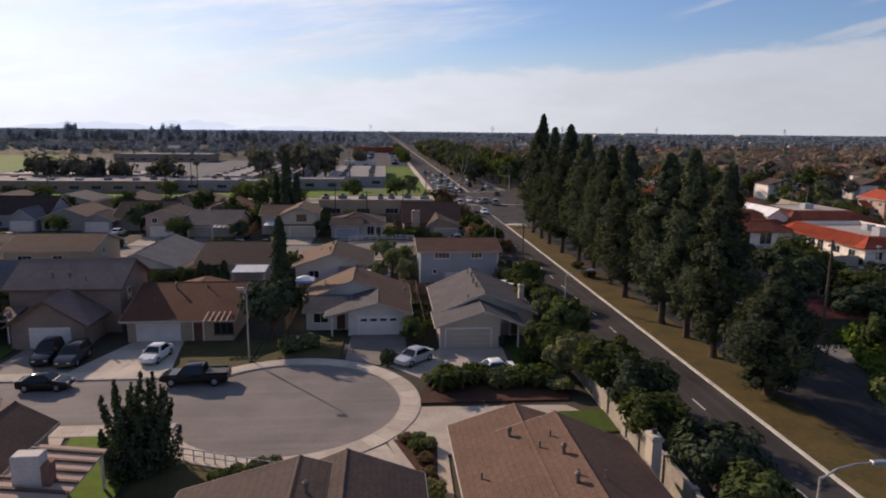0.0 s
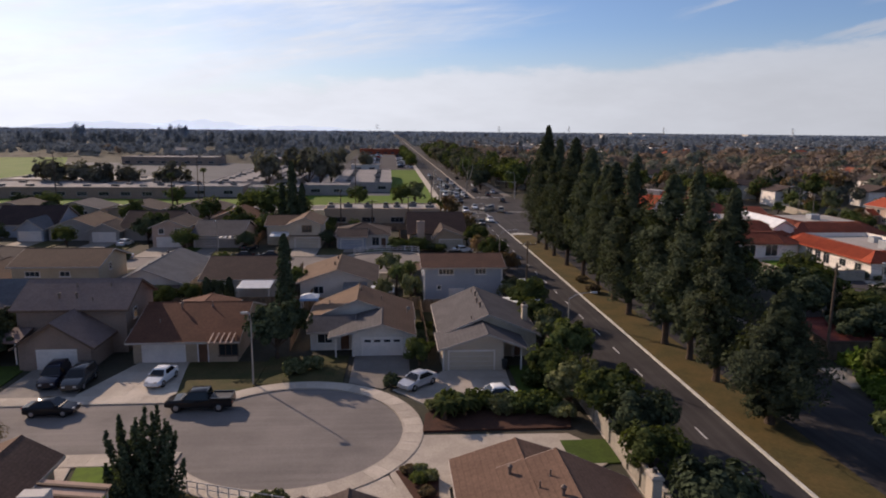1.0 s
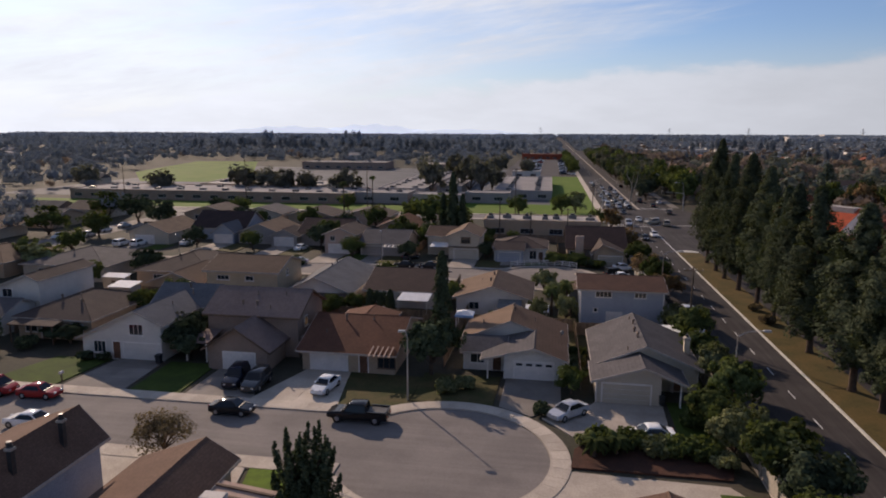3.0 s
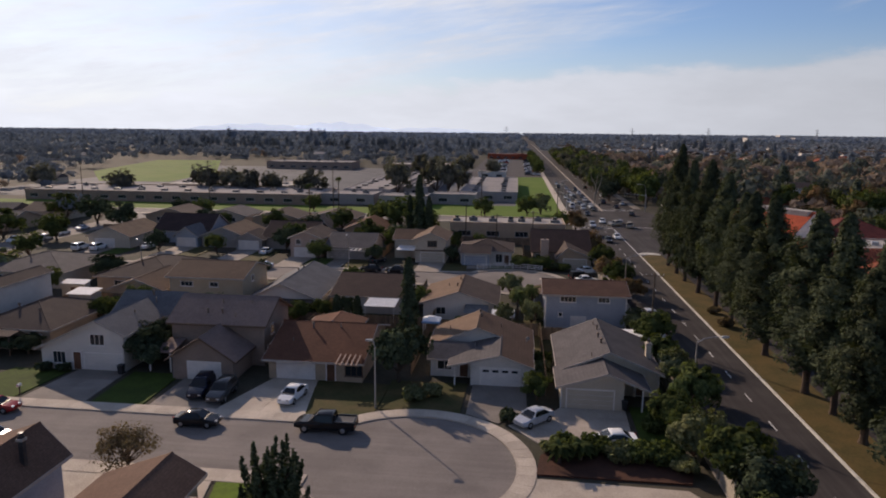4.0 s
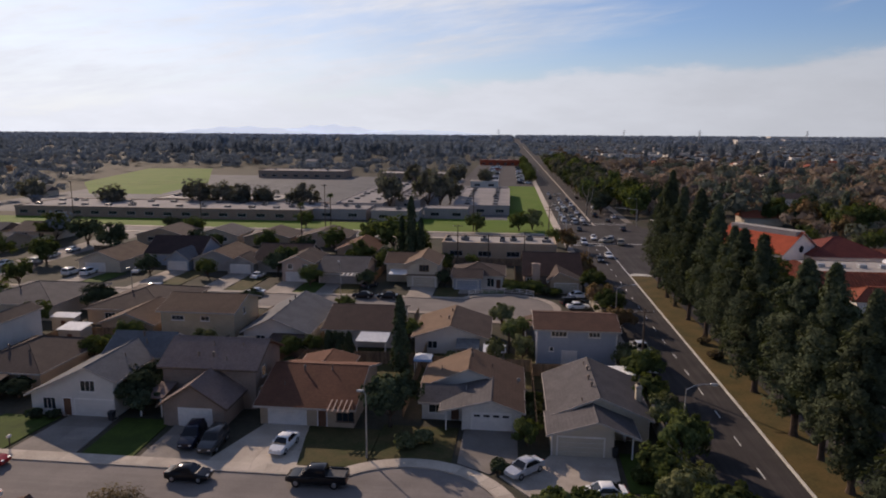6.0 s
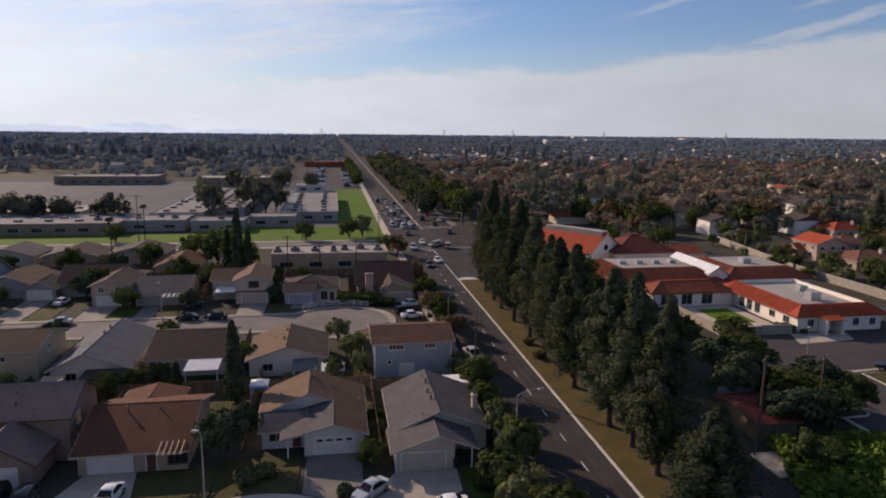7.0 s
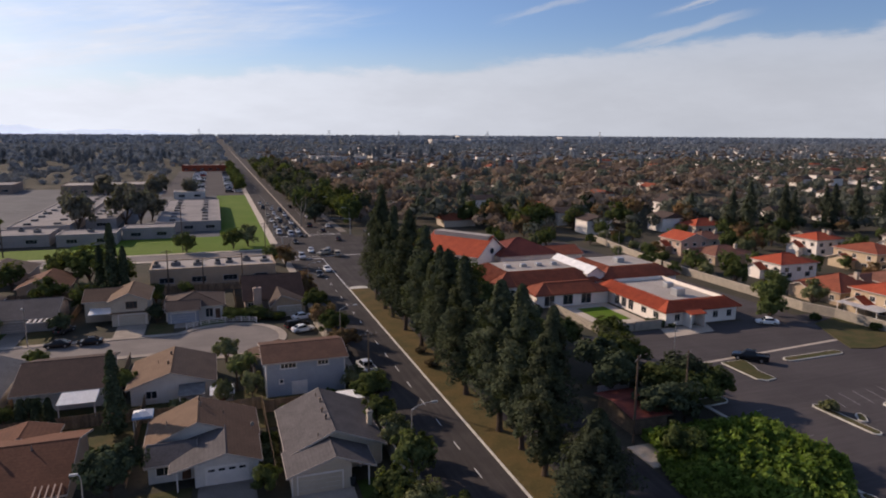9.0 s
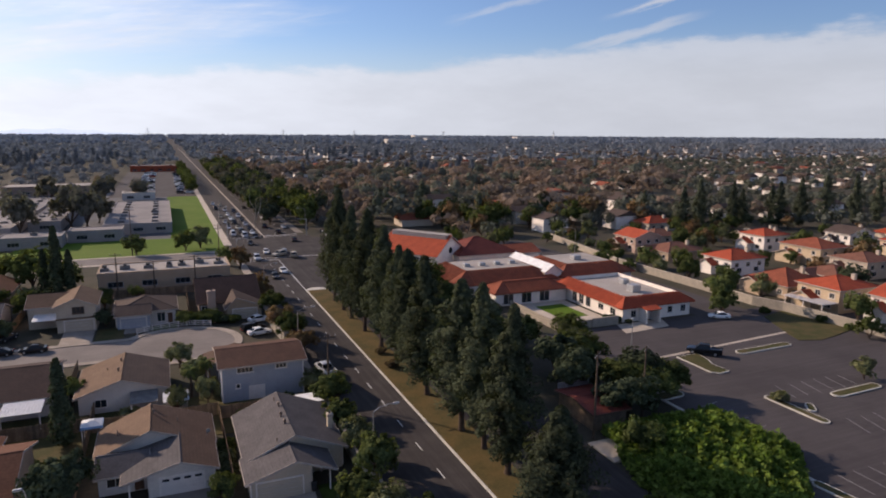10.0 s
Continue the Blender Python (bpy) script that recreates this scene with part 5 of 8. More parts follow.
# boundary walls east
for i, (x0, y0, x1, y1, z) in enumerate(((123.5, 199, 116.6, 153, 1.9), (116.6, 152, 116.8, 113, 1.9), (116.8, 113, 116.4, 105, 1.9), (116.4, 105, 118.5, 99, 1.9), (118.5, 99, 119.8, 84, 1.9), (119.8, 84, 121.2, 62, 1.9))):
    L = math.hypot(x1 - x0, y1 - y0)
    t = thing("boundary_wall", "cream block boundary wall with capped top", "wall", (x0, y0, 0), math.degrees(math.atan2(y1 - y0, x1 - x0)))
    part("wall_run", MB().box(0, -0.1, 0, L, 0.1, z), "block_wall", t)
    part("cap", MB().box(-0.05, -0.16, z + 0.003, L + 0.05, 0.16, z + 0.1), "concrete", t)

# red-tiled houses to the east
RED = ((126.8, 92.6, 11.5, 10, 5.0, 7.0, "y", "hip", "wall_yellow", "roof_tile_red"), (131, 80.5, 11, 8.5, 5.0, 7.0, "y", "gable", "stucco_bright", "roof_tile_red"), (134.5, 128.8, 12, 9.6, 4.3, 6.4, "x", "hip", "stucco_bright", "roof_tile_red"),
       (127.5, 105.6, 12.5, 12, 2.9, 5.9, "y", "hip", "wall_tan", "roof_tile_rust"), (173, 152.6, 11, 9.6, 5.0, 6.9, "x", "hip", "stucco_bright", "roof_tile_red"), (168, 129, 12, 13.5, 5.1, 7.2, "y", "hip", "wall_yellow", "roof_tile_rust"),
       (133.5, 166, 10, 10, 4.8, 6.8, "y", "gable", "wall_pink", "roof_tile_red"), (132.5, 150, 14, 11, 2.8, 5.0, "x", "hip", "wall_tan", "roof_tile_dull"), (168, 201, 13, 9, 3.0, 5.4, "x", "hip", "wall_cream", "roof_tile_red"),
       (163.8, 112.5, 12, 10.5, 4.6, 6.4, "y", "hip", "wall_cream", "roof_tile_dull"), (205, 147, 12, 9, 4.8, 6.8, "y", "gable", "stucco_bright", "roof_umber"), (204, 127, 12, 9.5, 4.8, 6.7, "x", "hip", "wall_yellow", "roof_tile_red"),
       (147, 108, 11, 11, 2.8, 5.0, "y", "hip", "wall_cream", "roof_tile_dull"), (148, 84, 12, 11, 5.0, 6.8, "y", "hip", "wall_cream", "roof_tile_rust"), (186, 166, 12, 10, 2.8, 4.9, "x", "gable", "wall_cream", "roof_umber"),
       (149, 176, 12, 10, 2.8, 4.8, "x", "hip", "wall_cream", "roof_tile_dull"), (182, 106, 12, 11, 5.0, 6.8, "y", "hip", "wall_cream", "roof_tile_red"), (164, 88, 12, 10, 5.0, 6.8, "x", "hip", "stucco_bright", "roof_tile_rust"), (214, 104, 13, 11, 5.0, 6.9, "y", "hip", "wall_cream", "roof_tile_rust"))
for x, y, w, d, e, r, ax, form, wl, rf in RED:
    h = house("house", "cream stucco house with red tile roof", "red-tiled houses")
    if form == "hip":
        hip(h, x, y, x + w, y + d, e, r, wl, rf)
    else:
        gable(h, x, y, x + w, y + d, e, r, wl, rf, ax)
    gable(h, x - 2.4, y + d * 0.45, x + 3.0, y + d - 0.6, 2.6, 4.0, wl, rf, "x")
    for k in range(3):
        window(h, "W", x, y + d * (k + 0.5) / 3, e - 1.9, 1.2, 1.1, 2)
        window(h, "S", y, x + w * (k + 0.5) / 3, e - 1.9, 1.3, 1.1, 2)
    if e > 4:
        for k in range(2):
            window(h, "W", x, y + d * (k + 0.5) / 2, 0.9, 1.5, 1.2, 2)
            window(h, "S", y, x + w * (k + 0.5) / 2, 0.9, 1.6, 1.2, 2)
    chimney(h, x + w * 0.7, y + d * 0.3, r + 0.5, "wall_cream", 0.4, 0.4)
pc = thing("patio_cover", "white slatted patio cover on posts", "patio cover")
posts(pc, "leg", 2.5, (121.9, 92.6), (121.9, 97), (121.9, 101.4))
part("frame", MB().box(121.6, 92.2, 2.5, 126.2, 101.8, 2.62), "trim_white", pc)
for k in range(14):
    part("slat", MB().box(121.4, 92.3 + 0.68 * k, 2.624, 126.25, 92.6 + 0.68 * k, 2.7), "trim_white", pc)

# ---- trees and shrubs ----
def limb(mb, p, q, r0, r1, rng, bend=0.25):
    p, q = Vector(p), Vector(q)
    n = 3
    pts = [p.lerp(q, i / n) + Vector(rng.normal(size=3) * bend * (0 < i < n) * (q - p).length * 0.12) for i in range(n + 1)]
    mb.tube([tuple(a) for a in pts], [r0 + (r1 - r0) * i / n for i in range(n + 1)], 4)


def puff(rng, c, r, n, lift=0.35):
    """n leaf centres in a clump at c of radius r, with outward normals."""
    d = rng.normal(size=(n, 3))
    d /= np.linalg.norm(d, axis=1, keepdims=True)
    rad = rng.uniform(0.45, 1.0, size=(n, 1)) ** 0.6
    return np.array(c) + d * rad * np.array(r), d + rng.normal(size=(n, 3)) * 0.75 + np.array([0, 0, lift])


def conifer(seed, H, R, base=2.2, p=1.5, q=0.9, n_limb=150, n_leaf=86, size=0.205):
    """Tall shaggy conifer: tapering trunk, upswept limbs, soft lobes of needle tufts with gaps between. Returns trunk and crown."""
    rng = np.random.default_rng(seed)
    mb = MB()
    lean = rng.normal(size=2) * 0.35
    top = lambda z: (lean[0] * z / H, lean[1] * z / H, z)
    mb.tube([top(z) for z in (0, 0.5, H * 0.3, H * 0.65, H * 0.95)], [0.33, 0.25, 0.2, 0.13, 0.04], 9)
    C, N = [], []
    swell = rng.uniform(0, 6.28, 3)
    for i in range(n_limb):
        f = (i + rng.uniform(0, 1)) / n_limb
        z = base + (H - base) * f
        a = i * 2.4 + rng.normal() * 0.35
        lobe = 1 + 0.13 * math.sin(f * 11 + swell[0] + 1.5 * math.sin(a + swell[1])) + 0.10 * math.sin(2 * a + swell[2])
        prof = R * (0.36 + 0.64 * min(1, f * 3.4)) * max(1 - f ** p, 0) ** q * lobe * rng.uniform(0.68, 1.12)
        x, y, _ = top(z)
        e = (x + math.cos(a) * prof, y + math.sin(a) * prof, z + prof * (rng.uniform(-0.1, 0.5) - 0.45 * max(0, 1 - 5 * f)))
        if i % 2 == 0:
            limb(mb, (x, y, z - 0.3), e, 0.07 * (1 - f) + 0.02, 0.012, rng)
        for s in (0.28, 0.62, 0.93):
            c = (x + (e[0] - x) * s, y + (e[1] - y) * s, z + (e[2] - z) * s)
            r = max(0.34, 0.22 * prof) * rng.uniform(0.7, 1.25)
            pt, n = puff(rng, c, (r, r, r * 1.5), int(n_leaf * (0.45 + 0.9 * r * r)), 0.25)
            C.append(pt)
            N.append(n * 0.55 + np.array([math.cos(a), math.sin(a), 0.35]) * 1.15)
    C.append(puff(rng, top(H - 0.5), (0.32, 0.32, 0.9), 160)[0])
    N.append(rng.normal(size=(160, 3)))
    C, N = np.concatenate(C), np.concatenate(N)
    return mb, leaves(C, rng.uniform(0.6, 1.3, len(C)) * size, N, rng, tri=True, flat=0.42)


def broadleaf(seed, H, R, trunk=1.0, n_clump=52, n_leaf=105, size=0.24, squash=0.95):
    """Round-headed tree: forked trunk, limbs to each clump, clumps of leaves with an uneven outline."""
    rng = np.random.default_rng(seed)
    mb = MB()
    mb.tube([(0, 0, 0), (0.05, 0, trunk * 0.5), (0.0, 0.08, trunk)], [0.045 * H, 0.034 * H, 0.028 * H], 8)
    C, N = [], []
    cz = trunk + (H - trunk) * 0.5
    for i in range(n_clump):
        d = rng.normal(size=3)
        d /= np.linalg.norm(d)
        if d[2] < -0.55:
            d[2] *= -0.4
        k = rng.uniform(0.3, 1.06)
        c = np.array([d[0] * R * k, d[1] * R * k, cz + d[2] * (H - trunk) * 0.46 * k])
        rr = R * rng.uniform(0.15, 0.36)
        if i % 4 == 0:
            limb(mb, (0, 0.05, trunk * 0.95), tuple(c), 0.018 * H, 0.01, rng)
        p, n = puff(rng, c, (rr, rr, rr * squash), n_leaf)
        C.append(p)
        N.append(n * 0.6 + d * 1.0)
    C, N = np.concatenate(C), np.concatenate(N)
    return mb, leaves(C, rng.uniform(0.6, 1.35, len(C)) * size, N, rng, tri=True, flat=0.8)


def columnar(seed, H, R, size=0.22, n=2600):
    """Narrow cypress: leaves packed in upright tufts round a thin trunk."""
    rng = np.random.default_rng(seed)
    mb = MB().tube([(0, 0, 0), (0, 0, H * 0.5), (0, 0, H * 0.96)], [0.14, 0.09, 0.02], 7)
    f = rng.uniform(0, 1, n) ** 0.85
    a = rng.uniform(0, 2 * math.pi, n)
    lump = 0.8 + 0.22 * np.sin(a * 3 + f * 15 + seed) + 0.12 * np.sin(a * 5 - f * 31)
    r = R * np.minimum(1, f * 8 + 0.35) * (1 - f) ** 0.45 * lump * rng.uniform(0.7, 1.0, n)
    C = np.stack([np.cos(a) * r, np.sin(a) * r, 0.25 + f * H], 1)
    N = np.stack([np.cos(a), np.sin(a), np.full(n, 0.35)], 1) + rng.normal(size=(n, 3)) * 0.4
    return mb, leaves(C, rng.uniform(0.6, 1.3, n) * size, N, rng)


def torulosa(seed, H, R):
    """Twisted juniper: several upright spires rising from one dense base."""
    rng = np.random.default_rng(seed)
    mb = MB().tube([(0, 0, 0), (0, 0, 1.2)], [0.3, 0.2], 8)
    C, N = [], []
    for i in range(17):
        a, k = i * 2.4, R * math.sqrt((i + 0.5) / 17)
        x, y = math.cos(a) * k, math.sin(a) * k
        h = H * rng.uniform(0.66, 1.0) * (1 - 0.22 * (k / R) ** 2)
        limb(mb, (0, 0, 0.8), (x, y, h * 0.9), 0.1, 0.02, rng, 0.1)
        for j in range(16):
            f = j / 15
            w = 0.5 * (1.0 - f) ** 0.8 + 0.07
            s = 0.5 + 0.6 * f
            p, n = puff(rng, (x * s + rng.normal() * 0.1, y * s + rng.normal() * 0.1, 0.3 + f * (h - 0.3)), (w, w, 0.42), 32)
            C.append(p)
            N.append(n)
    for i in range(13):
        a, k = i * 2.4 + 0.7, R * rng.uniform(0.85, 1.3)
        h = H * rng.uniform(0.22, 0.5)
        x, y = math.cos(a) * k, math.sin(a) * k
        limb(mb, (0, 0, 0.4), (x, y, h * 0.8), 0.07, 0.015, rng, 0.1)
        for j in range(8):
            f = j / 7
            w = 0.62 * (1.0 - f) ** 0.7 + 0.1
            p, n = puff(rng, (x * (0.75 + 0.25 * f), y * (0.75 + 0.25 * f), 0.25 + f * (h - 0.25)), (w, w, 0.4), 34)
            C.append(p)
            N.append(n)
    C, N = np.concatenate(C), np.concatenate(N)
    C[:, 2] = np.maximum(C[:, 2], 0.06)
    return mb, leaves(C, rng.uniform(0.6, 1.3, len(C)) * 0.15, N, rng, tri=True)


def shrub(seed, H, R, size=0.14, n_clump=16, n_leaf=70):
    rng = np.random.default_rng(seed)
    mb = MB()
    C, N = [], []
    for i in range(n_clump):
        a, k = i * 2.4, math.sqrt((i + 0.5) / n_clump) * R * 0.75
        c = (math.cos(a) * k, math.sin(a) * k, H * rng.uniform(0.35, 0.75) * (1 - 0.4 * (k / R) ** 2))
        mb.tube([(0, 0, 0), (c[0] * 0.6, c[1] * 0.6, c[2] * 0.6), c], [0.04, 0.025, 0.01], 5)
        p, n = puff(rng, c, (R * 0.36, R * 0.36, H * 0.3), n_leaf)
        p[:, 2] = np.maximum(p[:, 2], 0.03)
        C.append(p)
        N.append(n)
    C, N = np.concatenate(C), np.concatenate(N)
    return mb, leaves(C, rng.uniform(0.6, 1.3, len(C)) * size, N, rng)


def palm(seed, H, R=1.7):
    rng = np.random.default_rng(seed)
    mb = MB().tube([(0, 0, 0), (0.1, 0, H * 0.5), (0, 0, H)], [0.22, 0.16, 0.15], 8)
    V, F = [], []
    for i in range(26):
        a, up = i * 2.4, rng.uniform(-0.3, 1.0)
        d = np.array([math.cos(a), math.sin(a), 0])
        s = np.array([-d[1], d[0], 0])
        prev = None
        for j in range(6):
            f = j / 5
            c = np.array([0, 0, H]) + d * R * f + np.array([0, 0, R * (up * f - 0.75 * f * f)])
            w = 0.22 * math.sin(math.pi * min(f * 0.9 + 0.1, 1)) + 0.02
            V += [c - s * w + np.array([0, 0, -0.08]), c, c + s * w + np.array([0, 0, -0.08])]
            if j:
                o = len(V) - 6
                F += [(o, o + 1, o + 4, o + 3), (o + 1, o + 2, o + 5, o + 4)]
    return mb, (np.array(V), np.array(F))


PROTO = {}


def plant(key, make, material, name, label, category, x, y, s=1.0, sz=None, rz=0.0, group="", bark="bark", z=0.05):
    m = pose(x, y, z, 0, 0, rz) @ Matrix.Diagonal((s, s, sz or s, 1))
    if key in PROTO:
        first, own = PROTO[key]
        ob = copy_thing(first, m @ Matrix.Diagonal((1 / own[0], 1 / own[0], 1 / own[1], 1)))
        return tagged(ob, label, category, group)
    t = thing(name, label, category, group=group)
    mb, vf = make()
    part("trunk" if name != "shrub" else "stem", mb, bark, t, smooth=True)
    part("crown" if name != "shrub" else "foliage", leaf_mesh("crown", vf, material), None, t)
    t.matrix_basis = m
    PROTO[key] = (t, (s, sz or s))
    return t


tr = random.Random(3)
# pine row on the median
PINES = ((51.0, 11.3, 3.7, "young"), (60.6, 18.6, 3.5, "cone"), (66.9, 19.8, 3.3, "a"), (72.3, 19.2, 3.9, "b"), (84.6, 19.8, 3.9, "c"), (92.2, 19.5, 3.6, "d"), (99.8, 18.8, 3.2, "a"),
         (107.2, 21.0, 3.6, "b"), (117.4, 22.6, 3.8, "d"), (126.6, 22.2, 3.5, "c"), (133.4, 24.6, 3.6, "cone"), (141.4, 22.0, 3.7, "a"))
KINDS = {"young": (lambda: conifer(47, 11.6, 3.6, 1.3, 1.25, 0.85, 170), 11.6, 3.6), "cone": (lambda: conifer(52, 18.5, 3.5, 2.2, 1.0, 0.82, 150), 18.5, 3.5),
         "a": (lambda: conifer(41, 18.5, 3.5, 2.7, 1.2, 0.82), 18.5, 3.5), "b": (lambda: conifer(42, 18.5, 3.5, 3.0, 1.4, 0.85), 18.5, 3.5),
         "c": (lambda: conifer(43, 18.5, 3.5, 2.5, 1.22, 0.9), 18.5, 3.5), "d": (lambda: conifer(44, 18.5, 3.5, 2.8, 1.3, 0.85), 18.5, 3.5)}
for y, H, R, v in PINES:
    mk, h0, r0 = KINDS[v]
    plant("pine_" + v, mk, "pine_needles", "pine_tree", "tall dark green pine on the dry median", "tree", 31.75 + tr.uniform(-0.3, 0.5), y, 1.42 * R / r0, H / h0, tr.uniform(0, 360), "pine row", z=0.1)
# tall cedars beyond the red-tiled houses
for x, y, H, R in ((184, 201, 16.5, 4.0), (196, 205, 19, 4.6), (209, 200, 18, 4.2), (217, 203, 15, 3.6), (228, 194, 18, 4.4), (237, 192, 19.5, 4.6), (256, 195, 20, 4.8), (268, 191, 20.5, 4.6), (281, 190, 18.5, 4.4), (293, 187, 19, 4.6), (186, 226, 13, 3.6), (246, 214, 15, 4.0)):
    plant("cedar", lambda: conifer(61, 18.0, 4.0, 0.9, 1.2, 0.85, 100, 34, 0.4), "cedar_needles", "cedar_tree", "tall dark cedar beyond the red-tiled houses", "tree", x, y, R / 4.0, H / 18.0, tr.uniform(0, 360), "cedars")

OAK = {"a": lambda: broadleaf(1, 6.0, 2.8), "b": lambda: broadleaf(2, 6.0, 2.8, 0.8, 46), "c": lambda: broadleaf(3, 6.0, 2.8, 1.2, 56), "d": lambda: broadleaf(4, 6.0, 2.8, 0.6, 44),
       "e": lambda: broadleaf(5, 6.0, 2.8, 0.5, 40, 48, 0.33, 1.0), "f": lambda: broadleaf(6, 6.0, 2.8, 0.4, 36, 50, 0.33, 1.05)}


def oak(x, y, H, R, material="oak_leaf", label="leafy green garden tree", group="garden trees"):
    k = tr.choice("ef" if y > 150 or abs(x) > 75 else "abcd")
    return plant("oak" + k + material, OAK[k], material, "tree", label, "tree", x, y, R / 2.8, H / 6.0, tr.uniform(0, 360), group)


# belt along the avenue's west side
for x, y, H, R, mt in ((14.6, 59.4, 4.6, 2.3, "oak_leaf"), (17.2, 57.2, 3.6, 1.9, "olive_leaf"), (18.0, 64.6, 5.4, 2.5, "oak_leaf"), (15.6, 55.4, 4.4, 2.0, "olive_leaf"),
                       (17.4, 51.0, 5.6, 2.6, "oak_leaf"), (18.4, 46.6, 5.4, 2.6, "cypress_leaf"), (17.8, 42.4, 4.4, 2.2, "oak_leaf"), (19.6, 36.4, 4.6, 2.7, "cypress_leaf"), (18.6, 31.0, 4.4, 2.4, "oak_leaf"),
                       (17.6, 70.5, 4.8, 2.0, "olive_leaf"), (17.4, 78.0, 4.2, 2.2, "oak_leaf"), (17.8, 84.5, 5.2, 2.5, "oak_leaf"), (16.8, 90.0, 4.0, 1.8, "olive_leaf"), (18.2, 108, 4.6, 2.6, "rust_leaf"),
                       (18.4, 116, 5.4, 3.0, "oak_leaf"), (18.0, 124, 4.8, 2.8, "rust_leaf"), (17.8, 134, 5.2, 3.0, "oak_leaf"), (17.6, 152, 5.4, 2.6, "rust_leaf"), (16.5, 185, 6.0, 3.0, "rust_leaf"), (13.6, 192, 5.0, 2.6, "oak_leaf")):
    oak(x, y, H, R, mt, "dense green tree along the avenue", "avenue trees")
# street and garden trees
for x, y, H, R, mt in ((-119, 177, 8.0, 5.0, "cypress_leaf"), (-126, 150, 7.5, 4.6, "oak_leaf"), (-133, 183, 8.0, 4.6, "oak_leaf"), (-108, 205.5, 4.5, 3.2, "cypress_leaf"), (-140, 120, 7.0, 4.0, "oak_leaf"), (-102, 128, 5.5, 3.0, "oak_leaf"), (-76, 166, 5.5, 3.0, "oak_leaf"), (-64, 172, 6.0, 3.4, "oak_leaf"), (-47, 176, 6.5, 3.6, "oak_leaf"), (-14, 152, 4.5, 2.4, "oak_leaf"), (-28, 152, 5.0, 2.6, "oak_leaf"), (-69, 62.6, 4.5, 2.4, "oak_leaf"), (-57, 93, 4.0, 2.2, "oak_leaf"), (-44, 91.5, 3.6, 2.0, "olive_leaf"), (-12.4, 69.6, 6.6, 3.0, "cypress_leaf"), (2.6, 66.8, 3.0, 1.6, "oak_leaf"), (-42.6, 71.4, 5.0, 2.7, "cypress_leaf"), (-41.2, 69.6, 3.4, 1.9, "cypress_leaf"), (-43.0, 74.6, 4.4, 2.2, "cypress_leaf"), (-1.2, 91, 4.0, 1.4, "olive_leaf"),
                       (2.6, 93, 4.2, 1.6, "olive_leaf"), (1.4, 100, 4.6, 2.0, "olive_leaf"), (-14.4, 99, 4.0, 1.7, "oak_leaf"), (-24.6, 92.6, 3.6, 1.6, "cypress_leaf"), (-27.4, 91, 3.4, 1.6, "oak_leaf"),
                       (-30.8, 90, 3.2, 2.0, "oak_leaf"), (-0.6, 109.0, 4.2, 2.2, "olive_leaf"), (-59, 72.6, 2.6, 2.0, "cypress_leaf"), (-61.5, 73, 2.2, 1.6, "cypress_leaf"), (-56.6, 84.5, 4.6, 2.2, "oak_leaf"), (-94, 109, 5.5, 4.6, "olive_leaf"),
                       (-50.2, 146.5, 6.6, 3.0, "oak_leaf"), (-99, 112, 6.0, 3.0, "oak_leaf"), (-31, 178, 9.5, 5.4, "oak_leaf"), (-24.6, 172, 8.6, 4.8, "oak_leaf"), (-38, 183, 8.0, 4.2, "oak_leaf"),
                       (-105, 168, 7.5, 4.6, "cypress_leaf"), (-97, 196, 6.0, 3.6, "oak_leaf"), (-112, 150, 6.5, 4.0, "oak_leaf"), (-128, 128, 7.0, 4.2, "oak_leaf"), (-120, 92, 6.0, 3.5, "cypress_leaf"),
                       (-10, 216.5, 6.0, 3.8, "oak_leaf"), (3.8, 219, 6.5, 3.6, "oak_leaf"), (8.4, 222, 7.0, 4.0, "olive_leaf"), (-68, 218, 5.5, 3.4, "oak_leaf"), (-8.4, 160, 3.0, 1.8, "oak_leaf"), (1.4, 134.4, 2.6, 2.0, "oak_leaf"),
                       (5.6, 134.4, 2.6, 2.2, "oak_leaf"), (16.6, 146, 4.6, 2.6, "rust_leaf"), (-29.0, 134.0, 4.0, 2.2, "cypress_leaf"), (-41.2, 134.6, 4.6, 2.4, "oak_leaf"), (-51.0, 143.0, 6.0, 3.0, "cypress_leaf"), (-13.0, 137.6, 3.8, 2.0, "cypress_leaf"), (-66.0, 139.6, 4.4, 2.4, "oak_leaf"), (-80.0, 140.4, 4.8, 2.6, "cypress_leaf"), (-28.0, 156.0, 5.2, 3.0, "cypress_leaf"), (-36.0, 158.6, 6.0, 3.4, "oak_leaf"), (-52.0, 166.0, 5.6, 3.0, "cypress_leaf"), (-83.0, 170.0, 6.0, 3.2, "cypress_leaf"), (-46.0, 113.0, 4.4, 2.4, "cypress_leaf"), (-73.0, 111.0, 5.0, 2.8, "cypress_leaf"), (-28.4, 114.0, 3.6, 1.8, "oak_leaf"), (-95.0, 96.0, 5.4, 3.0, "cypress_leaf"), (-76.0, 98.0, 5.0, 2.8, "oak_leaf"), (-68.6, 69.0, 4.6, 2.4, "cypress_leaf")):
    oak(x, y, H, R, mt)
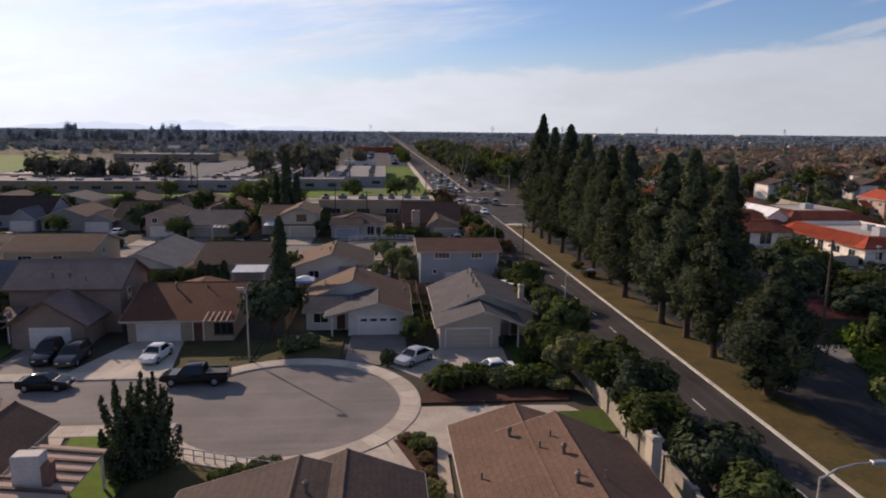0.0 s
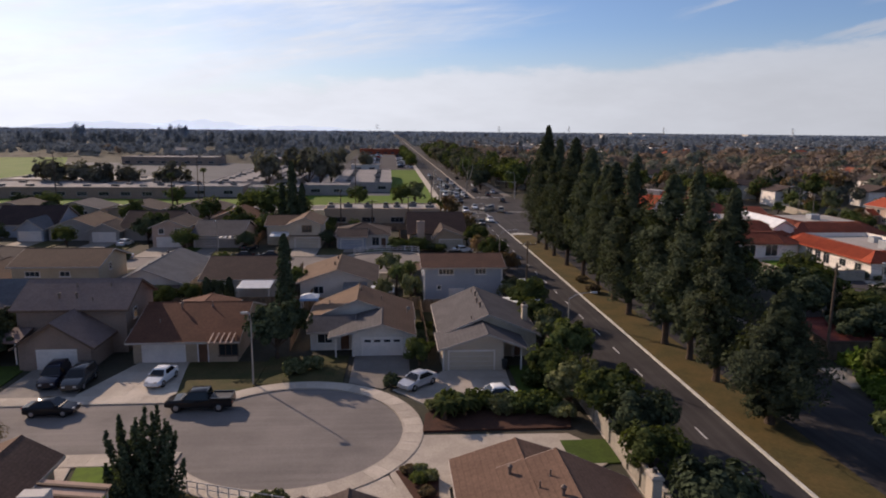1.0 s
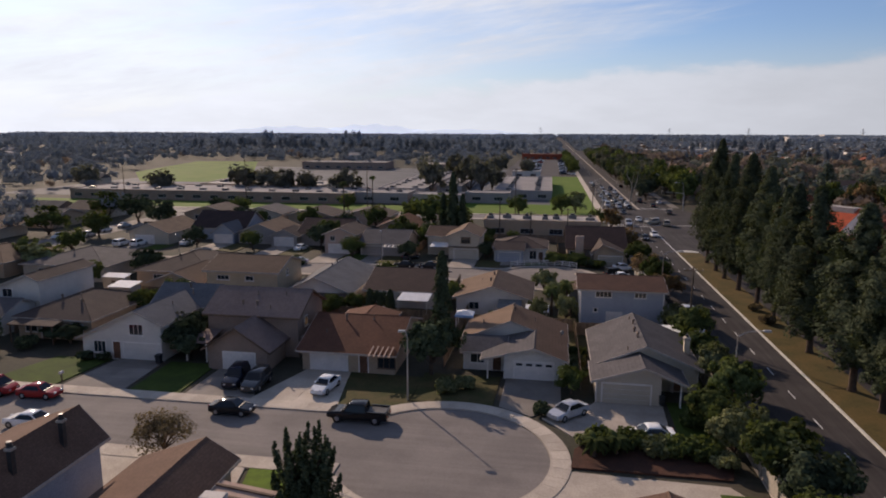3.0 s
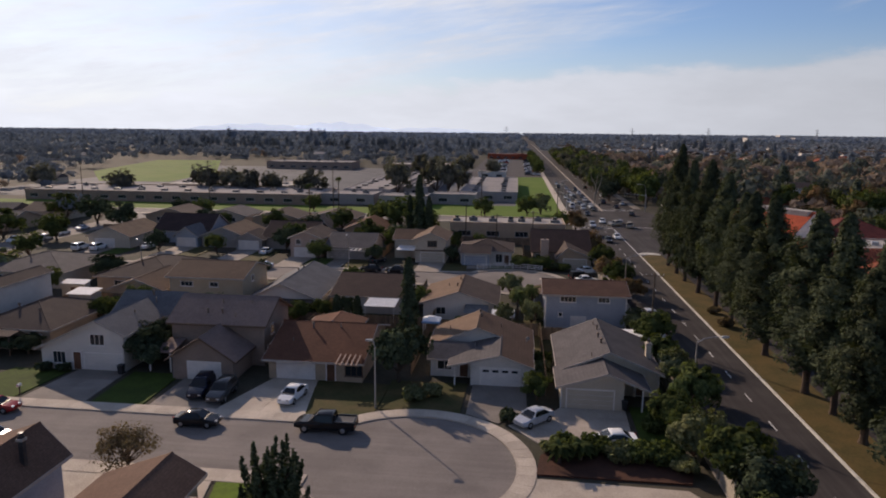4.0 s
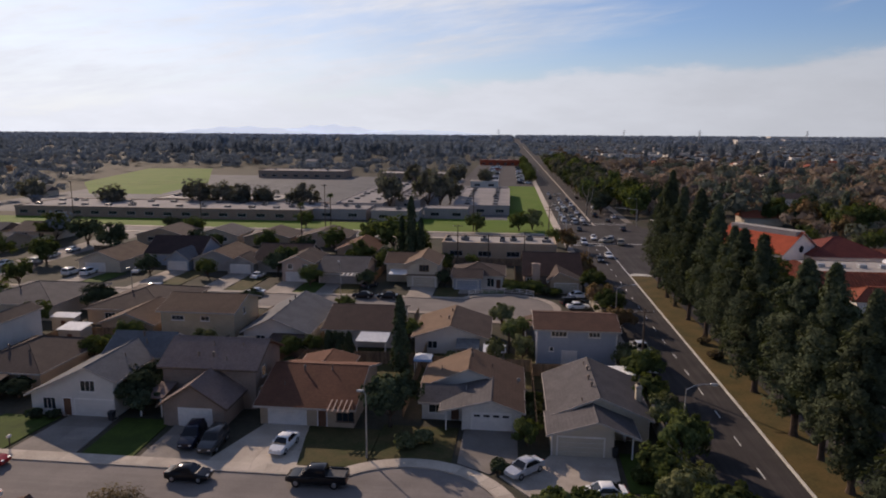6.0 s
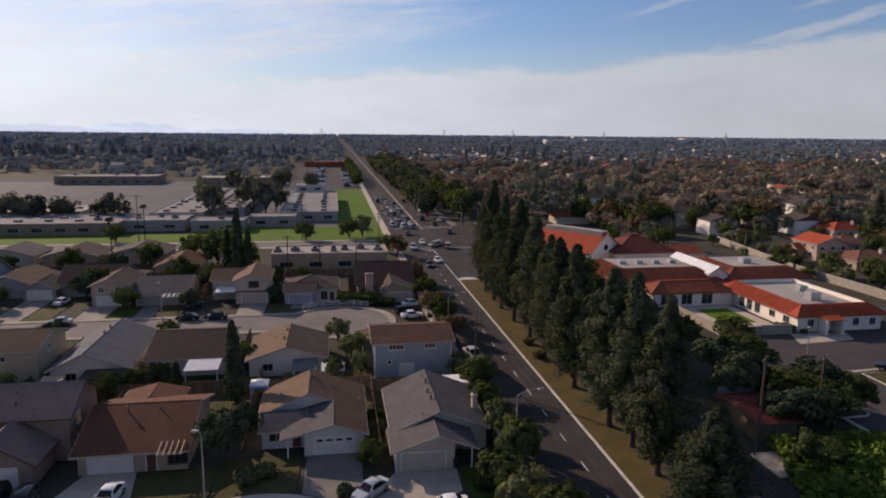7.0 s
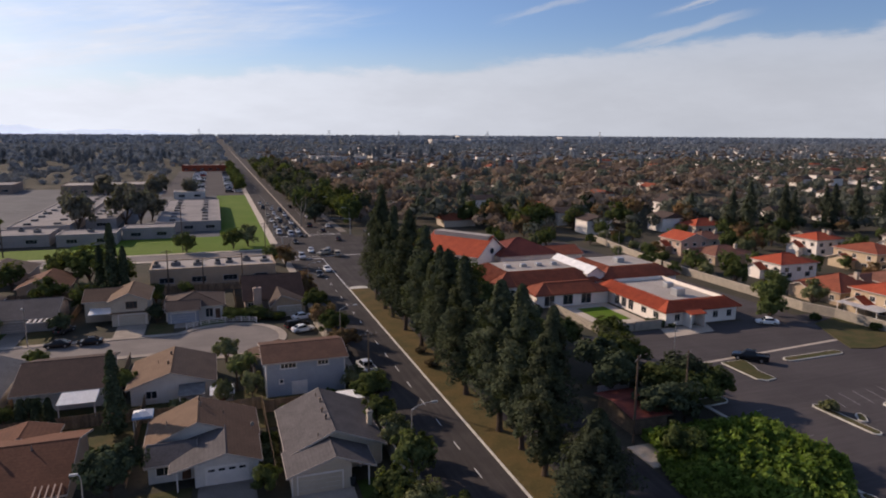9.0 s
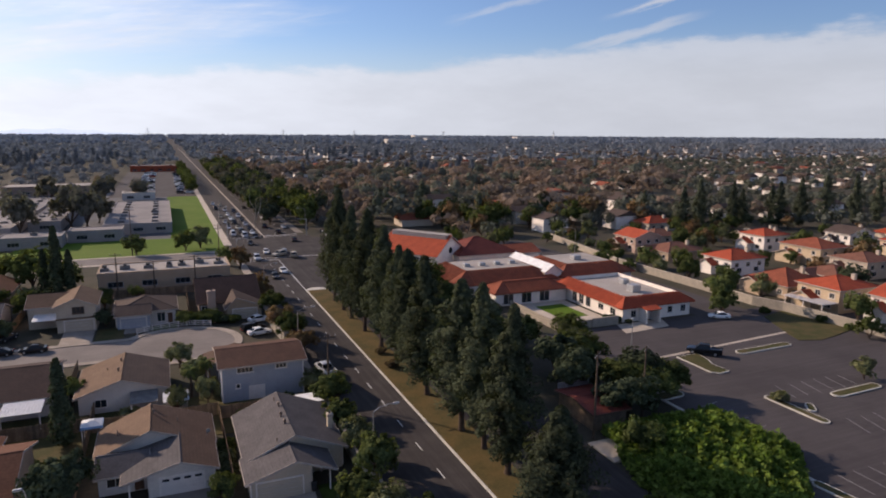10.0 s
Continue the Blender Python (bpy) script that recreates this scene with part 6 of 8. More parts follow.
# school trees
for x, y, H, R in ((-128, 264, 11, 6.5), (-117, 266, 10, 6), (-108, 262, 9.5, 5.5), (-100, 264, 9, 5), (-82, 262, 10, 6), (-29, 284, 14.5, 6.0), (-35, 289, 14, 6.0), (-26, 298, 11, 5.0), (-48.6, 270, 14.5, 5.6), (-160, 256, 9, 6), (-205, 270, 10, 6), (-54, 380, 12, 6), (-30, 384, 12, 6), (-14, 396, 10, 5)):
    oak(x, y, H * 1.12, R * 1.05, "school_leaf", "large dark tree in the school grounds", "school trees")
# cypresses
CYP = lambda: columnar(7, 11.0, 1.25)
for x, y, H, R in ((-14.0, 86.2, 10.6, 1.6), (-25.2, 90.6, 4.2, 1.0), (-21.9, 89.6, 4.4, 1.1), (-23.2, 88.8, 3.6, 0.9), (-27.0, 168.4, 10.6, 1.7), (-24.0, 164.6, 16.0, 2.1), (-21.4, 163.2, 11.0, 1.7)):
    plant("cypress", CYP, "cypress_leaf", "cypress_tree", "narrow dark cypress in a back garden", "tree", x, y, R / 1.25, H / 11.0, tr.uniform(0, 360), "cypresses")
plant("torulosa", lambda: torulosa(5, 7.2, 2.1), "cypress_leaf", "juniper_tree", "dark many-spired juniper on the front lawn", "tree", -16.6, 42.2, 1.0, 0.93)
# bare-twigged tree by the near forecourt
plant("twiggy", lambda: broadleaf(9, 4.2, 2.4, 0.6, 46, 85, 0.11), "twig_leaf", "tree", "sparse brown-leaved small tree", "tree", -30.9, 47.7, 1.08, 1.0)
# east side trees by the lot and the service drive
for x, y, H, R, mt in ((56.0, 83, 7.2, 4.2, "oak_leaf"), (60.5, 74.5, 6.2, 4.0, "cypress_leaf"), (56.6, 73, 6.4, 3.8, "oak_leaf"), (51.6, 82, 7.0, 3.8, "cypress_leaf"), (64, 72, 5.0, 3.0, "oak_leaf"), (47.5, 92, 8.0, 4.0, "oak_leaf"),
                       (49, 104, 9.0, 4.4, "cypress_leaf"), (48, 118, 9.0, 4.4, "oak_leaf"), (50, 134, 9.5, 4.6, "oak_leaf"), (50, 150, 9.0, 4.4, "cypress_leaf"), (52, 190, 8.0, 4.0, "oak_leaf"), (107.4, 104.5, 9.0, 3.8, "oak_leaf"),
                       (104, 101.5, 5.0, 2.6, "oak_leaf"), (117, 79, 4.2, 2.2, "oak_leaf"), (120, 128.5, 6.8, 3.2, "oak_leaf"), (124, 121, 5.4, 2.8, "cypress_leaf"), (121, 146, 6.0, 3.4, "oak_leaf"), (111, 152, 5.0, 2.6, "oak_leaf"),
                       (152, 134, 5.0, 3.0, "oak_leaf"), (170, 104, 7.0, 3.6, "rust_leaf"), (122.4, 108, 6.0, 2.6, "olive_leaf"), (48.0, 58.5, 4.6, 2.4, "oak_leaf"), (52.7, 67.5, 6.4, 3.8, "cypress_leaf"), (58.5, 69.5, 5.6, 3.4, "oak_leaf"), (51.0, 76.8, 7.0, 3.6, "cypress_leaf"), (37.0, 42.6, 5.6, 2.6, "oak_leaf"), (60, 92, 7, 3.4, "oak_leaf"), (55, 98, 6, 3, "oak_leaf")):
    oak(x, y, H, R, mt, "broad leafy tree beside the parking lot", "lot trees")
oak(96.0, 65.2, 3.6, 1.8, "olive_leaf", "small dry-leaved tree by a parking island", "lot trees")
for x, y in ((76.7, 63.8),):
    plant("shrub_a", lambda: shrub(2, 1.0, 1.0), "olive_leaf", "shrub", "clipped shrub on a parking island", "shrub", x, y, 1.3, 1.6, 0, "shrubs", z=0.15)
# garden trees among the red-tiled houses
REDS = [q[:4] for q in RED]
for k in range(130):
    x, y = tr.uniform(120, 232), tr.uniform(66, 206)
    if all(not (a - 3 < x < a + w + 3 and b - 3 < y < b + d + 3) for a, b, w, d in REDS) and x > 125:
        H = tr.uniform(3.5, 7.5)
        oak(x, y, H, H * tr.uniform(0.4, 0.55), tr.choice(("oak_leaf", "oak_leaf", "olive_leaf", "rust_leaf", "cypress_leaf")))
# street trees north of the crossing
for k in range(30):
    y = 252 + k * 15
    mt = ("cedar_needles", "oak_leaf", "school_leaf")
    oak(48.0 + tr.uniform(-1.2, 2.0), y, tr.uniform(10, 14), tr.uniform(5.0, 6.4), tr.choice(mt), "large street tree along the avenue", "street trees")
    if k % 2:
        oak(57 + tr.uniform(-2, 4), y + 6, tr.uniform(9, 13), tr.uniform(4.5, 6), tr.choice(("cedar_needles", "rust_leaf", "school_leaf")), "large street tree along the avenue", "street trees")
    if y > 260:
        oak(36.4 + tr.uniform(-1.0, 1.4), y + 4, tr.uniform(9, 12.5), tr.uniform(4.2, 5.4), tr.choice(mt), "broad tree on the avenue's planted strip", "street trees")
    if k > 10:
        oak(13.6 + tr.uniform(-1, 1), y + 5, tr.uniform(7, 10), tr.uniform(3.4, 4.6), "oak_leaf", "street tree along the avenue", "street trees")
plant("bare", lambda: (MB().tube([(0, 0, 0), (0.1, 0, 3), (0.3, 0, 7)], [0.3, 0.24, 0.14], 8).tube([(0.1, 0, 3), (2.2, 0.4, 8), (2.4, 0.4, 12)], [0.2, 0.14, 0.04], 7)
                       .tube([(0.3, 0, 6.8), (-1.6, 0, 10), (-1.8, 0.2, 13)], [0.14, 0.1, 0.03], 7).tube([(0.3, 0, 6.8), (0.9, -0.4, 12)], [0.12, 0.03], 6),
                       leaves(np.random.default_rng(4).normal(size=(60, 3)) * 0.6 + np.array([2.2, 0.4, 11.5]), np.full(60, 0.15), np.random.default_rng(5).normal(size=(60, 3)), np.random.default_rng(6))),
      "twig_leaf", "tree", "tall bare pale-barked tree on the median", "tree", 30.3, 262, 1.0, 1.0, 0, "", "bark_pale")

# low planting
for i, (x, y, s, mt) in enumerate(((3.6, 55.2, 1.1, "olive_leaf"), (5.0, 55.0, 1.6, "oak_leaf"), (7.2, 55.6, 1.5, "oak_leaf"), (9.2, 54.6, 1.4, "olive_leaf"), (11.0, 54.8, 1.5, "oak_leaf"), (13.0, 54.6, 1.6, "oak_leaf"),
                                   (14.4, 53.2, 1.2, "olive_leaf"), (-0.2, 61.2, 1.0, "cypress_leaf"), (0.8, 44.6, 0.6, "twig_leaf"), (1.7, 44.6, 0.65, "olive_leaf"), (2.3, 43.6, 0.7, "olive_leaf"), (1.5, 43.3, 0.7, "oak_leaf"), (2.0, 41.6, 0.6, "twig_leaf"), (2.1, 39.8, 0.55, "twig_leaf"), (2.3, 37.6, 0.8, "olive_leaf"), (2.2, 36.2, 0.7, "olive_leaf"),
                                   (-9.8, 40.4, 0.8, "olive_leaf"), (-8.8, 41.0, 0.8, "olive_leaf"), (-7.8, 41.4, 0.7, "olive_leaf"), (-11, 39.8, 0.8, "oak_leaf"), (3.4, 72, 1.2, "olive_leaf"), (3.5, 75, 1.2, "olive_leaf"), (3.6, 78, 1.3, "oak_leaf"),
                                   (-53, 67.4, 1.0, "cypress_leaf"), (-50.8, 67.6, 0.9, "cypress_leaf"), (-10, 65, 1.3, "olive_leaf"), (-8.2, 66.4, 1.2, "olive_leaf"), (9.8, 87.6, 1.2, "oak_leaf"), (6.2, 88, 1.1, "oak_leaf"), (12.6, 88.4, 1.4, "oak_leaf"),
                                   (3.4, 134.0, 1.5, "oak_leaf"), (5.0, 133.8, 1.4, "cypress_leaf"), (6.6, 133.4, 1.5, "oak_leaf"), (8.2, 132.8, 1.4, "cypress_leaf"), (9.8, 132.2, 1.4, "oak_leaf"), (-34, 92, 1.3, "oak_leaf"), (-37, 92.6, 1.2, "oak_leaf"), (-63, 70, 1.4, "cypress_leaf"), (13.4, 60.8, 1.3, "oak_leaf"), (15.2, 63.4, 1.4, "olive_leaf"), (79.5, 104.8, 1.4, "cypress_leaf"), (79.0, 106.2, 1.2, "cypress_leaf"),
                                   (81.6, 103.2, 0.8, "cypress_leaf"), (113.2, 99, 1.2, "oak_leaf"), (118.6, 90, 1.2, "oak_leaf"), (118.6, 84, 1.1, "oak_leaf"), (30.6, 97, 1.2, "twig_leaf"), (30.8, 104, 1.0, "twig_leaf"))):
    k = "shrub_a" + mt
    plant(k, lambda: shrub(2, 1.0, 1.0), mt, "shrub", "leafy green garden shrub in a bed", "shrub", x, y, s, s * 1.15, tr.uniform(0, 360), "shrubs", z=0.12)
for x, y, H in ((4.2, 53.4, 1.6), (6.0, 54.2, 1.5), (2.8, 97.5, 4.6), (0.6, 96, 4.2), (-58, 182, 12), (-60.4, 222, 11)):
    plant("palm%g" % H, lambda H=H: palm(3, H, 1.25), "oak_leaf", "palm_tree", "small palm with arching fronds", "palm", x, y, 1.0, 1.0, tr.uniform(0, 360), "palms")

# sprawling green thicket by the parking lot
rng = np.random.default_rng(77)
n = 46000
px, py = rng.uniform(41.5, 66.0, n), rng.uniform(26, 65.5, n)
rim = 65.6 - 1.0 * np.maximum(51.5 - py, 0) - 0.25 * np.maximum(py - 61, 0)
keep = (px < rim) & (px > 43.6 + 0.35 * np.maximum(py - 54, 0))
px, py = px[keep], py[keep]
rim = rim[keep]
edge = np.minimum(np.minimum((px - 43.4) / 4, (rim + 0.2 - px) / 4), (65.4 - py) / 5).clip(0, 1)
hz = edge ** 0.6 * (1.7 + 0.35 * np.sin(px * 0.7 + py * 0.5) + 0.3 * np.sin(py * 0.8 - px * 0.35) + 0.55 * np.sin(px * 2.1 + 0.6 * np.sin(py * 0.9)) * np.sin(py * 1.8 + 0.8 * np.sin(px * 1.1)))
pz = (hz + rng.normal(size=len(px)) * 0.32).clip(0.05)
C = np.stack([px, py, pz], 1)
N = rng.normal(size=C.shape) * 0.7 + np.array([-0.25, 0.1, 0.8])
t = leaf_mesh("thicket", leaves(C, rng.uniform(0.18, 0.46, len(C)), N, rng, tri=True), "ivy_leaf")
o = new("thicket", t)
tagged(o, "sprawling bright green vine thicket beside the lot", "vine thicket", "", "stuff")


# ---- far suburb: woods and roofs ----
def woods(name, xs, ys, hs, rs, n, size, material, label, seed, lobes=9):
    """Many trees in one body: each crown is a heap of lobes of small leaves."""
    rng = np.random.default_rng(seed)
    k = len(xs)
    ball = lambda m: (lambda d: d / np.linalg.norm(d, axis=2, keepdims=True))(rng.normal(size=(k, m, 3)))
    heads = ball(lobes)
    heads[:, :, 2] = np.abs(heads[:, :, 2]) * 1.1 - 0.3
    pick = rng.integers(0, lobes, size=(k, n))
    head = np.take_along_axis(heads, pick[:, :, None], axis=1)
    d = ball(n)
    ext = np.stack([rs, rs, hs * 0.46], 1)[:, None, :]
    C = (np.stack([xs, ys, hs * 0.54], 1)[:, None, :] + (head * 0.58 + d * rng.uniform(0.25, 0.46, size=(k, n, 1))) * ext).reshape(-1, 3)
    C[:, 2] = np.maximum(C[:, 2], 0.1)
    N = (d * 0.8 + head + rng.normal(size=d.shape) * 0.3).reshape(-1, 3)
    s = (rng.uniform(0.6, 1.3, size=(k, n)) * (rs * size)[:, None]).ravel()
    ob = new(name, leaf_mesh(name, leaves(C, s, N, rng, tri=True), material))
    return tagged(ob, label, "trees", "", "stuff")


def clear(x, y):
    """True where trees may stand: off the roads, the school, the church and the near lots."""
    ok = ~((x > np.where(y > 900, 15, 12)) & (x < np.where(y > 700, 34, 46))) & ~((y > 198) & (y < 246) & (x < 62) & (x > -205)) & ~((y > 200) & (y < 216) & (x < 0))
    ok &= ~((x > np.where((y > 246) & (y < 318), -198, -235)) & (x <= 20) & (y < 480)) | (y > 640) & (x < -35) | (x < -130) & (y < 200) & (x > -230)
    ok &= ~((x > -36) & (x <= 20) & (y < 675))
    ok &= ~((x > 40) & (x < 122) & (y < 200)) & ~((x > 46) & (x < 92) & (y > 204) & (y < 234))
    ok &= ~((x > np.where(y < 389, -221 - (y - 320) * 0.71, -270 - (y - 389) * 0.27)) & (x < -170) & (y > 300) & (y < 548))
    ok &= ~((x > 118) & (x < 232) & (y > 60) & (y < 208))
    return ok


rng = np.random.default_rng(12)


def scatter(n, y0, y1, spread, lo, hi, side=0):
    u = rng.uniform(0, 1, n)
    y = np.sqrt(y0 ** 2 + u * (y1 ** 2 - y0 ** 2))
    x = -(y * spread + 160) + rng.uniform(0, 1, n) * (y * spread * 2.7 + 320)
    ok = clear(x, y)
    if side:
        ok &= x * side > 0
    x, y = x[ok], y[ok]
    h = rng.uniform(lo, hi, len(x))
    return x, y, h


x, y, h = scatter(3700, 60, 700, 0.95, 5.5, 10)
h = np.where((x > 100) & (y > 480), h * 0.9, h)
pick = rng.uniform(0, 1, len(x))
belt = (x > 55) & (y > 236) & (y < 640) & (x < 60 + y * 0.75)
rust = (pick < 0.52) & belt | (pick < 0.22) & (x > 60) | (pick < 0.02)
wide = np.where(belt, 1.55, 1.0)
h = np.where(belt, h * rng.uniform(0.8, 1.5, len(h)), h)
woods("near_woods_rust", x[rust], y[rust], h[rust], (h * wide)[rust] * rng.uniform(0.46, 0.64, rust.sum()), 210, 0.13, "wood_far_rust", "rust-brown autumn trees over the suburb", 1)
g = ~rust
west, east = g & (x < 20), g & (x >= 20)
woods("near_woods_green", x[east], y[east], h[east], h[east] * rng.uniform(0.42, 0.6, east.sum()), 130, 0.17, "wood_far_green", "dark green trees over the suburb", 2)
# west woods use the haze-coloured leaves
woods("west_woods_green", x[west], y[west], h[west], h[west] * rng.uniform(0.44, 0.62, west.sum()), 130, 0.17, "wood_mid_haze", "hazy dark trees west of the school", 9)
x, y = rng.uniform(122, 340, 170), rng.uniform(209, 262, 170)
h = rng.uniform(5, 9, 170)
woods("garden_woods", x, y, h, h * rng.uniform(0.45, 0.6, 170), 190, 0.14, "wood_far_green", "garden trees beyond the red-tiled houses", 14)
x, y, h = scatter(8200, 700, 1700, 0.9, 6, 11)
h = np.where(x > 100, h * 0.88, h)
pick = rng.uniform(0, 1, len(x))
rust = (pick < 0.3) & (x > 60) & (y < 1000)
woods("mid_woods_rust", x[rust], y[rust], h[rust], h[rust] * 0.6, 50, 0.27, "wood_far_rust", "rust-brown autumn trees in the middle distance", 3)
g = ~rust
woods("mid_woods_green", x[g], y[g], h[g], h[g] * rng.uniform(0.5, 0.75, g.sum()), 40, 0.33, "wood_mid_haze", "dark trees in the middle distance", 4, 5)
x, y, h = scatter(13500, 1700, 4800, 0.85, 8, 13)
woods("far_woods", x, y, h, h * rng.uniform(0.75, 1.1, len(x)), 20, 0.45, "wood_far_haze", "dark wooded plain reaching to the horizon", 5, 4)
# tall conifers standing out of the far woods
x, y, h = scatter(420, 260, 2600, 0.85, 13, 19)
woods("far_conifers", x, y, h, h * 0.17, 90, 0.36, "wood_mid_haze", "tall dark conifers above the far trees", 6)
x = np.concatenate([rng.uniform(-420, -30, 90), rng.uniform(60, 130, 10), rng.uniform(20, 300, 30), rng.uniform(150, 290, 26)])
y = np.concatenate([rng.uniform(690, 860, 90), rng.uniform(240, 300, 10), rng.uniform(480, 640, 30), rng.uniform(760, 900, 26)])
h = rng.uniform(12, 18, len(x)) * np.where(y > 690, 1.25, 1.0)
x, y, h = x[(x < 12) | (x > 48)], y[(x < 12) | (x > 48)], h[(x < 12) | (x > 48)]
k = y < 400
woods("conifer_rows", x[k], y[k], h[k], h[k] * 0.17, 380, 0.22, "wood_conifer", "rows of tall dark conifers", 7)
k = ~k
woods("hazy_conifers", x[k], y[k], h[k], h[k] * 0.18, 300, 0.24, "wood_mid_haze", "rows of tall hazy conifers past the school", 10)


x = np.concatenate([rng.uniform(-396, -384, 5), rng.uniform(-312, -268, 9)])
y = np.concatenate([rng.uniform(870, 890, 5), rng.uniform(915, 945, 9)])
woods("tall_gum_trees", x, y, rng.uniform(27, 33, 14), np.full(14, 4.6), 300, 0.2, "wood_far_haze", "tall hazy gum trees above the far woods", 8)


def far_roofs(name, xs, ys, seed, wall, roof, label):
    """Small gabled houses among the far trees: walls, then roofs, each as one body of stuff."""
    r = random.Random(seed)
    wv, wf, rv, rf = [], [], [], []
    for x, y in zip(xs, ys):
        w, d, e, z = r.uniform(9, 14), r.uniform(8, 12), r.choice((2.8, 2.8, 5.2)), r.uniform(1.6, 2.4)
        m = MB().box(x, y, 0, x + w, y + d, e)
        o = len(wv)
        wv += m.v
        wf += [tuple(i + o for i in q) for q in m.f]
        q = MB()
        if r.random() < 0.5:
            q.along([(y - 0.5, e - 0.1), (y + d / 2, e + z), (y + d + 0.5, e - 0.1)], x - 0.4, x + w + 0.4, "x")
        else:
            q.along([(x - 0.5, e - 0.1), (x + w / 2, e + z), (x + w + 0.5, e - 0.1)], y - 0.4, y + d + 0.4, "y")
        o = len(rv)
        rv += q.v
        rf += [tuple(i + o for i in k) for k in q.f]
    t = thing(name, label, "houses", kind="stuff")
    a, b = MB(), MB()
    a.v, a.f, b.v, b.f = wv, wf, rv, rf
    part("house_walls", a, wall, t)
    part("house_roofs", b, roof, t)


def lots(x0, x1, y0, y1, dx, dy, keep, seed):
    r = random.Random(seed)
    out = []
    for i in range(int((x1 - x0) / dx)):
        for j in range(int((y1 - y0) / dy)):
            if r.random() < keep:
                out.append((x0 + i * dx + r.uniform(-2, 2), y0 + j * dy + r.uniform(-2, 2)))
    out = [p for p in out if bool(clear(np.array([p[0]]), np.array([p[1]]))[0]) and bool(clear(np.array([p[0] + 12]), np.array([p[1] + 10]))[0])]
    return zip(*out)


far_roofs("suburb_houses", *lots(60, 700, 245, 720, 26, 30, 0.07, 1), 1, "wall_cream", "roof_tile_rust", "cream houses with rust tile roofs among trees")
for k, q in enumerate(((60, 400, 262, 600, 28, 34, 0.34), (400, 1000, 200, 640, 28, 34, 0.5), (60, 1700, 640, 1500, 30, 36, 0.42))):
    far_roofs("suburb_houses", *lots(*q, 20 + k), 20 + k, "stucco_bright", "roof_umber", "white houses with brown roofs among trees")
far_roofs("suburb_houses", *lots(130, 330, 212, 262, 30, 25, 0.6, 7), 7, "stucco_bright", "roof_umber", "white houses with brown roofs among trees")
far_roofs("suburb_houses", *lots(232, 420, 40, 180, 22, 27, 0.5, 6), 6, "wall_cream", "roof_tile_red", "cream houses with red tile roofs among trees")
far_roofs("suburb_houses", *lots(-520, -130, 60, 330, 24, 30, 0.45, 3), 3, "wall_cream", "roof_grey", "pale houses with grey roofs among trees")
far_roofs("suburb_houses", *lots(-700, -40, 500, 1300, 40, 42, 0.14, 4), 4, "wall_white", "roof_gravel", "pale low buildings among trees")
far_roofs("suburb_houses", *lots(-1500, 2200, 1200, 3000, 95, 90, 0.22, 5), 5, "wall_white", "roof_membrane", "pale specks of buildings on the wooded plain")
for x, y, w, d, z in ((120, 820, 60, 20, 6), (210, 900, 80, 22, 6), (620, 1900, 90, 40, 14), (900, 2300, 120, 40, 12), (1500, 2700, 140, 50, 16), (1150, 3100, 160, 50, 18)):
    t = thing("far_building", "long white flat-roofed building far off", "building", at=(x, y, 0))
    part("wall", MB().box(0, 0, 0, w, d, z), "wall_white", t)
    part("roof", MB().box(0.4, 0.4, z - 0.1, w - 0.4, d - 0.4, z + 0.3), "roof_membrane", t)

# hills on the horizon, made to glow pale blue in place of haze
hl = MB()
for cx, cy, w, z in ((-1750, 4300, 800, 52), (-1180, 4320, 620, 66), (-560, 4310, 700, 36)):
    n = 30
    v = [(cx + w * (i / n * 2 - 1), cy, 0) for i in range(n + 1)] + [(cx + w * (i / n * 2 - 1), cy, z * (0.5 + 0.5 * math.cos(math.pi * (i / n * 2 - 1))) * (1 + 0.12 * math.sin(i * 1.7)) + 0.5) for i in range(n + 1)]
    hl.add(v, [(i, i + 1, n + 2 + i, n + 1 + i) for i in range(n)])
setting("backdrop_hills", hl, "hill_haze_glow", "hills on the horizon, glowing pale blue for haze", "hills")

# leafy gardens between the hall and the cross street
for k in range(34):
    x, y = tr.uniform(92, 205), tr.uniform(210, 262)
    H = tr.uniform(6, 11)
    oak(x, y, H, H * tr.uniform(0.42, 0.52), tr.choice(("rust_leaf", "rust_leaf", "oak_leaf", "oak_leaf", "cypress_leaf")), "broad autumn tree beyond the red-roofed hall", "garden trees")
for x, y, H, mt in ((64, 182, 7, "oak_leaf"), (72, 184, 6, "cypress_leaf"), (80, 186, 7, "oak_leaf"), (92, 184, 6, "olive_leaf"), (100, 190, 7, "oak_leaf"), (58, 192, 8, "oak_leaf"), (70, 194, 6, "rust_leaf"), (84, 196, 7, "oak_leaf")):
    oak(x, y, H, H * 0.48, mt, "leafy tree behind the red-roofed hall", "garden trees")
for x, y, H, mt in ((126, 196, 4.2, "olive_leaf"), (124.6, 186, 4.6, "oak_leaf"), (123.2, 176, 3.8, "olive_leaf"), (121.6, 166, 4.8, "oak_leaf"), (120.2, 157, 4.0, "oak_leaf"), (119.4, 138, 4.4, "olive_leaf"), (114.8, 145, 3.4, "oak_leaf"), (113.6, 170, 3.6, "olive_leaf"), (117.5, 192, 3.8, "oak_leaf")):
    oak(x, y, H, H * 0.5, mt, "bushy tree along the boundary wall", "wall trees")
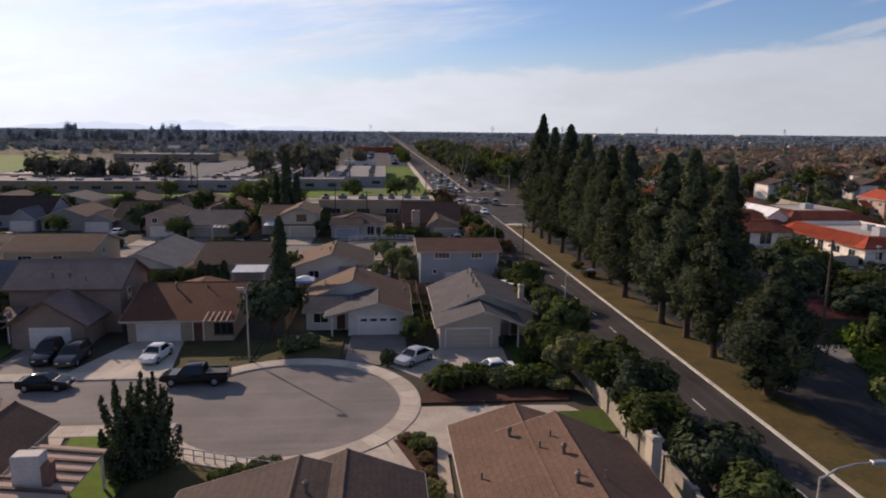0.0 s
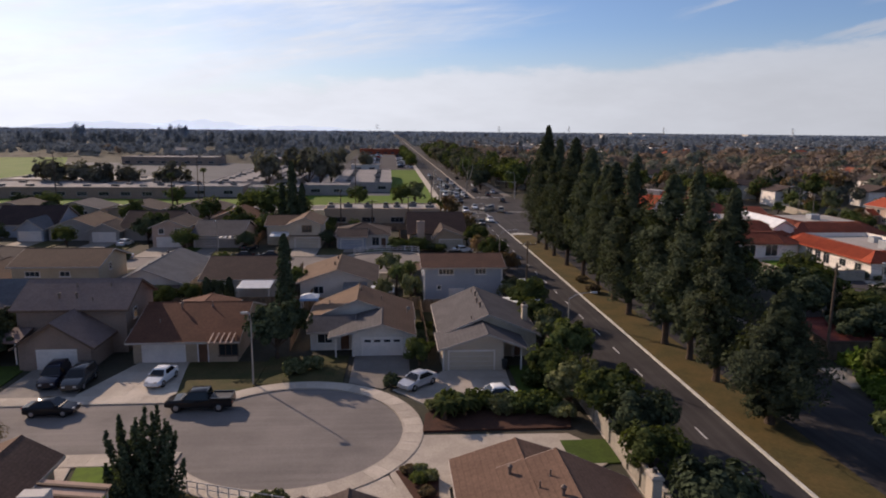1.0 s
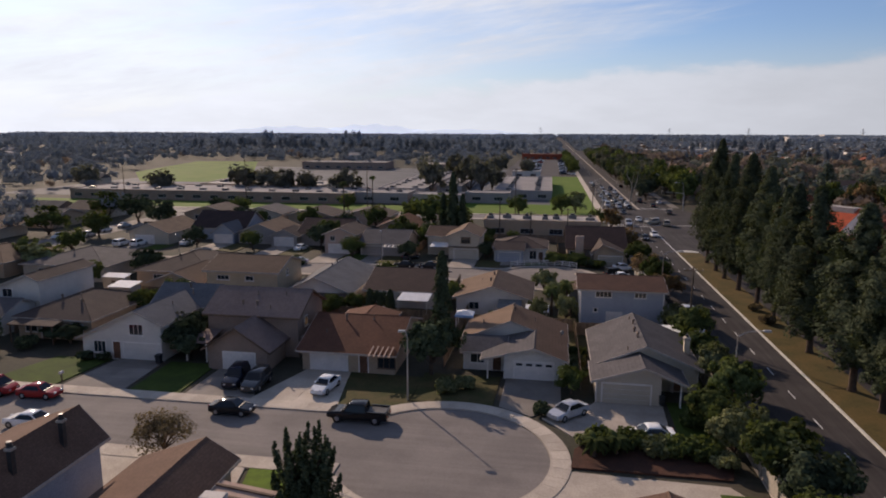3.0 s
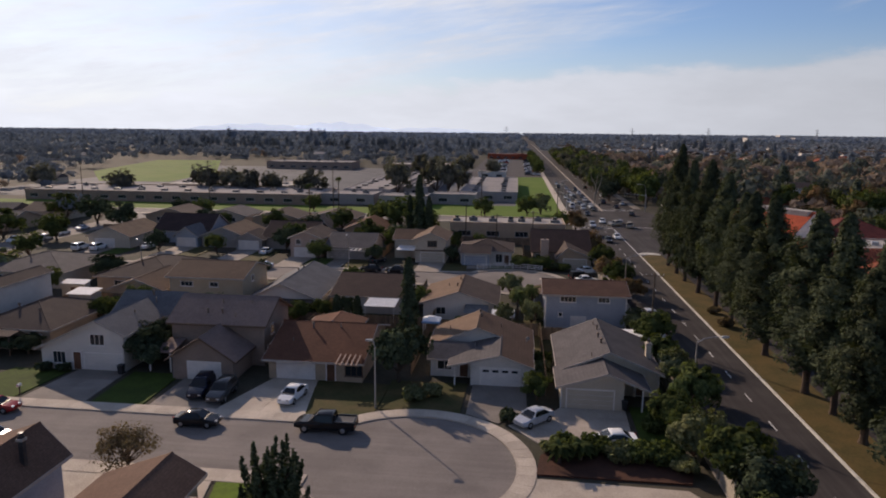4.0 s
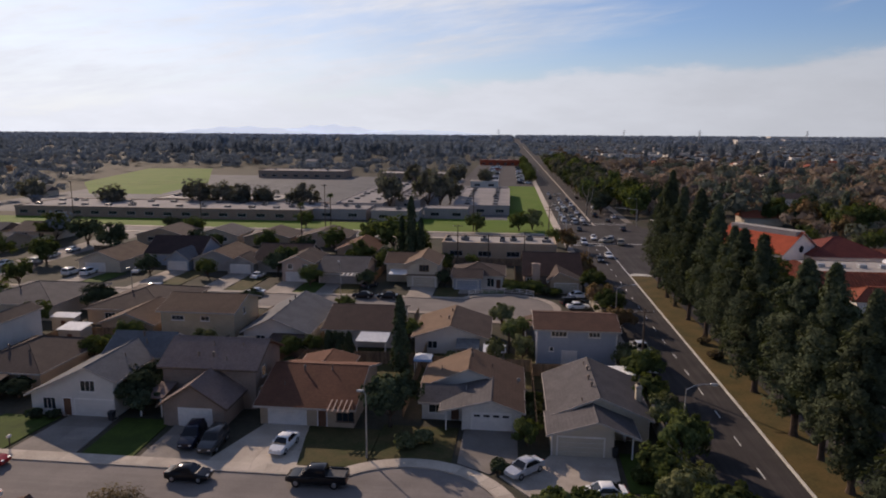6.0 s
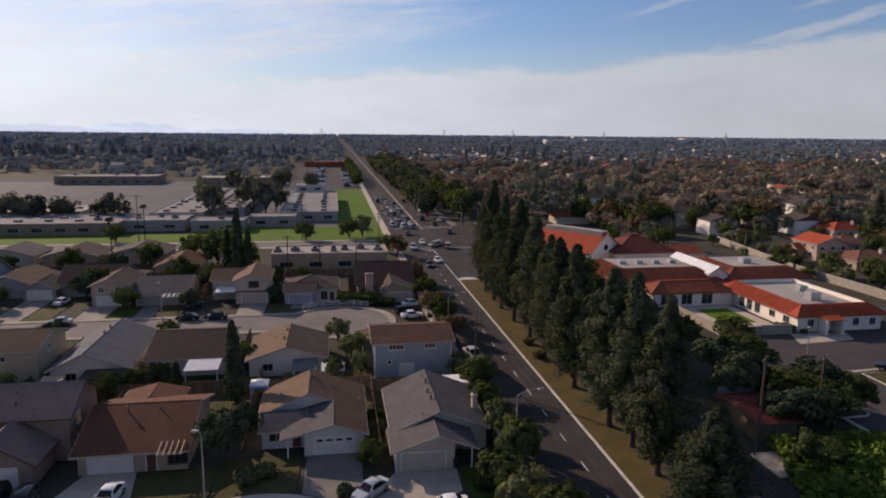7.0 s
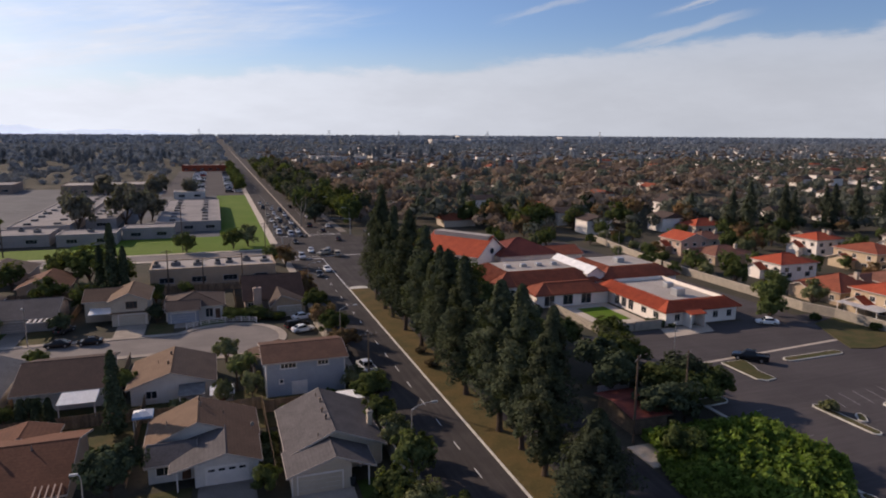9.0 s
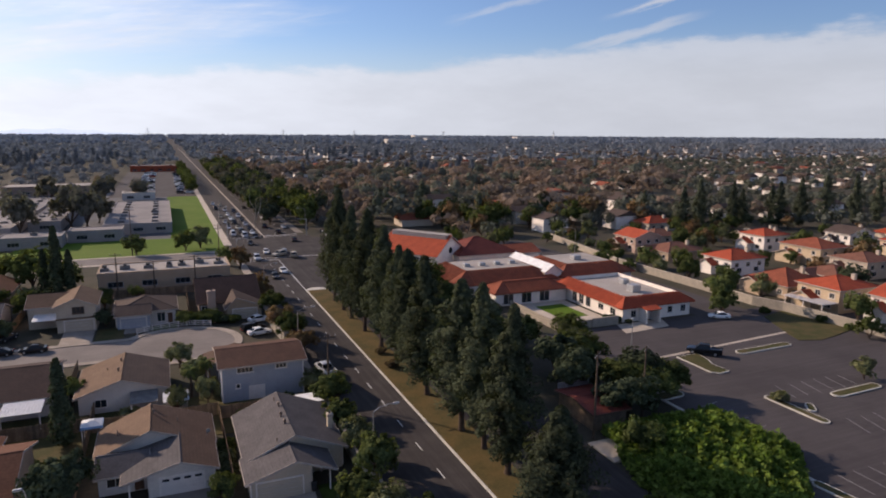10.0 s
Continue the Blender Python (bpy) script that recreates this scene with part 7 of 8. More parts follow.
for k in range(18):
    x, y = tr.uniform(-55, 15), tr.choice((86.5, 88.3, 90.6, 92.4)) + tr.uniform(-0.6, 0.6)
    if all(abs(x - q) > 2.6 for q in (-10.7, -1.8, -18.5, -38, -52)):
        mt = tr.choice(("oak_leaf", "olive_leaf", "cypress_leaf"))
        s = tr.uniform(0.8, 1.5)
        plant("shrub_a" + mt, lambda: shrub(2, 1.0, 1.0), mt, "shrub", "leafy shrub in a back yard", "shrub", x, y, s, s * tr.uniform(1.0, 1.6), tr.uniform(0, 360), "shrubs", z=0.06)

# ---- vehicles ----
CARS = {}


def ring_pts(x, hw, z0, z1, e):
    """A rounded cross-section of a car at station x."""
    return [(x, -hw + e, z0), (x, hw - e, z0), (x, hw, z0 + e), (x, hw * 1.0, (z0 + z1) / 2), (x, hw * 0.96, z1 - e), (x, hw * 0.86, z1), (x, -hw * 0.86, z1), (x, -hw * 0.96, z1 - e), (x, -hw, (z0 + z1) / 2), (x, -hw, z0 + e)]


def loft(stations):
    mb = MB()
    n = 10
    v = [p for s in stations for p in ring_pts(*s)]
    f = [(i * n + k, i * n + (k + 1) % n, (i + 1) * n + (k + 1) % n, (i + 1) * n + k) for i in range(len(stations) - 1) for k in range(n)]
    f += [tuple(range(n)), tuple((len(stations) - 1) * n + k for k in range(n - 1, -1, -1))]
    return mb.add(v, f)


SHAPES = {
    # body stations (x, half width, z0, z1, edge), greenhouse (x0 base, x0 top, x1 top, x1 base, z base, z top), wheel x, wheel radius
    "sedan": ([(-2.35, 0.62, 0.42, 0.72, 0.1), (-2.25, 0.82, 0.26, 0.92, 0.1), (-1.4, 0.9, 0.2, 1.0, 0.1), (0.7, 0.9, 0.2, 0.96, 0.1), (1.8, 0.88, 0.22, 0.82, 0.1), (2.3, 0.75, 0.3, 0.66, 0.1)], (-1.75, -0.95, 0.35, 1.05, 0.95, 1.43), (-1.4, 1.42), 0.33),
    "suv": ([(-2.3, 0.75, 0.45, 0.95, 0.1), (-2.2, 0.9, 0.3, 1.12, 0.1), (0.8, 0.94, 0.28, 1.12, 0.1), (1.9, 0.92, 0.3, 1.0, 0.1), (2.35, 0.8, 0.36, 0.85, 0.1)], (-2.2, -2.0, 0.3, 1.05, 1.08, 1.74), (-1.4, 1.45), 0.38),
    "van": ([(-2.5, 0.85, 0.4, 1.0, 0.1), (-2.4, 0.96, 0.28, 1.15, 0.1), (1.2, 0.96, 0.28, 1.12, 0.1), (2.1, 0.92, 0.3, 1.02, 0.1), (2.5, 0.8, 0.36, 0.85, 0.1)], (-2.4, -2.2, 0.9, 1.75, 1.1, 1.85), (-1.5, 1.6), 0.36),
    "pickup": ([(-2.85, 0.85, 0.5, 1.0, 0.08), (-2.8, 0.95, 0.42, 1.1, 0.08), (-0.6, 0.96, 0.38, 1.12, 0.08), (1.3, 0.96, 0.38, 1.1, 0.1), (2.4, 0.94, 0.4, 1.04, 0.1), (2.85, 0.85, 0.45, 0.85, 0.1)], (-0.95, -0.78, 0.75, 1.45, 1.08, 1.80), (-1.75, 1.85), 0.4),
}


for k, (sx, sy, sz) in (("sedan", (0.91, 0.95, 0.98)),):
    st, gh, wx, wr = SHAPES[k]
    SHAPES[k] = ([(a * sx, b * sy, c * sz, d * sz, e) for a, b, c, d, e in st], tuple(v * sx for v in gh[:4]) + tuple(v * sz for v in gh[4:]), tuple(v * sx for v in wx), wr)


def car(kind, colour, x, y, rz, label="", z=0.03, group="cars"):
    lab = label or "%s %s on the asphalt road" % (colour, "pickup truck" if kind == "pickup" else kind)
    if (kind, colour) in CARS:
        return tagged(copy_thing(CARS[(kind, colour)], pose(x, y, z, 0, 0, rz)), lab, "car", group)
    body, gh, wx, wr = SHAPES[kind]
    t = thing("car" if kind != "pickup" else "pickup_truck", lab, "car", (x, y, z), rz, group)
    part("body", loft(body), "car_" + colour, t, smooth=True)
    a0, a1, b1, b0, zb, zt = gh
    w0, w1 = body[2][1] * 0.93, body[2][1] * 0.72
    cab = [Vector(p) for p in ((a0, -w0, zb - 0.05), (b0, -w0, zb - 0.05), (b0, w0, zb - 0.05), (a0, w0, zb - 0.05), (a1, -w1, zt - 0.05), (b1, -w1, zt - 0.05), (b1, w1, zt - 0.05), (a1, w1, zt - 0.05))]
    up = [Vector(p) for p in ((a1 + 0.14, -w1 + 0.12, zt + 0.02), (b1 - 0.14, -w1 + 0.12, zt + 0.02), (b1 - 0.14, w1 - 0.12, zt + 0.02), (a1 + 0.14, w1 - 0.12, zt + 0.02))]
    part("cab", MB().add(cab + up, [(0, 1, 5, 4), (1, 2, 6, 5), (2, 3, 7, 6), (3, 0, 4, 7), (4, 5, 9, 8), (5, 6, 10, 9), (6, 7, 11, 10), (7, 4, 8, 11), (8, 9, 10, 11)]), "car_" + colour, t, smooth=True)
    mid = sum(cab, Vector()) / 8
    for nm, q in (("windscreen", (1, 2, 6, 5)), ("rear_window", (3, 0, 4, 7)), ("side_window", (0, 1, 5, 4)), ("side_window", (2, 3, 7, 6))):
        c = sum((cab[i] for i in q), Vector()) / 4
        n = (cab[q[1]] - cab[q[0]]).cross(cab[q[3]] - cab[q[0]]).normalized() * 0.014
        n = n if n.dot(c - mid) > 0 else -n
        vs = [c + Vector(((cab[i] - c).x * 0.86, (cab[i] - c).y * 0.88, (cab[i] - c).z * 0.8)) for i in q]
        part(nm, MB().add([tuple(v + n) for v in vs] + [tuple(v - n) for v in vs], [(0, 1, 2, 3), (7, 6, 5, 4), (0, 4, 5, 1), (1, 5, 6, 2), (2, 6, 7, 3), (3, 7, 4, 0)]), "car_glass", t)
    if kind == "pickup":
        part("bed", MB().box(-2.7, -0.78, 1.06, -1.05, 0.78, 1.135), "metal_dark", t)
        part("bed_rail", MB().box(-2.78, -0.93, 1.1, -1.0, -0.8, 1.24).box(-2.78, 0.8, 1.1, -1.0, 0.93, 1.24).box(-2.8, -0.8, 1.1, -2.72, 0.8, 1.24), "car_" + colour, t)
    for i, (px, s) in enumerate(((wx[0], -1), (wx[0], 1), (wx[1], -1), (wx[1], 1))):
        hw = body[2][1]
        w = part("wheel", MB().tube([(px, s * (hw - 0.2), wr), (px, s * (hw + 0.01), wr)], [wr, wr], 14), "rubber", t)
        part("rim", MB().tube([(px, s * (hw + 0.0), wr), (px, s * (hw + 0.025), wr)], [wr * 0.62, wr * 0.5], 10), "rim", w)
    fx, rx, hw = body[-1][0], body[0][0], body[-1][1]
    for s in (-1, 1):
        part("headlight", MB().box(fx - 0.12, s * hw * 0.62 - 0.14, 0.6, fx + 0.012, s * hw * 0.62 + 0.14, 0.74), "lamp_clear", t)
        part("tail_light", MB().box(rx - 0.012, s * hw * 0.7 - 0.12, 0.7, rx + 0.1, s * hw * 0.7 + 0.12, 0.86), "lamp_red", t)
        part("mirror", MB().slab(b0 - 0.35, s * (w0 + 0.02) - 0.09, zb, b0 - 0.2, s * (w0 + 0.02) + 0.09, zb + 0.14, 0.02), "car_" + colour, t)
    part("windscreen_cowl", MB().box(b0 - 0.02, -w0 * 0.9, zb - 0.06, b0 + 0.12, w0 * 0.9, zb + 0.01), "metal_dark", t)
    CARS[(kind, colour)] = t
    return t


car("sedan", "black", -29.3, 56.6, 0, "black sedan parked at the far kerb")
car("pickup", "black", -17.0, 57.1, 180, "black pickup truck parked at the kerb")
car("sedan", "white", -22.4, 63.4, -98, "white sedan parked on the pale driveway", 0.13)
car("suv", "navy", -32.4, 63.7, -82, "dark blue suv parked on the driveway", 0.13)
car("suv", "grey", -29.8, 63.0, -88, "dark grey suv parked on the driveway", 0.13)
car("sedan", "silver", 2.2, 61.0, 225, "silver sedan parked across the driveway", 0.13)
car("sedan", "white", 9.1, 57.2, 187, "white sedan parked behind shrubs", 0.13)
car("sedan", "red", -50.2, 57.0, 2, "red sedan parked at the far kerb")
car("van", "red", -55.6, 57.0, 0, "dark red van parked at the far kerb")
car("sedan", "white", -46.2, 50.9, 180, "white sedan parked at the near kerb")
car("sedan", "black", -28.0, 126.1, 180, "black sedan parked on the second street")
car("sedan", "black", -23.0, 126.1, 180, "black sedan parked on the second street")
car("sedan", "white", -55.0, 141.0, 80, "white sedan parked on a driveway", 0.03)
car("sedan", "silver", -50.0, 126.0, 184, "silver sedan parked on the second street")
car("sedan", "grey", -28.6, 135.2, 60, "grey sedan parked on a driveway")
car("suv", "black", 12.6, 125.0, 20, "black suv parked at the street's end")
car("sedan", "white", 14.4, 131.2, 15, "white suv parked at the street's end")
car("sedan", "white", 13.4, 122.6, 12, "white sedan parked at the street's end")
car("pickup", "silver", 20.2, 98.6, 96, "silver pickup truck parked on the avenue")
car("sedan", "white", 20.0, 91.4, 92, "white sedan parked on the avenue")
car("sedan", "grey", 20.2, 121.0, 92, "grey sedan parked on the avenue")
car("pickup", "black", 82.0, 83.6, 132, "black pickup truck in the parking lot")
car("sedan", "white", 101.4, 99.6, 150, "white sedan in the parking lot")
cr = random.Random(9)
for x, ys in ((20.6, (246, 262, 279, 297, 330, 352)), (23.9, (224, 240, 251, 262, 276, 290, 305, 322, 345)), (27.4, (238, 247, 258, 271, 284, 298, 316))):
    for y in ys:
        car(cr.choice(("sedan", "sedan", "suv", "van")), cr.choice(("white", "silver", "black", "grey", "black", "silver", "tan", "navy")), x + cr.uniform(-0.2, 0.2), y + cr.uniform(-1, 1), 270, "", 0.03, "traffic")
for x, y, rz, k, c in ((26.6, 176, 270, "sedan", "white"), (23.6, 170, 270, "sedan", "grey"), (29.4, 200, 215, "suv", "tan"), (31.6, 205, 80, "sedan", "silver"), (33.2, 197, 82, "van", "tan"), (26.4, 206, 268, "sedan", "white"),
                       (36.4, 246, 90, "sedan", "black"), (40.2, 258, 90, "sedan", "silver"), (33.6, 262, 90, "suv", "grey"), (36.6, 290, 90, "sedan", "white"), (22.4, 196, 270, "suv", "silver"), (38.6, 226, 85, "sedan", "grey"), (33.4, 330, 90, "sedan", "black")):
    car(k, c, x, y, rz, "", 0.035, "traffic")
for k in range(26):
    for x in (-14, -9, 8, 13):
        if cr.random() < 0.66:
            car(cr.choice(("sedan", "suv", "van")), cr.choice(("white", "silver", "black", "grey", "red", "blue", "white")), x + cr.uniform(-0.4, 0.4), 422 + k * 8 + cr.uniform(-1, 1), cr.choice((0, 180)), "parked car in the school car park", 0.045, "school car park")
for x, y, rz in ((-116.0, 158, 90), (-114.8, 150, 90), (-119.8, 146, 270), (-116, 166, 90), (-98, 139, 90), (-94, 139.5, 90), (-84, 143, 90), (-70, 126, 0), (-90, 118.6, 180), (-75, 50.2, 180), (-88, 57, 0), (-115.4, 120, 90)):
    car(cr.choice(("sedan", "suv")), cr.choice(("white", "silver", "white", "grey")), x, y, rz, "parked car on a residential street")


# ---- poles, lamps, wires ----
def utility_pole(x, y, H, arms=1, rz=0.0, label="tall wooden utility pole with cross-arm"):
    t = thing("utility_pole", label, "pole", (x, y, 0), rz, "utility poles")
    part("pole", MB().tube([(0, 0, 0), (0, 0, H * 0.5), (0, 0, H)], [0.17, 0.14, 0.1], 8), "wood_pole", t)
    for k in range(arms):
        z = H - 0.5 - 0.9 * k
        a = part("cross_arm", MB().box(-1.2, -0.06, z - 0.06, 1.2, 0.06, z + 0.06), "wood_pole", t)
        for px in (-1.1, -0.4, 0.4, 1.1):
            part("insulator", MB().tube([(px, 0, z + 0.06), (px, 0, z + 0.24)], [0.05, 0.03], 6), "metal_grey", a)
    return t


def wire(p, q, sag, n=10):
    p, q = Vector(p), Vector(q)
    t = thing("overhead_wire", "thin overhead cable sagging between poles", "cable", group="wires")
    part("cable", MB().tube([tuple(p.lerp(q, i / n) - Vector((0, 0, sag * 4 * (i / n) * (1 - i / n)))) for i in range(n + 1)], [0.011] * (n + 1), 4), "metal_dark", t)


def street_lamp(x, y, H, rz, arm=2.4, material="concrete_old", label="street lamp with curved arm on a concrete pole"):
    t = thing("street_lamp", label, "street lamp", (x, y, 0.0), rz, "street lamps")
    part("pole", MB().tube([(0, 0, 0), (0, 0, H * 0.5), (0, 0, H)], [0.1, 0.08, 0.055], 9), material, t)
    part("arm", MB().tube([(0, 0, H - 0.1), (arm * 0.3, 0, H + 0.35), (arm * 0.65, 0, H + 0.55), (arm, 0, H + 0.6)], [0.05, 0.045, 0.04, 0.035], 7), "metal_grey", t)
    hd = part("lamp_head", MB().slab(arm - 0.1, -0.14, H + 0.52, arm + 0.6, 0.14, H + 0.68, 0.04), "metal_grey", t)
    part("lens", MB().box(arm + 0.1, -0.1, H + 0.47, arm + 0.5, 0.1, H + 0.518), "lamp_clear", hd)
    return t


street_lamp(-13.5, 62.3, 6.6, 180, 0.3, "concrete_old", "short-armed street lamp on a pale concrete pole")
for y in (25.7, 66.4, 110.0, 150.0, 189.0):
    street_lamp(18.2, y, 7.2, 0)
for x, y in ((-33.0, 128.0), (-70, 116.6), (-62, 60.4)):
    street_lamp(x, y, 6.4, 270, 0.7, "concrete_old", "short-armed street lamp on a concrete pole")
for x, y in ((46.4, 246), (46.4, 290), (17, 260), (112.5, 168), (120, 186)):
    street_lamp(x, y, 8.4, 180 if x > 20 else 0)
for x, y, H, a in ((-103.8, 216, 16.6, 1), (-60.6, 216, 15, 1), (-11.1, 216, 15, 2), (-12.4, 166.5, 9.4, 1), (12.2, 197.6, 11, 2), (4.4, 166.4, 8, 1), (-4.6, 166.4, 7, 1), (-150, 216, 15, 1), (18.4, 88.6, 9.5, 1)):
    utility_pole(x, y, H, a)
EP = ((45.6, 98, 11.0), (45.6, 64.2, 11.2), (55.0, 66.7, 10.0), (60.6, 38, 10.0))
for x, y, H in EP:
    utility_pole(x, y, H, 1, 40, "wooden utility pole rising from the trees")
for (a, b, ha), (c, d, hb) in ((EP[0], EP[2]), (EP[2], EP[3]), (EP[1], EP[2])):
    for k in (-1.0, 0.0, 1.0):
        wire((a + k * 0.8, b + k * 0.6, ha - 0.25), (c + k * 0.8, d + k * 0.6, hb - 0.25), 0.8)
for (a, ha), (c, hc) in (((-150, 15), (-103.8, 16.6)), ((-103.8, 16.6), (-60.6, 15)), ((-60.6, 15), (-11.1, 15))):
    for k in (-1, 1):
        wire((a, 216 + k * 0.05, ha - 0.3 - 0.3 * (k + 1)), (c, 216 + k * 0.05, hc - 0.3 - 0.3 * (k + 1)), 1.2)
# signal masts at the crossing
for x, y, rz in ((17.4, 200, 0), (45, 237, 180), (43.4, 199, 90), (18.0, 238, 270)):
    t = thing("traffic_signal", "grey traffic signal mast with dark heads", "traffic signal", (x, y, 0.05), rz, "traffic signals")
    part("mast", MB().tube([(0, 0, 0), (0, 0, 6.2)], [0.14, 0.1], 8).tube([(0, 0, 5.8), (7.5, 0, 6.4)], [0.08, 0.05], 7), "metal_grey", t)
    for k in (3.6, 7.2):
        part("signal_head", MB().slab(k - 0.18, -0.2, 5.6, k + 0.18, 0.2, 6.6, 0.04), "metal_dark", t)
# far lattice pylons
for x, y in ((1350, 2150), (1050, 2500), (640, 2350), (430, 2600), (-40, 2400)):
    t = thing("power_pylon", "steel lattice power pylon far away", "pylon", (x, y, 0), 0, "pylons")
    mb = MB()
    for sx in (-1, 1):
        for sy in (-1, 1):
            mb.tube([(sx * 4, sy * 4, 0), (sx * 1.2, sy * 1.2, 28), (0, 0, 42)], [0.5, 0.4, 0.3], 4)
    part("frame", mb, "metal_grey", t)
    for z, w in ((27, 9), (33, 7), (38, 5)):
        part("cross_arm", MB().box(-w, -0.5, z, w, 0.5, z + 0.8), "metal_grey", t)


# ---- fences, walls, sheds, clutter ----
def board_fence(x0, y0, x1, y1, H=1.8, label="weathered wooden board fence between gardens"):
    L = math.hypot(x1 - x0, y1 - y0)
    t = thing("board_fence", label, "fence", (x0, y0, 0.0), math.degrees(math.atan2(y1 - y0, x1 - x0)), "garden fences")
    n = max(3, int(L / 0.3))
    mb = MB()
    r = random.Random(int(x0 * 7 + y0))
    for k in range(n):
        a = L * k / n
        mb.box(a + 0.01, -0.012 - 0.01 * (k % 2), 0.05, a + L / n - 0.01, 0.012 + 0.01 * (k % 2), H + r.uniform(-0.06, 0.04))
    tagged(part("boarding", mb, "wood_fence", t), kind="stuff")
    for k in range(int(L / 2.6) + 1):
        part("post", MB().box(2.6 * k - 0.05, 0.024, 0, 2.6 * k + 0.05, 0.12, H + 0.05), "wood_fence", t)
    return t


def block_fence(x0, y0, x1, y1, H=1.8, label="cream block garden wall with cap"):
    L = math.hypot(x1 - x0, y1 - y0)
    t = thing("block_fence", label, "wall", (x0, y0, 0.02), math.degrees(math.atan2(y1 - y0, x1 - x0)), "block walls")
    part("wall_run", MB().box(0, -0.1, 0, L, 0.1, H), "block_wall", t)
    part("cap", MB().box(-0.03, -0.14, H + 0.002, L + 0.03, 0.14, H + 0.09), "concrete_old", t)
    for k in range(int(L / 4) + 1):
        part("pilaster", MB().box(4 * k - 0.22, -0.22, 0, 4 * k + 0.22, 0.22, H + 0.2), "block_wall", t)


block_fence(16.9, 18, 16.9, 44.2)
block_fence(16.9, 44.4, 16.9, 57)
block_fence(16.9, 68, 16.9, 112)
block_fence(16.8, 113, 16.1, 127.5, 1.7, "white-painted block wall by the turning bulb")
for q in ((3.7, 68, 3.7, 89), (-11.4, 72, -11.4, 95), (-28.0, 84, -28.0, 95), (-41.8, 83, -41.8, 95), (-56, 82, -56, 95), (-56, 89.5, -11.6, 89.5), (-11.2, 88.6, 3.5, 88.6), (3.9, 87.2, 16.5, 87.2), (-15.2, 96, -15.2, 114), (3.4, 96, 3.4, 108),
          (-28.1, 97, -28.1, 112), (-41, 97, -41, 112), (-70, 96, -57, 96), (2.0, 140, 2.0, 160), (-12.5, 140, -12.5, 160), (-28.5, 140, -28.5, 160), (-41.4, 140, -41.4, 160), (-50, 161.5, 14, 161.5), (-110, 166, -50, 166), (-69, 75, -69, 100), (-27.8, 60.6, -27.8, 60.7)):
    if math.hypot(q[2] - q[0], q[3] - q[1]) > 1:
        board_fence(*q)
# white rail fence at the second turning bulb
t = thing("rail_fence", "white three-rail fence curving round the bulb", "fence")
pts = [(-0.3 + 10.95 * math.cos(radians(a)), 121.9 + 10.95 * math.sin(radians(a))) for a in range(130, 50, -8)]
for x, y in pts:
    part("post", MB().box(x - 0.06, y - 0.06, 0, x + 0.06, y + 0.06, 1.25), "trim_white", t)
for (a, b), (c, d) in zip(pts, pts[1:]):
    for z in (0.4, 0.75, 1.1):
        part("rail", MB().tube([(a, b, z), (c, d, z)], [0.06, 0.06], 4), "trim_white", t)
# white railing by the near lawn
t = thing("rail_fence", "low white picket railing along the near pavement", "fence")
for k in range(12):
    x, y = -15.6 + 0.75 * k, 43.6 - 0.27 * k
    part("post", MB().box(x - 0.04, y - 0.04, 0.1, x + 0.04, y + 0.04, 0.95), "trim_white", t)
part("rail", MB().tube([(-15.6, 43.6, 0.9), (-7.35, 40.63, 0.9)], [0.04, 0.04], 4), "trim_white", t)
part("rail", MB().tube([(-15.6, 43.6, 0.5), (-7.35, 40.63, 0.5)], [0.035, 0.035], 4), "trim_white", t)
# sheds and canopies in back yards
t = thing("garden_canopy", "blue and white garden canopy on posts", "canopy", (-10.7, 84.9, 0.05))
for sx in (-1.0, 1.0):
    for sy in (-1.0, 1.0):
        part("leg", MB().box(sx - 0.05, sy - 0.05, 0, sx + 0.05, sy + 0.05, 2.9), "trim_white", t)
part("cover", MB().add([(-1.15, -1.15, 2.9), (1.15, -1.15, 2.9), (1.15, 1.15, 2.9), (-1.15, 1.15, 2.9), (-0.3, -0.3, 3.3), (0.3, -0.3, 3.3), (0.3, 0.3, 3.3), (-0.3, 0.3, 3.3)],
                       [(0, 1, 5, 4), (1, 2, 6, 5), (2, 3, 7, 6), (3, 0, 4, 7), (4, 5, 6, 7), (3, 2, 1, 0)]), "sheet_white", t)
part("valance", MB().box(-1.17, -1.18, 2.6, 1.17, -1.153, 2.9).box(1.153, -1.15, 2.6, 1.18, 1.15, 2.9), "canvas_blue", t)
for x, y, w, d, H, m in ((-1.4, 91.6, 2.8, 2.2, 2.2, "sheet_white"), (-38, 91.5, 2.4, 2.0, 2.1, "wall_tan"), (-65.8, 93.6, 3.6, 2.8, 2.6, "sheet_white"), (-71.5, 99.6, 4.0, 1.5, 2.5, "sheet_white"), (-52, 87.6, 2.4, 2.2, 2.2, "wall_grey")):
    t = thing("garden_shed", "small pale garden shed in a back yard", "shed", (x, y, 0.05 if y < 93 else 0.0), 0, "sheds")
    part("wall", MB().box(-w / 2, -d / 2, 0, w / 2, d / 2, H - 0.2), "wall_cream", t)
    part("roof", MB().along([(-d / 2 - 0.2, H - 0.22), (d / 2 + 0.2, H + 0.12), (d / 2 + 0.2, H + 0.2), (-d / 2 - 0.2, H - 0.14)], -w / 2 - 0.2, w / 2 + 0.2, "x"), m, t)
    part("door", MB().box(-0.4, -d / 2 - 0.03, 0.05, 0.4, -d / 2 - 0.003, 1.75), "door_brown", t)
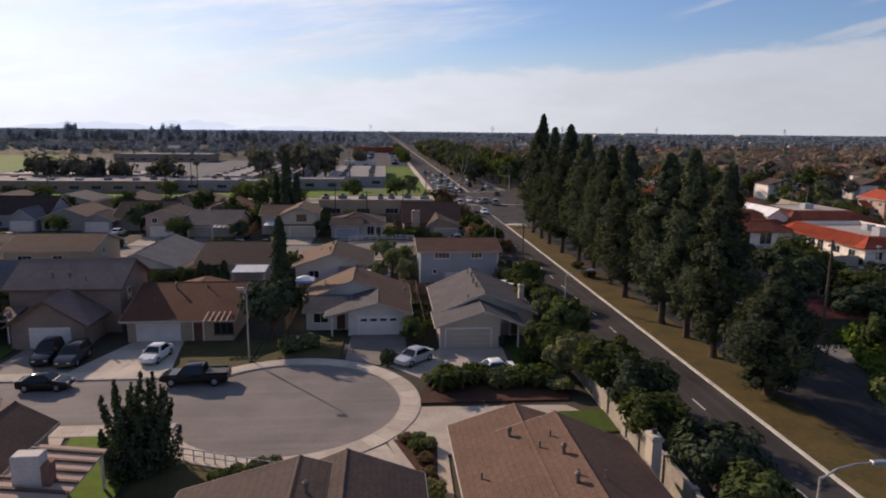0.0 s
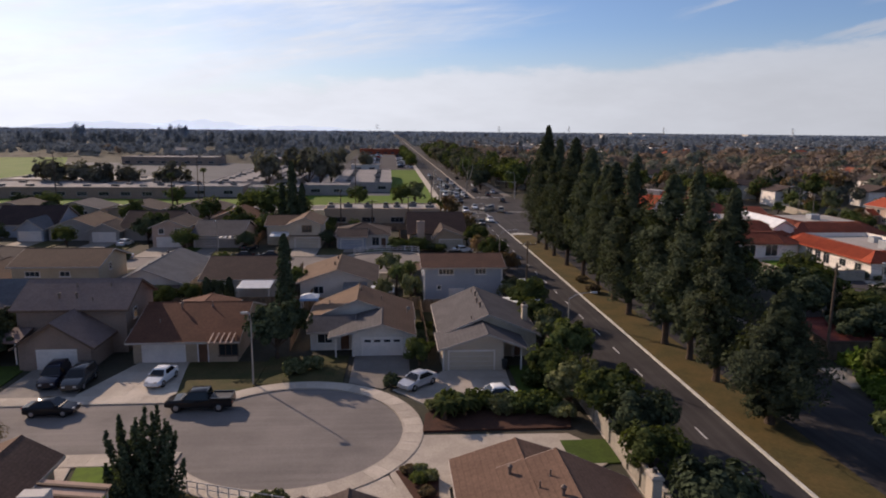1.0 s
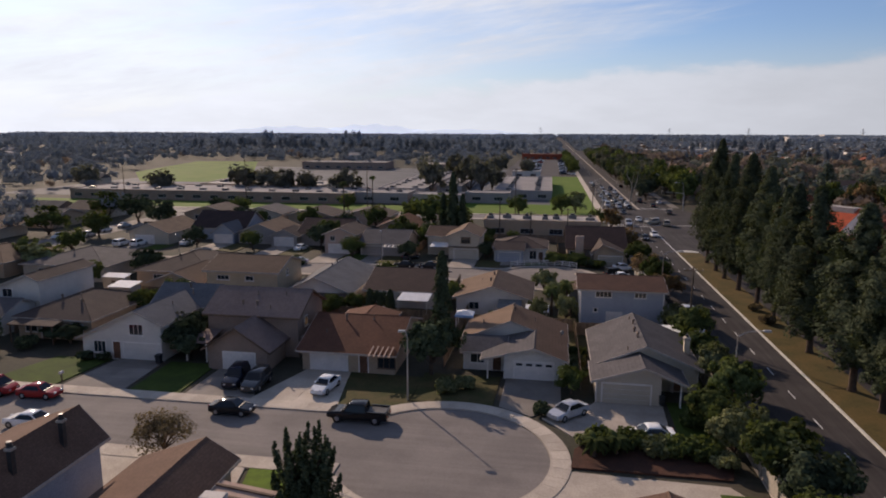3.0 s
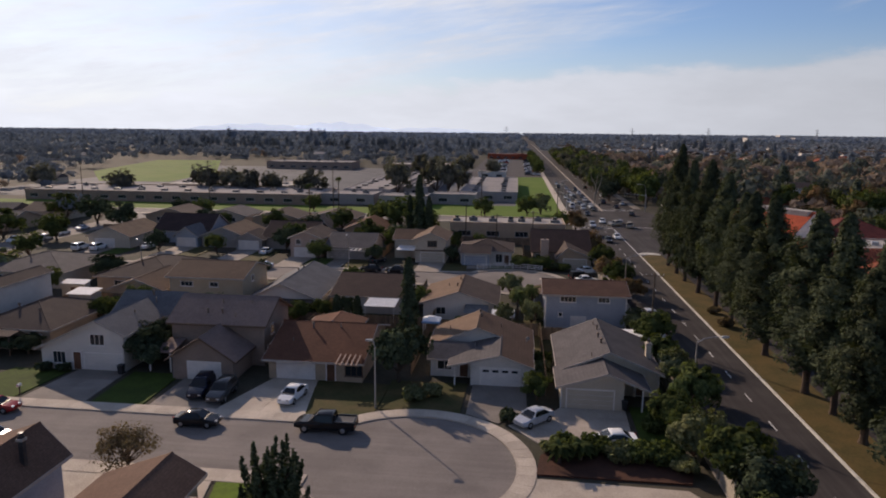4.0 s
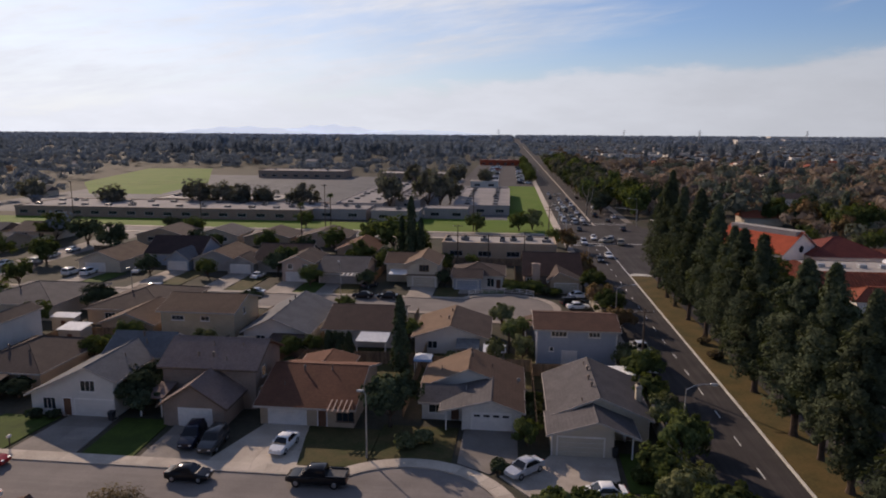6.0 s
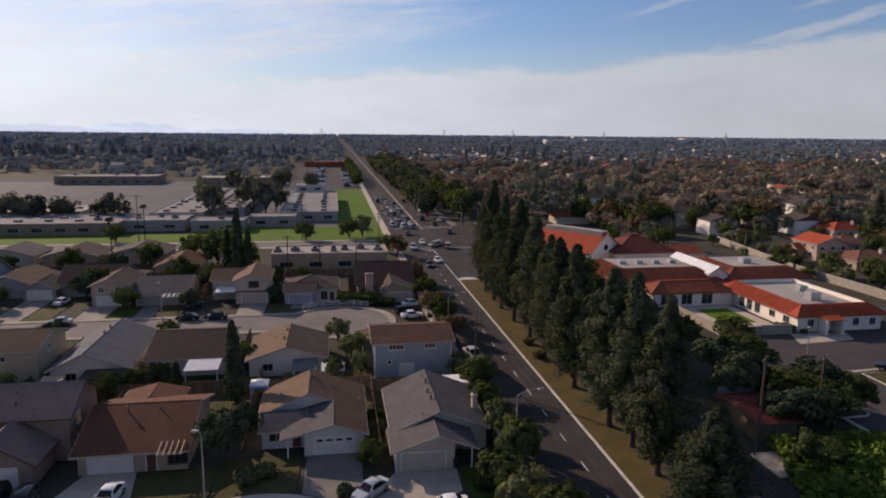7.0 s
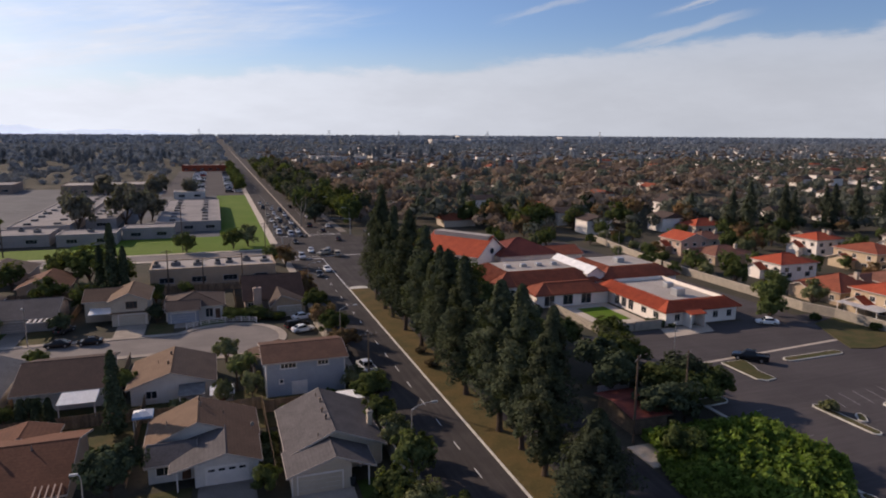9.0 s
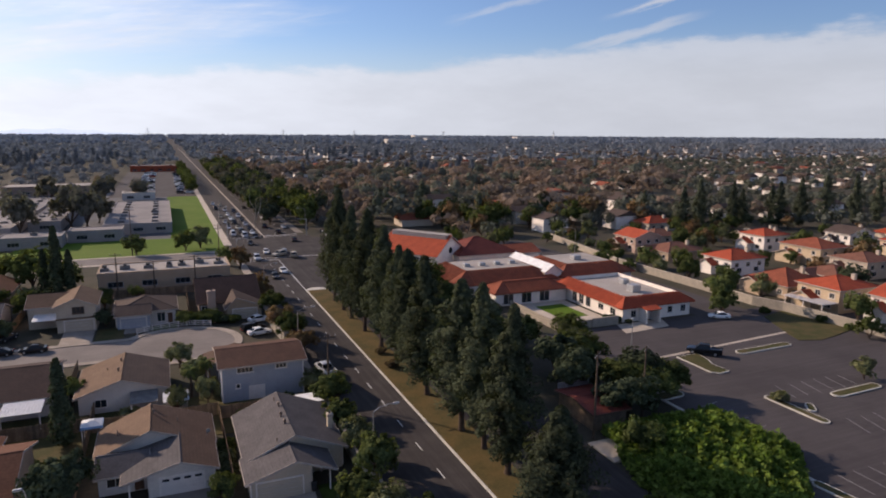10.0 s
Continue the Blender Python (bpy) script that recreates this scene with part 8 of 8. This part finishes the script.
for x, y in ((11.3, 65.2), (2.6, 69.2), (-43.8, 67.6)):
    t = thing("wheeled_bin", "dark wheeled refuse bin by the house", "bin", (x, y, 0.12), 0, "bins")
    part("body", MB().add([(-0.24, -0.26, 0.08), (0.24, -0.26, 0.08), (0.24, 0.26, 0.08), (-0.24, 0.26, 0.08), (-0.3, -0.34, 1.0), (0.3, -0.34, 1.0), (0.3, 0.34, 1.0), (-0.3, 0.34, 1.0)],
                          [(0, 1, 5, 4), (1, 2, 6, 5), (2, 3, 7, 6), (3, 0, 4, 7), (4, 5, 6, 7), (3, 2, 1, 0)]), "metal_dark", t)
    part("lid", MB().slab(-0.32, -0.36, 1.003, 0.32, 0.38, 1.1, 0.03), "metal_dark", t)
    for s in (-1, 1):
        part("wheel", MB().tube([(s * 0.2, 0.3, 0.1), (s * 0.27, 0.3, 0.1)], [0.1, 0.1], 10), "rubber", t)
for x, y in ((-50.6, 60.6), (16.2, 66.6)):
    t = thing("mailbox", "small white kerbside mailbox on a post", "mailbox", (x, y, 0.1), 0, "mailboxes")
    part("post", MB().box(-0.05, -0.05, 0, 0.05, 0.05, 1.0), "wood_pole", t)
    part("box", MB().slab(-0.12, -0.25, 1.0, 0.12, 0.25, 1.26, 0.06), "trim_white", t)
# lot lamps and small lot furniture
for x, y in ((70.5, 88.5),):
    t = thing("lot_lamp", "slim grey parking lot lamp post", "lamp", (x, y, 0.0), 0, "lot lamps")
    part("pole", MB().tube([(0, 0, 0), (0, 0, 6)], [0.08, 0.06], 8), "metal_grey", t)
    part("head", MB().slab(-0.3, -0.2, 6.0, 0.3, 0.2, 6.18, 0.04), "metal_grey", t)

# ---- paving pieces ----
def quad_slab(parent, q, z0, z1, gap, material, name="slab"):
    """One paving slab over the quad q, drawn in by gap at each side."""
    cx, cy = sum(p[0] for p in q) / 4, sum(p[1] for p in q) / 4
    r = []
    for x, y in q:
        d = Vector((cx - x, cy - y))
        d = d.normalized() * min(gap * 1.5, d.length * 0.3)
        r.append((x + d.x, y + d.y))
    part(name, MB().prism(r, z0, z1), material, parent)


def split(q, nu, nv):
    """The quad q cut into nu by nv smaller quads."""
    a, b, c, d = (Vector(p) for p in q)
    at = lambda u, v: tuple(a.lerp(b, u).lerp(d.lerp(c, u), v))
    return [[at(i / nu, j / nv), at((i + 1) / nu, j / nv), at((i + 1) / nu, (j + 1) / nv), at(i / nu, (j + 1) / nv)] for i in range(nu) for j in range(nv)]


def pave(name, q, nu, nv, z, material="concrete"):
    for s in split(q, nu, nv):
        quad_slab(bpy.data.objects[name], s, z - 0.02, z + 0.014, 0.018, material)


a0, a1, n = -146, 134, 32
for k in range(n):
    u, v = radians(a0 + (a1 - a0) * k / n), radians(a0 + (a1 - a0) * (k + 1) / n)
    r0, r1 = BR + 0.18, BR + 1.68
    quad_slab(bpy.data.objects["pavement_bulb"], [(BX + r * math.cos(w), BY + r * math.sin(w)) for r, w in ((r0, u), (r1, u), (r1, v), (r0, v))], 0.115, 0.15, 0.018, "concrete")
pave("pavement_south_far", rect(-60, 58.4, -15.4, 59.95), 30, 1, 0.13)
pave("pavement_south_near", rect(-44, 46.95, -16.4, 48.6), 18, 1, 0.13)
pave("pavement_avenue_west", rect(ROAD_W - 1.85, 24, ROAD_W - 0.3, 120), 1, 60, 0.13, "concrete_old")
pave("driveway_red_house", [(-26.4, 69), (-21.4, 69), (-20.0, 60), (-29.2, 60)], 2, 3, 0.10)
pave("driveway_brown_house", [(-36.2, 67.4), (-30.6, 67.4), (-28.9, 60), (-36.2, 60)], 2, 3, 0.10, "concrete_dark")
pave("driveway_gable_house", [(-49.4, 68.6), (-43.6, 68.6), (-43.0, 60), (-50.2, 60)], 2, 3, 0.10, "concrete_dark")
pave("driveway_left_near", [(-33, 46.9), (-27.5, 46.9), (-27.2, 40), (-31.2, 40)], 2, 3, 0.10)
pave("driveway_patio_near", [(-27, 46.9), (-23.4, 46.9), (-22, 40), (-26, 40)], 2, 3, 0.095)
